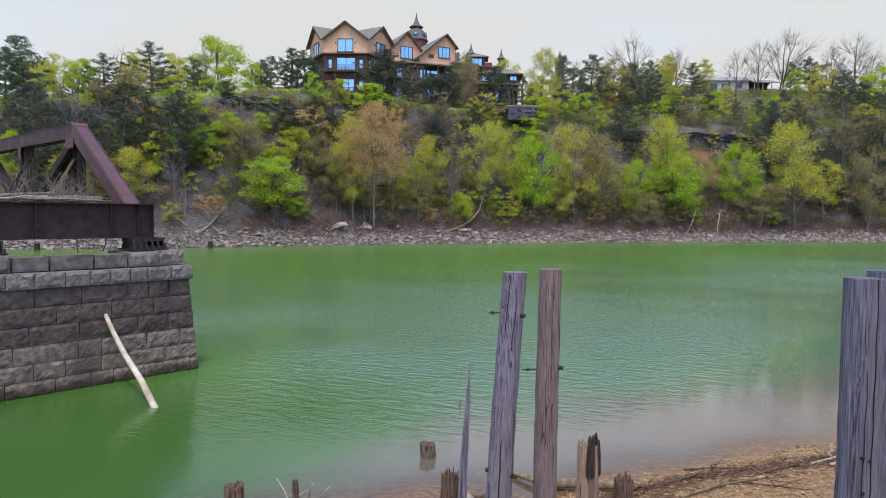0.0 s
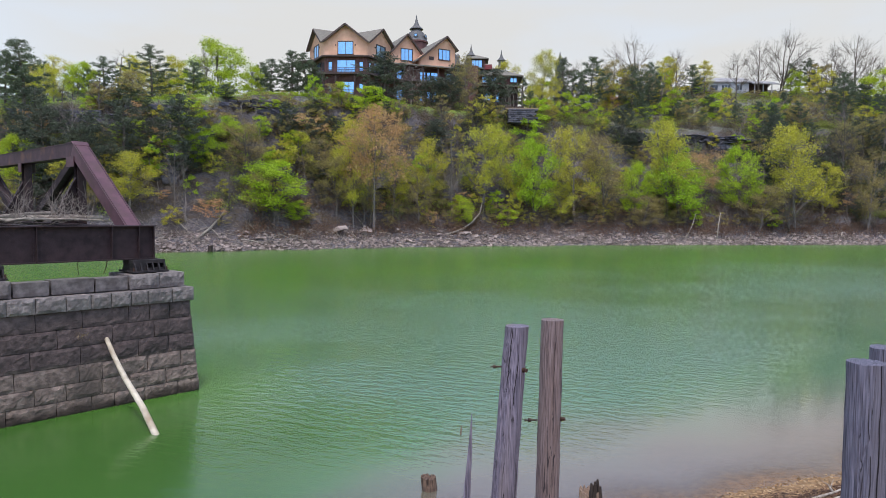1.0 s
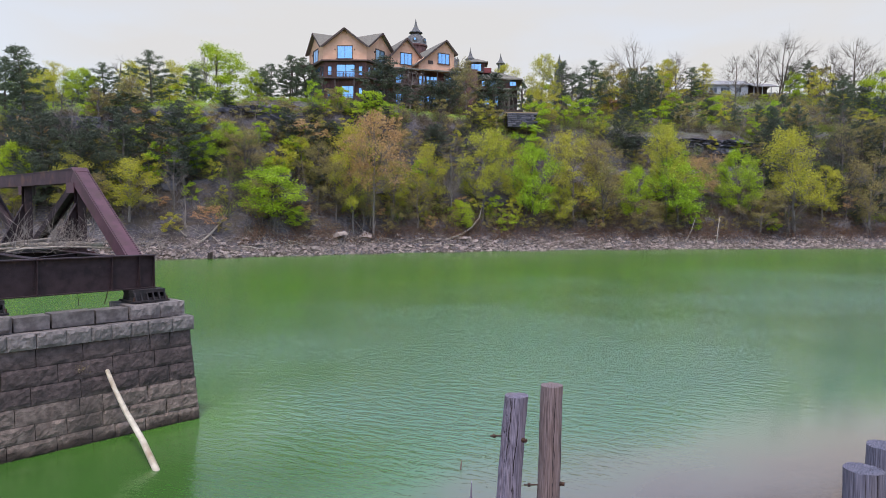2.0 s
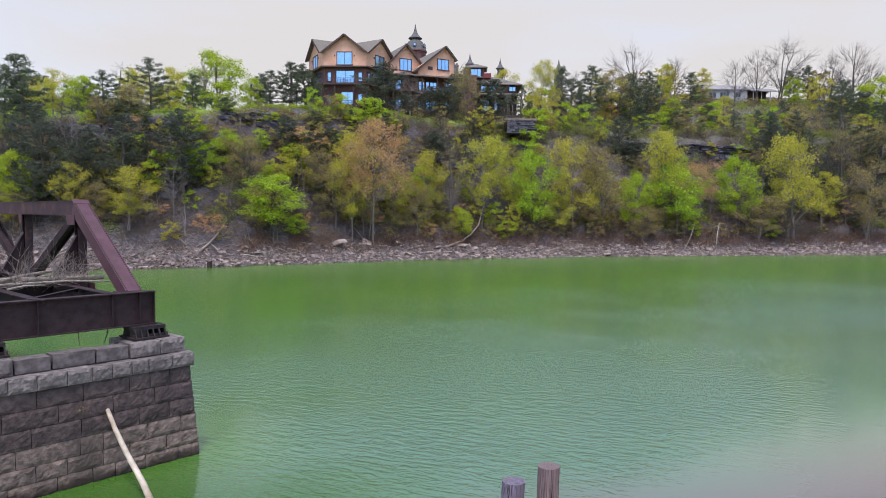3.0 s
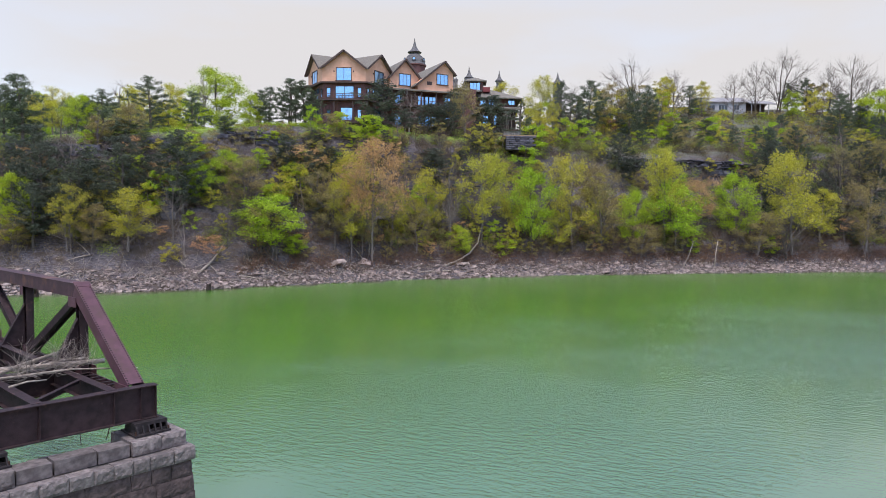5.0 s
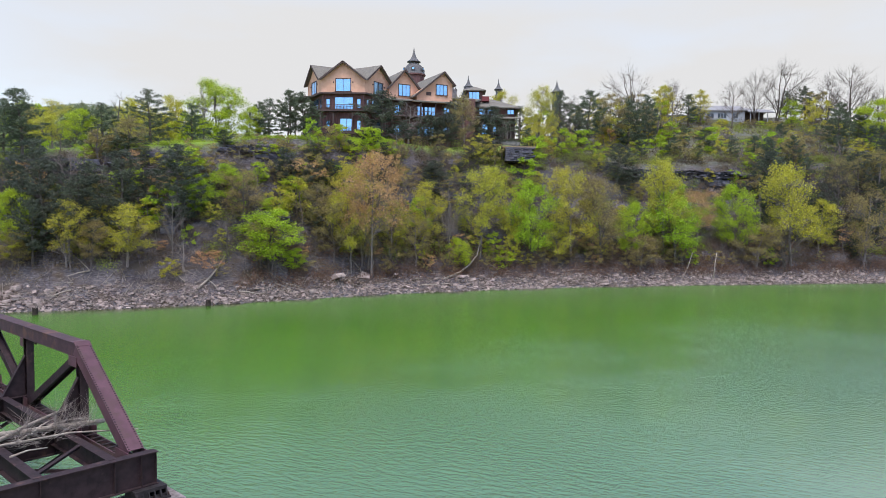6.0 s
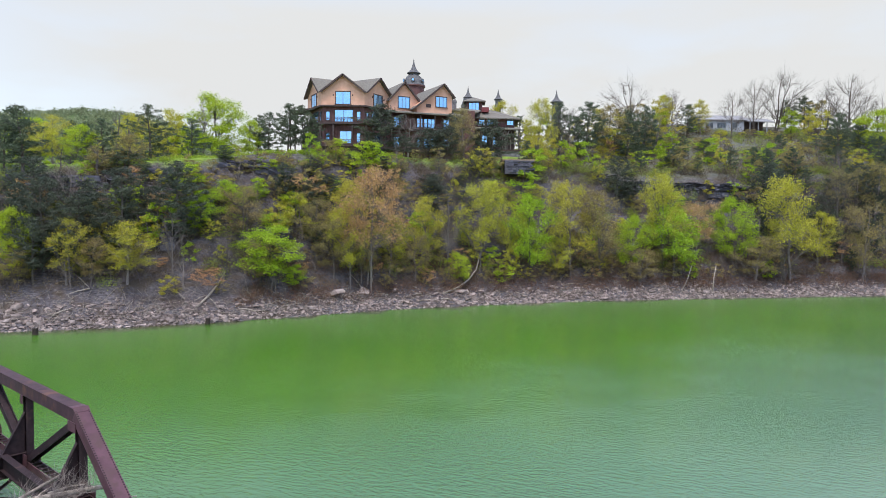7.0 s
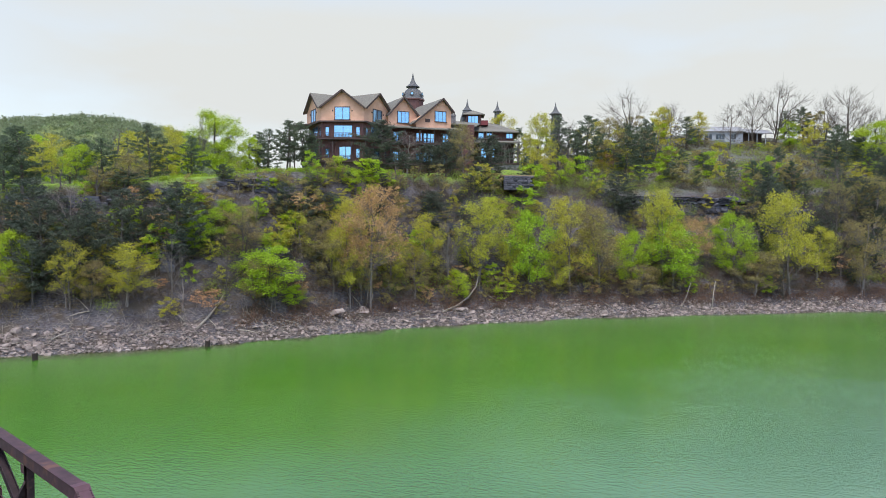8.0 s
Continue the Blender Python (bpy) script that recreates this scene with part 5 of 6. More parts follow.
def twig_brush(name, centres, per, length, material, label, seed):
    g = random.Random(seed)
    pieces = []
    for c in centres:
        for _ in range(per):
            a = Vector(c) + Vector((g.gauss(0, 0.4), g.gauss(0, 0.4), -0.5))
            d = Vector((g.gauss(0, 0.5), g.gauss(0, 0.5), g.uniform(0.35, 1.0))).normalized() * length * g.uniform(0.5, 1.4)
            mid = a + d * 0.5 + Vector((g.gauss(0, 0.1), g.gauss(0, 0.1), 0))
            pieces += [twig(a, mid, 0.022, 0.015), twig(mid, a + d, 0.015, 0.006)]
    return tagged(part(name, join(*pieces), material), label, "brush", kind="stuff")


twig_brush("shore_brush", slope_points(1150, 2.4, 11, seed=8, lift=0.2, patch=-0.6), 7, 2.0, TWIG, "tangled grey-brown brush above the shore", 41)
twig_brush("slope_brush", slope_points(1150, 9, 25, seed=9, lift=0.2, patch=-0.6), 7, 2.6, TWIG, "bare brush on the bluff", 42)


def stranded_branches():
    """Pale branches that high water left in a tangle above the rocks."""
    g = random.Random(43)
    pieces = []
    for _ in range(760):
        x = g.choice((g.uniform(-70, -14), g.uniform(-70, 70)))
        y = float(far_line(x)) + 1.6 + 6.2 * g.random() ** 1.3
        a = Vector((x, y, ground_at(x, y) + g.uniform(0.02, 0.35)))
        turn, l_ = g.uniform(0, 6.3), g.uniform(0.7, 2.6)
        b = a + Vector((math.cos(turn), math.sin(turn), 0)) * l_
        b.z = ground_at(b.x, b.y) + g.choice((0.1, 0.25, 0.5, 1.0)) * g.uniform(0.5, 1.3)
        m = a.lerp(b, 0.5) + Vector((g.gauss(0, 0.12), g.gauss(0, 0.12), g.uniform(0, 0.2)))
        r = g.choice((0.018, 0.026, 0.04))
        pieces += [twig(a, m, r, r * 0.8), twig(m, b, r * 0.8, r * 0.4)]
        for _ in range(3):
            q = m.lerp(b, g.random())
            pieces.append(twig(q, q + Vector((g.gauss(0, 0.3), g.gauss(0, 0.3), g.uniform(0.05, 0.5))), r * 0.5, 0.006))
    return tagged(part("stranded_branches", join(*pieces), DRIFTWOOD), "pale dry branches stranded among the shore rocks", "driftwood", kind="stuff")


stranded_branches()


def far_woods():
    g = np.random.default_rng(50)
    x, y = g.uniform(-560, -40, 7600), g.uniform(400, 720, 7600)
    z = height(x, y)
    keep = z > 42
    pts = np.stack([x, y, z + g.uniform(0.5, 3.5, len(x))], 1)[keep]
    return scatter_leaves("distant_woods", pts, 21, 1.0, 2.0, FARLEAF, "hazy spring woods on a distant hill", "woods", 51)


far_woods()

# ------------------------------------------------------------ shore rocks and bluff ledges
def slab(g, c, size, flat=0.45):
    """An angular broken stone: a box with shifted corners."""
    w, l, h = size * g.uniform(0.6, 1.3), size * g.uniform(0.5, 1.1), size * flat * g.uniform(0.5, 1.2)
    m = Matrix.Translation(c) @ Euler((g.gauss(0, 0.28), g.gauss(0, 0.28), g.uniform(0, 6.3))).to_matrix().to_4x4()
    verts = []
    for z in (-1, 1):
        for x, y in ((-1, -1), (1, -1), (1, 1), (-1, 1)):
            verts.append(m @ Vector((x * w / 2 * g.uniform(0.6, 1.05), y * l / 2 * g.uniform(0.6, 1.05), z * h / 2 * g.uniform(0.7, 1.1))))
    return verts, [(3, 2, 1, 0), (4, 5, 6, 7), (0, 1, 5, 4), (1, 2, 6, 5), (2, 3, 7, 6), (3, 0, 4, 7)]


def shore_rocks():
    g = random.Random(61)
    pieces = []
    for _ in range(13000):
        x = g.uniform(-75, 125)
        d = g.uniform(-0.5, 6.6) * g.uniform(0.3, 1)
        y = float(far_line(x)) + d
        pieces.append(slab(g, (x, y, ground_at(x, y) + 0.06), g.choice((0.12, 0.15, 0.19, 0.25, 0.34, 0.55)) * g.uniform(0.8, 1.3), 0.38))
    return tagged(part("shore_rocks", join(*pieces), ROCK), "pale broken limestone rocks along the waterline", "rocks", kind="stuff")


shore_rocks()
g_rock = random.Random(62)
for i in range(240):
    x = g_rock.uniform(-66, 105)
    y = float(far_line(x)) + g_rock.uniform(0.2, 5.5)
    t = part("boulder", slab(g_rock, (0, 0, 0), g_rock.choice((0.5, 0.6, 0.75, 0.95, 1.35)) * g_rock.uniform(0.85, 1.15), 0.4), ROCK)
    t.location = (x, y, ground_at(x, y) + 0.1)
    tagged(t, "large pale limestone boulder on the rocky shore", "boulder", "shore boulders")
for x, y, size, turn, tilt_ in ((-18.3, 101.6, 3.2, 12, -16), (-14.1, 104.8, 2.6, 40, 14), (0.6, 112.0, 2.0, 10, 8)):
    t = part("boulder", slab(g_rock, (0, 0, 0), size * 0.55, 0.45), ROCK)
    t.matrix_basis = pose(x, y, ground_at(x, y) + 0.35, tilt_, -8, turn) @ Matrix.Diagonal((1.8, 1.2, 1, 1))
    tagged(t, "long tilted limestone slab on the rocky shore", "boulder", "shore boulders")


def slope_y(x, z):
    """Where the far slope reaches the height z."""
    ys = float(far_line(x)) + np.linspace(4, 30, 120)
    zs = height(np.full(120, x), ys)
    return float(ys[int(np.argmax(zs >= z))])


def ledge(x0, x1, z0, z1, seed, label="dark layered limestone ledge on the bluff"):
    """A broken cliff of stacked limestone layers along the slope."""
    g = random.Random(seed)
    t = thing("rock_ledge", Matrix(), label, "rock ledge", "bluff ledges", "")
    z = z0
    while z < z1:
        h = g.choice((0.2, 0.28, 0.4, 0.6, 0.9)) * g.uniform(0.85, 1.2)
        step_back = g.uniform(-0.07, 0.07)
        x = x0 + g.uniform(0, 3)
        while x < x1 - g.uniform(0, 3.5):
            w = g.uniform(0.7, 2.2) if h > 0.35 else g.uniform(1.4, 4.2)
            if g.random() < 0.86:
                y = slope_y(x + w / 2, z0 + 0.12 * (z1 - z0)) - 0.1 + 0.5 * (z - z0) / max(0.1, z1 - z0) + step_back + 0.8 * float(rough(x, z, 2.2, seed)) + g.uniform(-0.09, 0.09)
                bm = bmesh.new()
                box(bm, -w / 2, w / 2, 0, 5.2, 0, h * g.uniform(0.93, 1.0), 0.04)
                for v in bm.verts:
                    v.co += Vector((g.uniform(-0.2, 0.2), g.uniform(-0.22, 0.22), g.uniform(-0.08, 0.08)))
                b = part("rock_layer", bm, BLUFF, t)
                b.matrix_basis = pose(x + w / 2, y, z, 0, 0, 24 + g.uniform(-8, 8))
            x += w * 0.97
        z += h
    return t


ledge(-52, -38, 18.8, 20.8, 1)
ledge(-38, -26, 20.6, 22.6, 2)
ledge(-66, -52, 17.2, 19.6, 3)
ledge(36, 47, 19.0, 21.8, 4)
ledge(46, 61, 17.6, 22.0, 5)
ledge(-44, -38, 9.0, 11.5, 6)
ledge(-32, -24, 10.0, 12.0, 7)
ledge(-20, -12, 9.0, 11.0, 8)
ledge(62, 76, 16, 19, 9)
ledge(-8, 4, 14, 16, 10)
ledge(28, 36, 21.0, 23.2, 12)


def fallen_log(name, pts, r0, r1, label, material=DRIFTWOOD, group="driftwood", branches=()):
    t = thing(name, Matrix(), label, "driftwood", group)
    n = len(pts)
    part("stem", tube(pts, [r0 + (r1 - r0) * i / (n - 1) for i in range(n)], 9, 0.06, random.Random(n)), material, t, smooth=True)
    for k, b in enumerate(branches):
        part("branch", tube(b, [r1 * 0.9 + 0.01, r1 * 0.5 + 0.004, 0.004], 5), material, t)
    return t


fallen_log("fallen_trunk", [(-2.0, 110.3, 1.7), (0.6, 112.6, 2.6), (2.2, 114.6, 3.7), (3.6, 116.6, 5.3), (4.2, 117.6, 8.0)], 0.2, 0.09, "pale leaning dead trunk on the rocky shore")
fallen_log("fallen_trunk", [(-34.6, 90.4, 1.7), (-33.9, 92.6, 2.9), (-33.2, 95.0, 4.6), (-32.8, 96.2, 6.0)], 0.2, 0.07, "pale leaning dead trunk on the rocky shore")
fallen_log("fallen_trunk", [(-13.9, 107.2, 3.2), (-13.8, 108.0, 5.4), (-13.4, 108.6, 8.0)], 0.13, 0.05, "slim pale leaning dead trunk")
fallen_log("fallen_trunk", [(41.0, 124.4, 0.8), (42.6, 126.0, 3.0), (43.8, 127.2, 5.6)], 0.12, 0.04, "slim pale leaning dead trunk")
fallen_log("fallen_trunk", [(47.0, 125.2, 0.9), (47.4, 125.8, 3.4), (47.9, 126.2, 5.8)], 0.13, 0.05, "slim pale leaning dead trunk")
g_log = random.Random(63)
for i in range(34):
    x = g_log.uniform(-62, 100)
    y = float(far_line(x)) + g_log.uniform(1.5, 8)
    a = g_log.uniform(0, 6.3)
    l_ = g_log.uniform(1.2, 3.2)
    p0 = Vector((x, y, ground_at(x, y) + 0.15))
    p1 = Vector((x + l_ * math.cos(a), y + l_ * 0.7 * math.sin(a), 0))
    p1.z = ground_at(p1.x, p1.y) + g_log.uniform(0.15, 1.3)
    fallen_log("drift_log", [p0, p0.lerp(p1, 0.5) + Vector((0, 0, 0.1)), p1], g_log.uniform(0.07, 0.13), 0.04, "pale driftwood log washed up on the rocks")

# stumps standing in the water off the far shore
for x, y, h in ((-31.9, 86.9, 0.85), (-48.4, 77.2, 0.85)):
    bed = ground_at(x, y) - 0.4
    piling("water_stump", (x, y, bed), (x + 0.08, y, h), 0.36, 0.30, CHARRED, "dark rotten stump standing in the lake", ragged=0.3, rings=6)

# ------------------------------------------------------------ the mansion on the bluff
STUCCO = mat("peach_stucco", (0.64, 0.365, 0.25), (0.73, 0.435, 0.305), 1.5, 0.9, 0.2, 20, stain=(0.60, 0.335, 0.225), stain_scale=0.25)
REDWOOD = mat("dark_red_timber", (0.088, 0.042, 0.040), (0.17, 0.082, 0.074), 2, 0.8, 0.3, 8, stretch=(3, 3, 0.5))
DARKTIMBER = mat("dark_timber", (0.050, 0.033, 0.031), (0.105, 0.070, 0.064), 3, 0.8, 0.3)
SHINGLE = mat("grey_brown_shingles", (0.13, 0.115, 0.095), (0.22, 0.20, 0.165), 3, 0.9, 0.6, 14, stretch=(1, 1, 4), dist=0.05)
SLATE = mat("dark_turret_roof", (0.07, 0.068, 0.07), (0.15, 0.145, 0.145), 3, 0.7, 0.5, 12, stretch=(1, 1, 3), dist=0.05)
PALEROOF = mat("weathered_grey_shingle", (0.24, 0.235, 0.24), (0.36, 0.35, 0.355), 3, 0.85, 0.4, 12, stretch=(1, 1, 3), dist=0.04)
PALEPLASTER = mat("pale_plaster", (0.36, 0.37, 0.40), (0.48, 0.49, 0.52), 2, 0.9, 0.15)
FIELDSTONE = mat("grey_fieldstone", (0.10, 0.095, 0.098), (0.24, 0.23, 0.235), 2.5, 0.95, 0.5, jitter=0.2)
REDRAIL = mat("red_painted_rail", (0.16, 0.03, 0.035), (0.22, 0.05, 0.05), 4, 0.7, 0.1)
GLASS = mat("reflective_window_glass", (0.21, 0.38, 0.60), (0.28, 0.46, 0.68), 0.4, 0.04, 0.0, metal=0.85)
DIMGLASS = mat("dim_window_glass", (0.05, 0.06, 0.075), (0.09, 0.10, 0.12), 0.4, 0.08, 0.0, metal=0.3)


def tilted(c, turn):
    """A local frame at c whose -y faces turn degrees to the right of the lake."""
    return Matrix.Translation(c) @ pose(0, 0, 0, 0, 0, turn)


def solid(bm, pts, thick):
    """A flat polygon given thickness straight down."""
    up, lo = [bm.verts.new(p) for p in pts], [bm.verts.new(Vector(p) - Vector((0, 0, thick))) for p in pts]
    n = len(pts)
    bm.faces.new(up), bm.faces.new(lo[::-1])
    for i in range(n):
        bm.faces.new((up[i], lo[i], lo[(i + 1) % n], up[(i + 1) % n]))
    return bm


def prism(bm, outline, z0, z1):
    return solid(bm, [(x, y, z1) for x, y in outline], z1 - z0)


def window(parent, m, w, h, panes=2, trim=None, rows=1, glass=None):
    """A framed window standing in the wall plane of m (its -y looks out): frame, sill and a pane for each light."""
    bm = bmesh.new()
    fw = 0.13
    box(bm, -w / 2 - fw, w / 2 + fw, -0.12, 0.05, h, h + fw * 1.3)
    box(bm, -w / 2 - fw, -w / 2, -0.12, 0.05, 0, h)
    box(bm, w / 2, w / 2 + fw, -0.12, 0.05, 0, h)
    for i in range(1, panes):
        x = -w / 2 + w * i / panes
        box(bm, x - 0.035, x + 0.035, -0.09, 0.03, 0, h)
    for j in range(1, rows):
        box(bm, -w / 2, w / 2, -0.085, 0.025, h * j / rows - 0.03, h * j / rows + 0.03)
    f = part("window", bm, trim or DARKTIMBER, parent)
    f.matrix_basis = m
    part("sill", boxes((-w / 2 - 0.25, w / 2 + 0.25, -0.22, 0.05, -0.14, 0)), trim or DARKTIMBER, f)
    for i in range(panes):
        x0, x1 = -w / 2 + w * i / panes + 0.03, -w / 2 + w * (i + 1) / panes - 0.03
        part("pane", boxes((x0, x1, -0.045, -0.02, 0.02, h - 0.02)), glass or GLASS, f, "glass pane mirroring the blue sky" if glass is None else "dark glass pane")
    return f


def railing(parent, a, b, z, h=1.0, material=None, step=0.28):
    bm = bmesh.new()
    a, b = Vector((*a, z)), Vector((*b, z))
    bar(bm, a + Vector((0, 0, h)), b + Vector((0, 0, h)), 0.09, 0.08)
    bar(bm, a + Vector((0, 0, 0.12)), b + Vector((0, 0, 0.12)), 0.06, 0.06)
    n = max(2, int((b - a).length / step))
    for i in range(n + 1):
        p = a.lerp(b, i / n)
        w = 0.06 if i % 8 == 0 else 0.025
        box(bm, p.x - w, p.x + w, p.y - w, p.y + w, z, z + h)
    return part("railing", bm, material or DARKTIMBER, parent)


def lathe(bm, c, profile, sides=14):
    """Turns (radius, z) pairs round a vertical axis through c."""
    rings = []
    for r, z in profile:
        rings.append([bm.verts.new((c[0] + r * math.cos(2 * math.pi * k / sides), c[1] + r * math.sin(2 * math.pi * k / sides), z)) for k in range(sides)] if r > 0.001 else [bm.verts.new((c[0], c[1], z))])
    for p, q in zip(rings[:-1], rings[1:]):
        for k in range(sides):
            k2 = (k + 1) % sides
            if len(q) == 1:
                bm.faces.new((p[k], p[k2], q[0]))
            else:
                bm.faces.new((p[k], p[k2], q[k2], q[k]))
    if len(rings[0]) > 1:
        bm.faces.new(rings[0][::-1])
    return bm


def spire(parent, c, tip, base, r, label=""):
    """A bell-curved pointed cap with a finial."""
    h = tip - base
    prof = [(r, base - 0.12), (r * 1.02, base), (r * 0.72, base + h * 0.10), (r * 0.46, base + h * 0.24), (r * 0.27, base + h * 0.42), (r * 0.13, base + h * 0.66), (r * 0.05, base + h * 0.9), (0, tip)]
    return part("spire", lathe(bmesh.new(), c, prof), SLATE, parent, label, smooth=False)


def gable_roof(bm, m, half_l, half_r, peak, eave_l, eave_r, back, over=0.7, thick=0.24):
    """Two slopes with the ridge running back along +y of m; half widths and eave heights may differ."""
    for half, eave, s in ((half_l, eave_l, -1), (half_r, eave_r, 1)):
        k = (peak - eave) / half
        e = half + 0.45
        pts = [(0, -over, peak), (s * e, -over, peak - k * e), (s * e, back, peak - k * e), (0, back, peak)]
        pts = [m @ Vector(p) for p in (pts if s < 0 else pts[::-1])]
        solid(bm, pts, thick)
    return bm


def gable_wall(bm, m, half_l, half_r, peak, eave_l, eave_r, z0, back):
    out = [(-half_l, eave_l), (0, peak - 0.26), (half_r, eave_r), (half_r, z0), (-half_l, z0)]
    a = [bm.verts.new(m @ Vector((x, 0, z))) for x, z in out]
    b = [bm.verts.new(m @ Vector((x, back, z))) for x, z in out]
    bm.faces.new(a[::-1]), bm.faces.new(b)
    for i in range(5):
        bm.faces.new((a[i], a[(i + 1) % 5], b[(i + 1) % 5], b[i]))
    return bm


def mansion():
    t = thing("mansion", Matrix(), "large peach stucco mansion with many gables over dark timber storeys", "house")
    cx, cy, ap = -22.9, 145.0, 7.6
    side = 2 * ap * math.tan(math.pi / 6)
    corner = [Vector((cx + ap / math.cos(math.pi / 6) * math.sin(radians(-90 + 60 * k)), cy - ap / math.cos(math.pi / 6) * math.cos(radians(-90 + 60 * k)), 0)) for k in range(6)]
    hexagon = [(c.x, c.y) for c in corner]
    shrink = lambda f: [(cx + (x - cx) * f, cy + (y - cy) * f) for x, y in hexagon]
    part("lower_wall", prism(bmesh.new(), shrink(0.95), 26.0, 36.5), REDWOOD, t, "dark red timber lower storeys")
    walls = bmesh.new()
    prism(walls, hexagon, 36.55, 39.3)
    top, eave = 42.75, 39.35
    for k in range(6):
        turn = -60 + 60 * k
        m = tilted((cx, cy, 0), turn)
        # gable triangle on this facet, roof slopes running in to the middle
        tri = [(-side / 2, -ap, 39.3), (side / 2, -ap, 39.3), (0, -ap, top - 0.3)]
        gable = bmesh.new()
        a = [gable.verts.new(m @ Vector(p)) for p in tri]
        b = [gable.verts.new(m @ (Vector(p) + Vector((0, 0.35, 0)))) for p in tri]
        gable.faces.new(a), gable.faces.new(b[::-1])
        for i in range(3):
            gable.faces.new((a[i], b[i], b[(i + 1) % 3], a[(i + 1) % 3]))
        part("gable", gable, STUCCO, t)
        k_ = (top - eave) / (side / 2)
        for s in (-1, 1):
            e = side / 2 + 0.25
            pts = [(0, 0, top), (0, -ap - 0.75, top), (s * e, -ap - 0.75, top - k_ * e), (s * side / 2, -ap + 0.05, eave)]
            pts = [m @ Vector(p) for p in (pts if s > 0 else pts[::-1])]
            part("roof_slope", solid(bmesh.new(), pts, 0.25), SHINGLE, t)
    part("upper_wall", walls, STUCCO, t, "peach stucco top storey")
    # bands between the storeys
    part("cornice", prism(bmesh.new(), shrink(1.05), 36.25, 36.53), DARKTIMBER, t)
    part("balcony_deck", prism(bmesh.new(), shrink(1.10), 32.75, 33.05), DARKTIMBER, t)
    part("terrace_deck", prism(bmesh.new(), shrink(1.16), 28.25, 28.65), DARKTIMBER, t)
    part("deck_skirt", prism(bmesh.new(), shrink(1.10), 25.0, 28.25), DARKTIMBER, t)
    for k in range(6):
        turn = -60 + 60 * k
        if turn not in (-60, 0, 60):
            continue
        m = tilted((cx, cy, 0), turn)
        at = lambda x, z, out=0.0, m=m: m @ Matrix.Translation((x, -ap - out, z))
        window(t, at(0, 36.8), 2.9, 2.4, 2)
        window(t, at(0.1, 33.25, -0.38), 3.6, 2.4, 2)
        window(t, at(0.6 if turn == 0 else 0, 29.0, -0.38), 2.5, 2.4, 2)
        for x in (-3.1, 3.1):
            window(t, at(x, 33.6, -0.38), 0.7, 1.7, 1)
            window(t, at(x, 29.2, -0.38), 0.7, 1.8, 1)
        for x in (-1.95, 1.95):
            lamp = part("wall_lantern", boxes((x - 0.09, x + 0.09, -0.2, 0, 0, 0.3)), DARKTIMBER, t)
            lamp.matrix_basis = at(0, 38.4)
        w = side / 2 * 1.08
        a, b = m @ Vector((-w, -ap * 1.09, 0)), m @ Vector((w, -ap * 1.09, 0))
        railing(t, (a.x, a.y), (b.x, b.y), 33.05)
        w = side / 2 * 1.14
        a, b = m @ Vector((-w, -ap * 1.15, 0)), m @ Vector((w, -ap * 1.15, 0))
        railing(t, (a.x, a.y), (b.x, b.y), 28.65, 0.9)
        for x in (-side / 2 * 1.03, -1.9, 1.9):
            p = bmesh.new()
            a = m @ Vector((x, -ap * 1.06, 0))
            box(p, a.x - 0.13, a.x + 0.13, a.y - 0.13, a.y + 0.13, 28.65, 32.75)
            part("porch_post", p, DARKTIMBER, t)
        for x, s in ((-1.9, 1), (1.9, -1), (-1.9, -1), (1.9, 1)):
            p = bmesh.new()
            a, b = m @ Vector((x, -ap * 1.06, 31.7)), m @ Vector((x + s * 0.95, -ap * 1.06, 32.72))
            bar(p, a, b, 0.13, 0.13)
            part("bracket", p, DARKTIMBER, t)
        # carved bargeboards along the gable edge
        for s in (-1, 1):
            p = bmesh.new()
            e = side / 2 + 0.25
            bar(p, m @ Vector((0, -ap - 0.78, top - 0.17)), m @ Vector((s * e, -ap - 0.78, top - k_ * e - 0.17)), 0.08, 0.34)
            part("bargeboard", p, DARKTIMBER, t)
    # veranda roof reaching out past the side of the wing
    part("veranda_roof", solid(bmesh.new(), [(-35.2, 147.5, 36.2), (-34.8, 141.5, 36.1), (-29.5, 141.0, 36.6), (-30.5, 147.5, 36.7)], 0.3), DARKTIMBER, t)
    for x, y in ((-34.6, 142.0), (-34.8, 146.8)):
        part("porch_post", boxes((x - 0.12, x + 0.12, y - 0.12, y + 0.12, 26.5, 35.9)), DARKTIMBER, t)
    # long wing with two gables
    m = tilted((-11.3, 145.2, 0), 28)
    w2, r2 = bmesh.new(), bmesh.new()
    gable_wall(w2, m, 3.4, 3.3, 42.8, 39.1, 39.2, 36.6, 12)
    gable_roof(r2, m, 3.4, 3.3, 42.8, 39.1, 39.2, 12)
    m2 = tilted((-3.1, 147.6, 0), 28)
    gable_wall(w2, m2, 6.2, 2.2, 42.9, 37.9, 40.6, 36.3, 14)
    gable_roof(r2, m2, 6.6, 2.2, 42.9, 37.5, 40.6, 14)
    part("wing_wall", w2, STUCCO, t, "peach stucco wing wall")
    part("wing_roof", r2, SHINGLE, t)
    window(t, m @ Matrix.Translation((0, -0.02, 37.3)), 2.5, 2.3, 3)
    window(t, m2 @ Matrix.Translation((-0.4, -0.02, 37.9)), 2.5, 2.1, 3)
    part("vent_panel", boxes((-4.0, -2.9, -0.12, 0.02, 37.6, 38.3)), DARKTIMBER, t).matrix_basis = m2
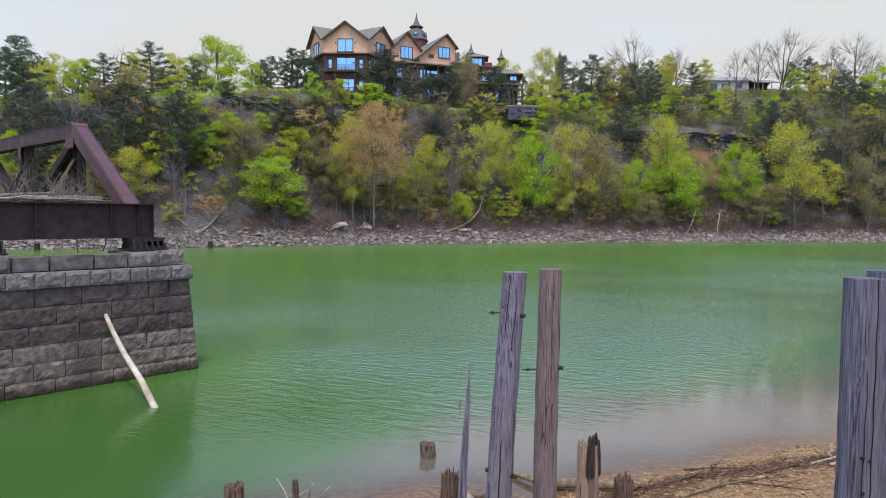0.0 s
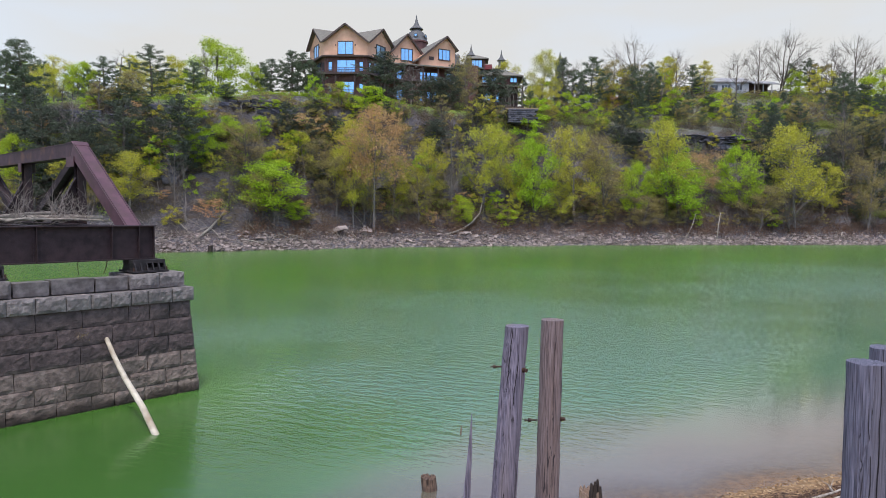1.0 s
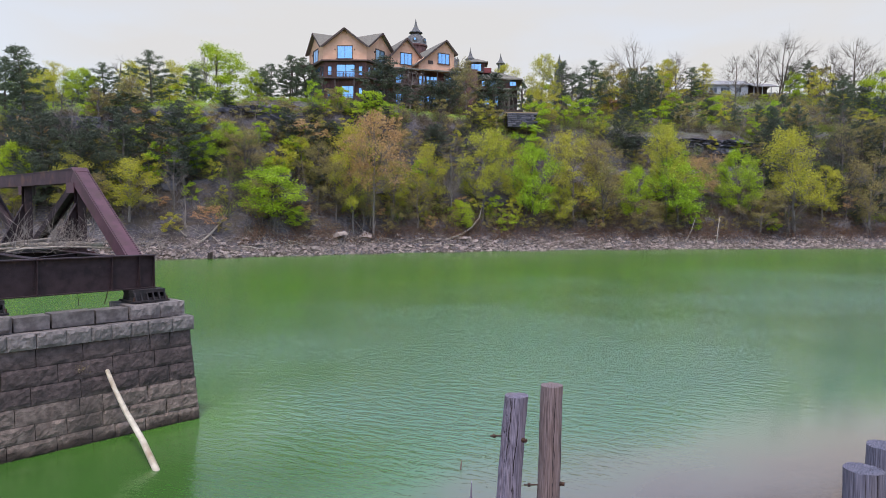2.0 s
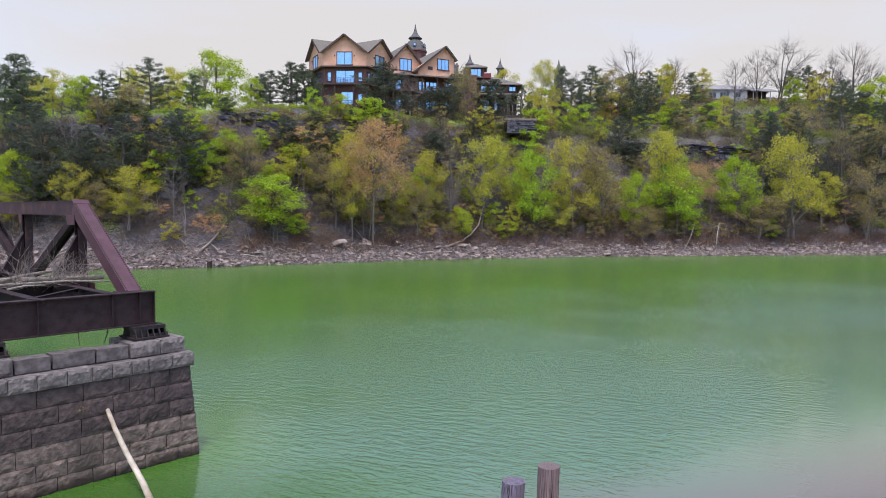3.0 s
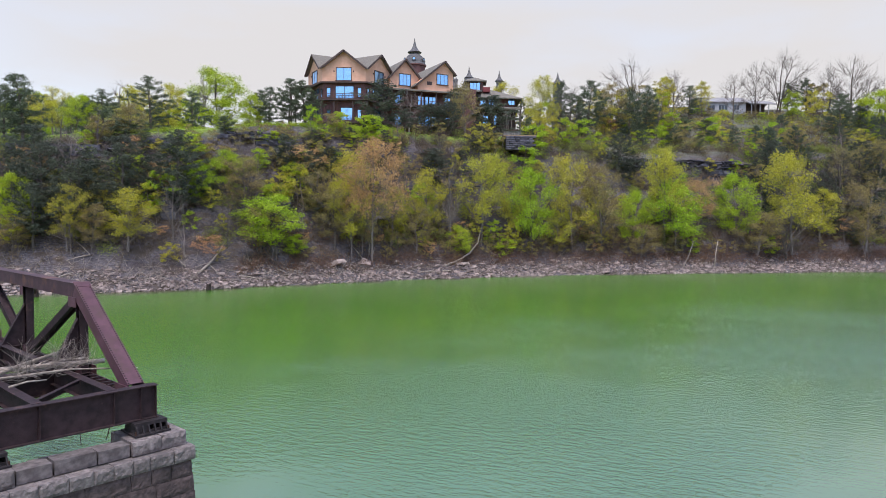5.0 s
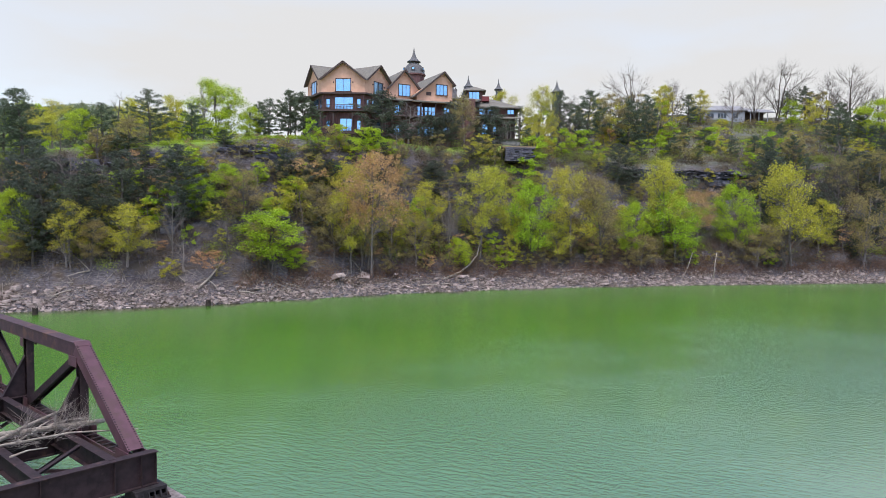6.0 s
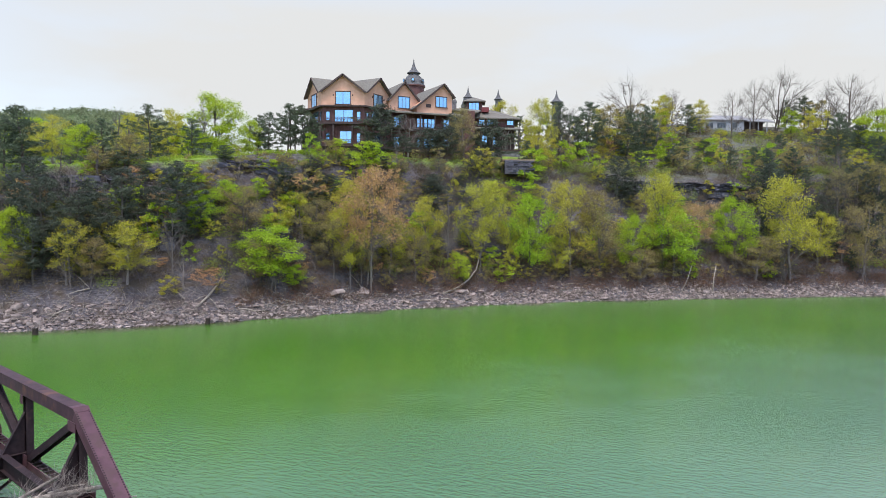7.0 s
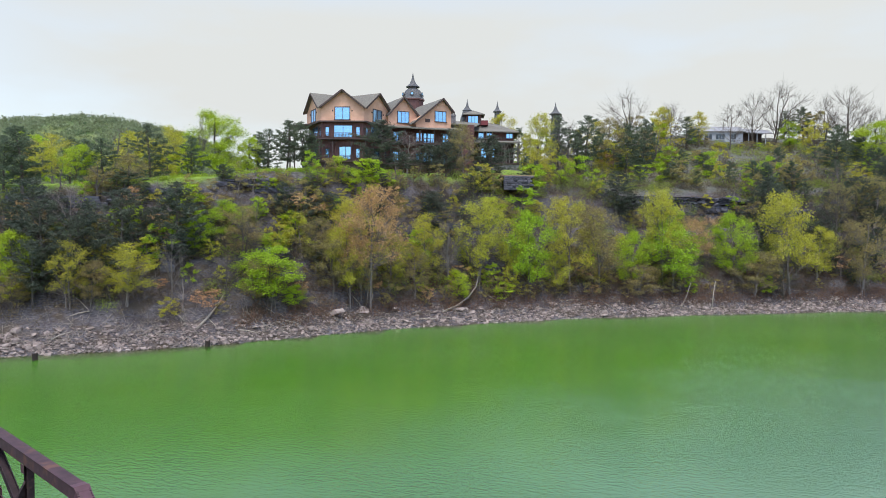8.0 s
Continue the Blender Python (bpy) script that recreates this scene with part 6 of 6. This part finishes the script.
    for mm, hl, hr, pk, el, er in ((m, 3.4, 3.3, 42.8, 39.1, 39.2), (m2, 6.6, 2.2, 42.9, 37.5, 40.6)):
        for half, e_, s in ((hl, el, -1), (hr, er, 1)):
            k2, e = (pk - e_) / half, half + 0.45
            p = bmesh.new()
            bar(p, mm @ Vector((0, -0.74, pk - 0.16)), mm @ Vector((s * e, -0.74, pk - k2 * e - 0.16)), 0.08, 0.34)
            part("bargeboard", p, DARKTIMBER, t)
    m3 = tilted((-8.0, 146.0, 0), 20)
    part("wing_lower", boxes((-7, 8.2, 1.2, 14, 26.5, 36.5)), REDWOOD, t).matrix_basis = m3
    part("skirt_roof", solid(bmesh.new(), [m3 @ Vector(p) for p in ((-7, 1.5, 37.0), (-7, -1.9, 36.15), (9.4, -1.9, 36.15), (9.4, 1.5, 37.0))], 0.25), SHINGLE, t)
    part("balcony_deck", boxes((-7, 9.0, -1.7, 1.3, 32.7, 33.0)), DARKTIMBER, t).matrix_basis = m3
    part("terrace_deck", boxes((-7, 9.0, -1.7, 1.3, 28.3, 28.6)), DARKTIMBER, t).matrix_basis = m3
    a, b = m3 @ Vector((-7, -1.65, 0)), m3 @ Vector((9, -1.65, 0))
    railing(t, (a.x, a.y), (b.x, b.y), 33.0)
    for x in (-6.5, -3.4, -0.2, 3.0, 6.2, 8.8):
        part("porch_post", boxes((x - 0.12, x + 0.12, -1.6, -1.36, 28.3, 36.2)), DARKTIMBER, t).matrix_basis = m3
    for x, w in ((-4.6, 1.4), (0.4, 1.2), (2.6, 2.4), (6.4, 1.2)):
        window(t, m3 @ Matrix.Translation((x, 1.18, 33.4)), w, 2.0, 3 if w > 2 else 2)
        window(t, m3 @ Matrix.Translation((x, 1.18, 29.2)), w, 2.0, 2)
    # turret with round dormers and a bell-shaped cap
    c = (-10.3, 161.0)
    part("turret_drum", lathe(bmesh.new(), c, [(2.45, 27), (2.45, 44.6), (2.75, 44.7), (2.75, 45.0)]), REDWOOD, t)
    part("turret_roof", lathe(bmesh.new(), c, [(2.72, 45.0), (2.55, 45.3), (2.2, 46.2), (1.75, 47.1), (1.05, 47.6), (1.0, 48.0)]), SLATE, t)
    for a in (-150, -90, -30, 30, 150):
        d = Vector((math.cos(radians(a)), math.sin(radians(a)), 0))
        p = Vector((*c, 46.05))
        ring = tube([p + d * 1.5, p + d * 2.6], [0.46, 0.46], 12)
        dm = part("dormer", ring, SLATE, t)
        part("pane", tube([p + d * 2.59, p + d * 2.63], [0.26, 0.26], 12), GLASS, dm)
    spire(t, c, 51.4, 48.0, 1.6)
    part("chimney", boxes((-1.4, -0.2, 154.5, 155.6, 33, 40.6), (-1.5, -0.1, 154.4, 155.7, 40.25, 40.45), (-1.2, -0.9, 154.7, 155.3, 40.6, 40.95), (-0.7, -0.4, 154.7, 155.3, 40.6, 40.95)), FIELDSTONE, t, "grey stone chimney")
    part("link_roof", solid(bmesh.new(), [(-4, 152, 38.6), (4.5, 156, 38.3), (6, 170, 41.0), (-4, 168, 41.4)], 0.3), SHINGLE, t)
    part("link_wall", boxes((-3, 4, 155, 168, 27, 38.4)), REDWOOD, t)
    return t


def guest_wing():
    t = thing("guest_house", Matrix(), "dark timber guest house with turret, porch and hipped grey roof", "house")
    part("lower_wall", boxes((2.5, 13.8, 165.5, 176, 28.5, 36.0)), DARKTIMBER, t)
    part("upper_wall", boxes((3.2, 13.7, 165, 176, 36.0, 38.5)), REDWOOD, t)
    bm = bmesh.new()
    e = [(1.6, 163.6, 38.3), (15.0, 163.6, 38.0), (15.0, 177.5, 38.2), (1.6, 177.5, 38.4)]
    r = [(5.5, 169.5, 41.4), (10.0, 169.8, 40.6)]
    for q in ((e[0], e[1], r[1], r[0]), (e[1], e[2], r[1]), (e[2], e[3], r[0], r[1]), (e[3], e[0], r[0])):
        solid(bm, q, 0.25)
    part("roof", bm, SHINGLE, t)
    for x, w in ((5.9, 1.2), (7.9, 1.2), (12.7, 1.5)):
        window(t, Matrix.Translation((x, 164.98, 36.6)), w, 1.5, 2, PALEPLASTER if x < 9 else None)
    window(t, Matrix.Translation((6.6, 165.4, 32.0)), 1.2, 2.2, 2)
    window(t, Matrix.Translation((8.6, 165.4, 32.0)), 1.2, 2.2, 2)
    part("porch_roof", solid(bmesh.new(), [(2.4, 165.4, 36.3), (2.4, 161.8, 35.5), (15, 161.8, 35.3), (15, 165.4, 36.1)], 0.3), SHINGLE, t)
    part("porch_deck", boxes((2.4, 15, 161.9, 165.4, 30.1, 30.45)), DARKTIMBER, t)
    part("porch_base", boxes((2.6, 14.8, 162.1, 165.4, 27.5, 30.1)), FIELDSTONE, t)
    rng_ = random.Random(8)
    for x in (2.8, 5.6, 8.4, 11.4, 14.6):
        post = part("porch_post", tube([(x, 162.2, 30.4), (x + rng_.uniform(-0.1, 0.1), 162.2, 33), (x, 162.2, 35.3)], [0.2, 0.16, 0.17], 8), BARK, t)
        for s in (-1, 1):
            part("rustic_brace", tube([(x, 162.2, 33.4), (x + s * 0.6, 162.2, 34.4), (x + s * 1.2, 162.2, 35.2)], [0.09, 0.08, 0.06], 6), PALEBARK, post)
    for x in (10.2, 10.9, 11.8, 12.6, 13.4):
        part("rustic_brace", tube([(x, 162.0, 30.4), (x + rng_.uniform(-0.6, 0.6), 162.0, 32.4), (x + rng_.uniform(-1, 1), 162.0, 35.0)], [0.1, 0.08, 0.05], 6), PALEBARK, t)
    # turret room
    part("turret_room", boxes((2.2, 6.0, 167, 171, 38.5, 42.4)), REDWOOD, t)
    window(t, Matrix.Translation((4.0, 166.98, 40.2)), 2.4, 2.0, 3)
    bm = bmesh.new()
    e = [(1.4, 166.1, 42.6), (6.8, 166.1, 42.6), (6.8, 171.8, 42.6), (1.4, 171.8, 42.6)]
    for q in ((e[0], e[1]), (e[1], e[2]), (e[2], e[3]), (e[3], e[0])):
        solid(bm, (*q, (4.0, 169, 43.9)), 0.2)
    part("turret_roof", bm, SHINGLE, t)
    part("balcony", boxes((5.9, 7.6, 165.8, 168, 39.9, 40.1), (5.9, 7.6, 165.8, 165.9, 40.1, 41.0), (7.5, 7.6, 165.8, 168, 40.1, 41.0)), REDRAIL, t, "red painted balcony")
    c = (2.6, 170.5)
    part("turret_drum", lathe(bmesh.new(), c, [(1.75, 38), (1.75, 41.5), (1.6, 42.4), (1.25, 43.3), (1.05, 44.1)]), SLATE, t)
    spire(t, c, 47.0, 44.1, 1.2)
    return t


def tower(c, tip, base, r, body, foot):
    t = thing("spired_tower", Matrix(), "round tower with a dark bell-shaped spire", "tower", "spired towers")
    part("drum", lathe(bmesh.new(), c, [(body, foot), (body, base - 2.6), (body * 0.95, base - 1.6), (body * 0.8, base - 0.8), (r * 0.75, base)]), FIELDSTONE, t)
    spire(t, c, tip, base, r)
    return t


def low_house():
    t = thing("bungalow", Matrix.Translation((0, -2, -0.1)), "long low pale bungalow with a shallow grey roof", "house")
    part("wall", boxes((68.4, 79.9, 195, 203, 38.2, 42.4)), PALEPLASTER, t)
    part("recessed_wall", boxes((79.9, 86.0, 197.2, 203, 38.2, 42.2)), DARKTIMBER, t)
    bm = bmesh.new()
    solid(bm, [(66.8, 194.5, 42.5), (80.6, 194.5, 42.4), (80.6, 199, 44.2), (66.8, 199, 44.3)], 0.22)
    solid(bm, [(66.8, 199, 44.3), (80.6, 199, 44.2), (80.6, 204.2, 42.4), (66.8, 204.2, 42.5)], 0.22)
    solid(bm, [(80.6, 194.5, 42.1), (88.2, 194.5, 41.9), (88.2, 199, 43.3), (80.6, 199, 43.7)], 0.22)
    solid(bm, [(80.6, 199, 43.7), (88.2, 199, 43.3), (88.2, 204.2, 41.9), (80.6, 204.2, 42.1)], 0.22)
    part("roof", bm, PALEROOF, t)
    for x, w, n in ((70.3, 2.0, 2), (73.6, 2.4, 3), (77.3, 1.4, 2)):
        window(t, Matrix.Translation((x, 194.98, 40.2)), w, 1.4, n, PALEPLASTER, glass=DIMGLASS)
    for x in (81.5, 83.8, 86.2):
        part("porch_post", boxes((x - 0.1, x + 0.1, 194.9, 195.1, 37.8, 42.0)), PALEPLASTER, t)
    return t


mansion()
guest_wing()
tower((10.9, 185), 49.1, 46.2, 1.2, 0.9, 30)
tower((26.8, 187), 49.2, 45.9, 1.7, 1.3, 33)
low_house()


def retaining_wall():
    """Dry-stone wall holding up the terrace at the bluff's edge."""
    t = thing("retaining_wall", Matrix(), "grey dry-stone retaining wall below the terrace", "wall")
    g = random.Random(71)
    z = 22.6
    while z < 24.9:
        h = g.uniform(0.3, 0.45)
        x = 9.2
        while x < 14.2:
            w = g.uniform(0.5, 1.2)
            bm = bmesh.new()
            box(bm, 0, w - 0.03, g.uniform(-0.22, 0.16), 2.4, 0, h - 0.03, 0.05)
            part("stone", bm, BLUFF, t).location = (x, 131.0 + 0.25 * (x - 8) * 0.4, z)
            x += w
        z += h
    part("terrace", boxes((8.6, 15, 131.6, 139, 25.2, 25.45)), SAND, t)
    return t


retaining_wall()

# ------------------------------------------------------------ stumps and driftwood on the near beach
STUMP = "dark rotten broken-off piling stump at the water's edge"
post_between("piling_stump", -0.31, 12.38, -0.33, 12.38, 0.25, 0.15, 0.14, DARKWOOD, "short dark piling stump standing in shallow water", ragged=0.05, rings=8)
post_between("piling_stump", 1.95, 9.02, 1.97, 9.03, 1.44, 0.155, 0.14, TANWOOD, "broken tan piling with a charred splintered top", ragged=0.12, rings=8)
post_between("piling_stump", 2.45, 9.10, 2.47, 9.10, 0.94, 0.135, 0.125, DARKWOOD, STUMP, ragged=0.12, rings=8)
post_between("piling_stump", 0.14, 8.55, 0.13, 8.55, 1.20, 0.14, 0.11, DARKWOOD, STUMP, ragged=0.25, rings=8)
post_between("piling_stump", -3.08, 9.85, -3.08, 9.85, 0.44, 0.15, 0.14, DARKWOOD, STUMP, ragged=0.08, rings=8)
post_between("piling_stump", -2.21, 10.0, -2.20, 10.0, 0.46, 0.06, 0.045, DARKWOOD, "thin rotten stake at the water's edge", ragged=0.08, rings=6)
srng = random.Random(81)


def splinters(x, y, z, r, n, seed, label, material=DARKWOOD, around=(0, 6.28), tall=1.0):
    """Upright split slivers left on a broken stump's head."""
    g = random.Random(seed)
    t = thing("stump_splinters", Matrix.Translation((x, y, z)), label, "wood splinters")
    for i in range(n):
        a = g.uniform(*around)
        q = r * g.uniform(0.55, 0.95)
        w = g.uniform(0.012, 0.03)
        h = g.uniform(0.08, 0.26) * tall
        base = Vector((q * math.cos(a), q * math.sin(a), -0.3))
        part("splinter", tube([base, base + Vector((g.uniform(-0.01, 0.01), 0, 0.3)), base + Vector((g.uniform(-0.02, 0.02), g.uniform(-0.02, 0.02), 0.3 + h))], [w * 1.5, w * 1.4, 0.003 if material is DARKWOOD else w * 0.5], 5), material, t)
    return t


splinters(1.97, 9.03, 1.30, 0.158, 18, 1, "charred upright splinters on a broken piling", CHARRED, (-1.7, 0.9), 1.05)
splinters(2.47, 9.10, 0.86, 0.12, 9, 2, "rotten upright splinters on a broken piling", tall=0.55)
splinters(0.13, 8.55, 1.02, 0.11, 7, 3, "rotten upright splinters on a broken piling")


def sliver():
    """A tall thin leaning remnant of a split post."""
    z = ground_at(0.27, 7.9) - 0.2
    t = thing("leaning_sliver", Matrix(), "tall thin grey sliver of a split piling", "wooden post", "old pilings")
    bm = bmesh.new()
    rows = [(0.262, z, 0.055), (0.29, 1.2, 0.05), (0.315, 1.8, 0.04), (0.345, 2.3, 0.024), (0.362, 2.75, 0.004)]
    ring = []
    for x, h, w in rows:
        ring.append([bm.verts.new((x + dx * w, 7.9 + dy * 0.02, h)) for dx, dy in ((-1, -1), (0.2, -1.4), (1, -1), (1, 1), (-1, 1))])
    for p, q in zip(ring[:-1], ring[1:]):
        for k in range(5):
            bm.faces.new((p[k], p[(k + 1) % 5], q[(k + 1) % 5], q[k]))
    bm.faces.new(ring[0][::-1]), bm.faces.new(ring[-1])
    part("sliver", bm, POSTWOOD, t)
    return t


sliver()
gz = lambda x, y, up=0.05: (x, y, max(0.0, ground_at(x, y)) + up)
fallen_log("beach_log", [gz(0.95, 11.75, 0.02), gz(1.3, 11.3, 0.08), gz(1.68, 10.85, 0.1)], 0.06, 0.04, "brown log lying at the water's edge", BROWNLOG)
fallen_log("beach_log", [gz(1.75, 11.0, 0.08), gz(2.3, 10.9, 0.1), gz(2.95, 10.75, 0.1)], 0.08, 0.06, "brown weathered log lying on the beach", BROWNLOG)
fallen_log("beach_log", [gz(0.1, 10.3, 0.1), gz(0.35, 10.0, 0.22), gz(0.42, 9.6, 0.3)], 0.10, 0.06, "pale stub of driftwood beside a stump")
for a, b, r, c in (((3.6, 10.2), (5.0, 10.95), 0.028, BROWNLOG), ((4.9, 10.9), (5.7, 11.25), 0.02, BROWNLOG), ((6.4, 11.9), (7.4, 12.5), 0.03, DRIFTWOOD), ((6.7, 11.8), (7.6, 12.3), 0.025, DRIFTWOOD), ((4.2, 11.85), (5.2, 11.75), 0.018, DARKWOOD), ((4.6, 10.9), (5.6, 10.2), 0.016, DARKWOOD), ((2.6, 10.5), (3.7, 11.0), 0.022, DARKWOOD), ((3.4, 10.9), (4.6, 11.3), 0.025, DARKWOOD), ((5.2, 11.3), (6.6, 12.1), 0.025, DARKWOOD), ((0.4, 10.5), (0.9, 10.25), 0.03, DARKWOOD), ((0.45, 10.2), (0.95, 10.0), 0.025, DARKWOOD)):
    mid = ((a[0] + b[0]) / 2 + srng.uniform(-0.06, 0.06), (a[1] + b[1]) / 2 + srng.uniform(-0.06, 0.06))
    p1, p2, p3 = Vector(gz(*a, r)), Vector(gz(*mid, r + 0.02)), Vector(gz(*b, r))
    side = [[p2, p2 + Vector((srng.uniform(-0.2, 0.3), srng.uniform(-0.2, 0.2), 0.08)), p2 + Vector((srng.uniform(-0.3, 0.5), srng.uniform(-0.3, 0.3), 0.14))] for _ in range(2)]
    fallen_log("drift_branch", [p1, p2, p3], r, r * 0.5, "thin dry branch stranded on the gravel beach", c, branches=side)
for k in range(5):
    a = Vector((-2.45 + 0.13 * k, 10.05 + srng.uniform(-0.2, 0.2), 0.1))
    b = a + Vector((srng.uniform(-0.45, 0.45), srng.uniform(-0.2, 0.2), srng.uniform(0.1, 0.35)))
    fallen_log("drift_branch", [a - Vector((0, 0, 0.25)), a.lerp(b, 0.5), b], 0.016, 0.008, "pale twig sticking out of the shallow water")
fallen_log("drift_branch", [(0.26, 15.5, -0.3), (0.27, 15.5, 0.05), (0.29, 15.5, 0.22)], 0.022, 0.012, "small dark twig sticking out of the water", DARKWOOD)


def strandline():
    """Dark plant litter washed up in a line along the beach."""
    g = random.Random(90)
    pieces = []
    for i in range(1500):
        f = g.random()
        x = 2.3 + 5.6 * f + g.gauss(0, 0.1)
        y = float(near_line(x)) - 0.62 - 0.35 * f + g.gauss(0, 0.17) - (0.5 * g.random() if g.random() < 0.25 else 0)
        a = g.gauss(0.45, 0.6)
        l_ = g.uniform(0.05, 0.22)
        p = Vector(gz(x, y, g.uniform(0.005, 0.05)))
        pieces.append(tube([p, p + Vector((l_ * math.cos(a), l_ * math.sin(a), g.uniform(-0.01, 0.03)))], [g.uniform(0.004, 0.01), 0.003], 3))
    return tagged(part("strandline_litter", join(*pieces), LITTER), "dark twigs and litter washed up along the beach", "litter", kind="stuff")


def pebbles():
    g = random.Random(91)
    pieces = []
    for i in range(6500):
        x = g.uniform(1.0, 9.5)
        y = float(near_line(x)) + g.uniform(-4.2, 0.25)
        s = g.choice((0.014, 0.02, 0.03, 0.045))
        pieces.append(slab(g, gz(x, y, 0.004) if y < near_line(x) else (x, y, ground_at(x, y)), s * g.uniform(0.8, 1.4), 0.6))
    return tagged(part("beach_pebbles", join(*pieces), PEBBLE), "brown and cream pebbles on the gravel beach", "pebbles", kind="stuff")


LITTER = mat("strandline_litter", (0.050, 0.026, 0.018), (0.15, 0.082, 0.052), 6, 0.95, 0.2, island=0.4)
PEBBLE = mat("beach_pebble", (0.21, 0.122, 0.060), (0.44, 0.305, 0.175), 3, 0.9, 0.2, island=0.45)
strandline()
pebbles()

# a dead branch leaning from the water against the pier
fallen_log("leaning_branch", [(-6.45, 14.95, -0.45), (-6.68, 15.2, -0.02), (-7.3, 15.85, 0.45), (-8.05, 16.55, 0.95), (-8.55, 17.0, 1.4), (-8.90, 17.32, 1.78)], 0.085, 0.055, "pale barkless branch leaning against the stone pier", PALEBRANCH)

# ------------------------------------------------------------ flood debris caught on the bridge
def bridge_point(x, y, z):
    return PIER @ Vector((x, y, z))


def debris():
    g = random.Random(95)
    logs = [((-5.2, 6.2, 4.80), (-3.3, 5.2, 4.85), (-0.72, 4.45, 4.86), 0.10, 0.075), ((-4.6, 3.9, 4.78), (-2.8, 5.2, 4.95), (-0.95, 6.35, 5.05), 0.07, 0.05), ((-3.9, 4.3, 4.80), (-1.9, 4.0, 4.83), (-0.2, 3.2, 4.74), 0.04, 0.02)]
    for a, m, b, r0, r1 in logs:
        fallen_log("drift_log", [bridge_point(*a), bridge_point(*m), bridge_point(*b)], r0, r1, "pale flood-washed log lying across the bridge beams")
    for k in range(4):
        a = Vector((-3.9 + 0.6 * k + g.uniform(-0.2, 0.2), 4.1 + 0.2 * k + g.gauss(0, 0.3), 4.78 + 0.03 * k))
        d = Vector((g.uniform(0.6, 1.2), g.gauss(0.1, 0.7), g.gauss(0.04, 0.06)))
        fallen_log("drift_branch", [bridge_point(*a), bridge_point(*(a + d * 0.5 + Vector((0, 0.06, 0.04)))), bridge_point(*(a + d))], 0.035, 0.014, "pale dry branch lying among flood debris on the bridge")
    pieces = []
    for k in range(120):
        tall = k < 44
        c = Vector((g.uniform(-3.4, -0.95), 0, 4.8))
        c.y = 4.5 + 0.4 * (c.x + 2.2) + g.gauss(0, 0.3)
        d = Vector((g.gauss(0, 0.5), g.gauss(0, 0.3), g.uniform(0.5, 1.1) if tall else g.uniform(-0.1, 0.3))).normalized() * (g.uniform(0.6, 1.25) if tall else g.uniform(0.3, 0.9))
        mid = c + d * 0.5 + Vector((g.gauss(0, 0.09), g.gauss(0, 0.09), g.gauss(0, 0.06)))
        pieces.append(tube([bridge_point(*c), bridge_point(*mid), bridge_point(*(c + d))], [0.010, 0.007, 0.003], 3))
        for _ in range(3):
            e = mid + d * g.uniform(0.1, 0.4) + Vector((g.gauss(0, 0.26), g.gauss(0, 0.26), g.gauss(0.10, 0.16)))
            pieces.append(tube([bridge_point(*mid), bridge_point(*e)], [0.005, 0.002], 3))
    return tagged(part("twig_tangle", join(*pieces), DEBRIS), "tangle of dry pale twigs caught on the bridge", "driftwood", kind="stuff")


debris()


def wall_weed(x, y, z, n, size, seed):
    """A small green weed rooted in a joint of the pier."""
    me = leaf_mesh("leaves", [(Vector((0, 0, 0)), 1)], n, size, 0.1, LEAF_DULL, seed)
    t = thing("wall_weed", Matrix.Translation(bridge_point(x, y, z)), "small green weed growing from the pier's joints", "weed")
    part("leaves", me, LEAF_DULL, t)


wall_weed(-3.02, -0.08, 1.98, 60, 0.026, 5)
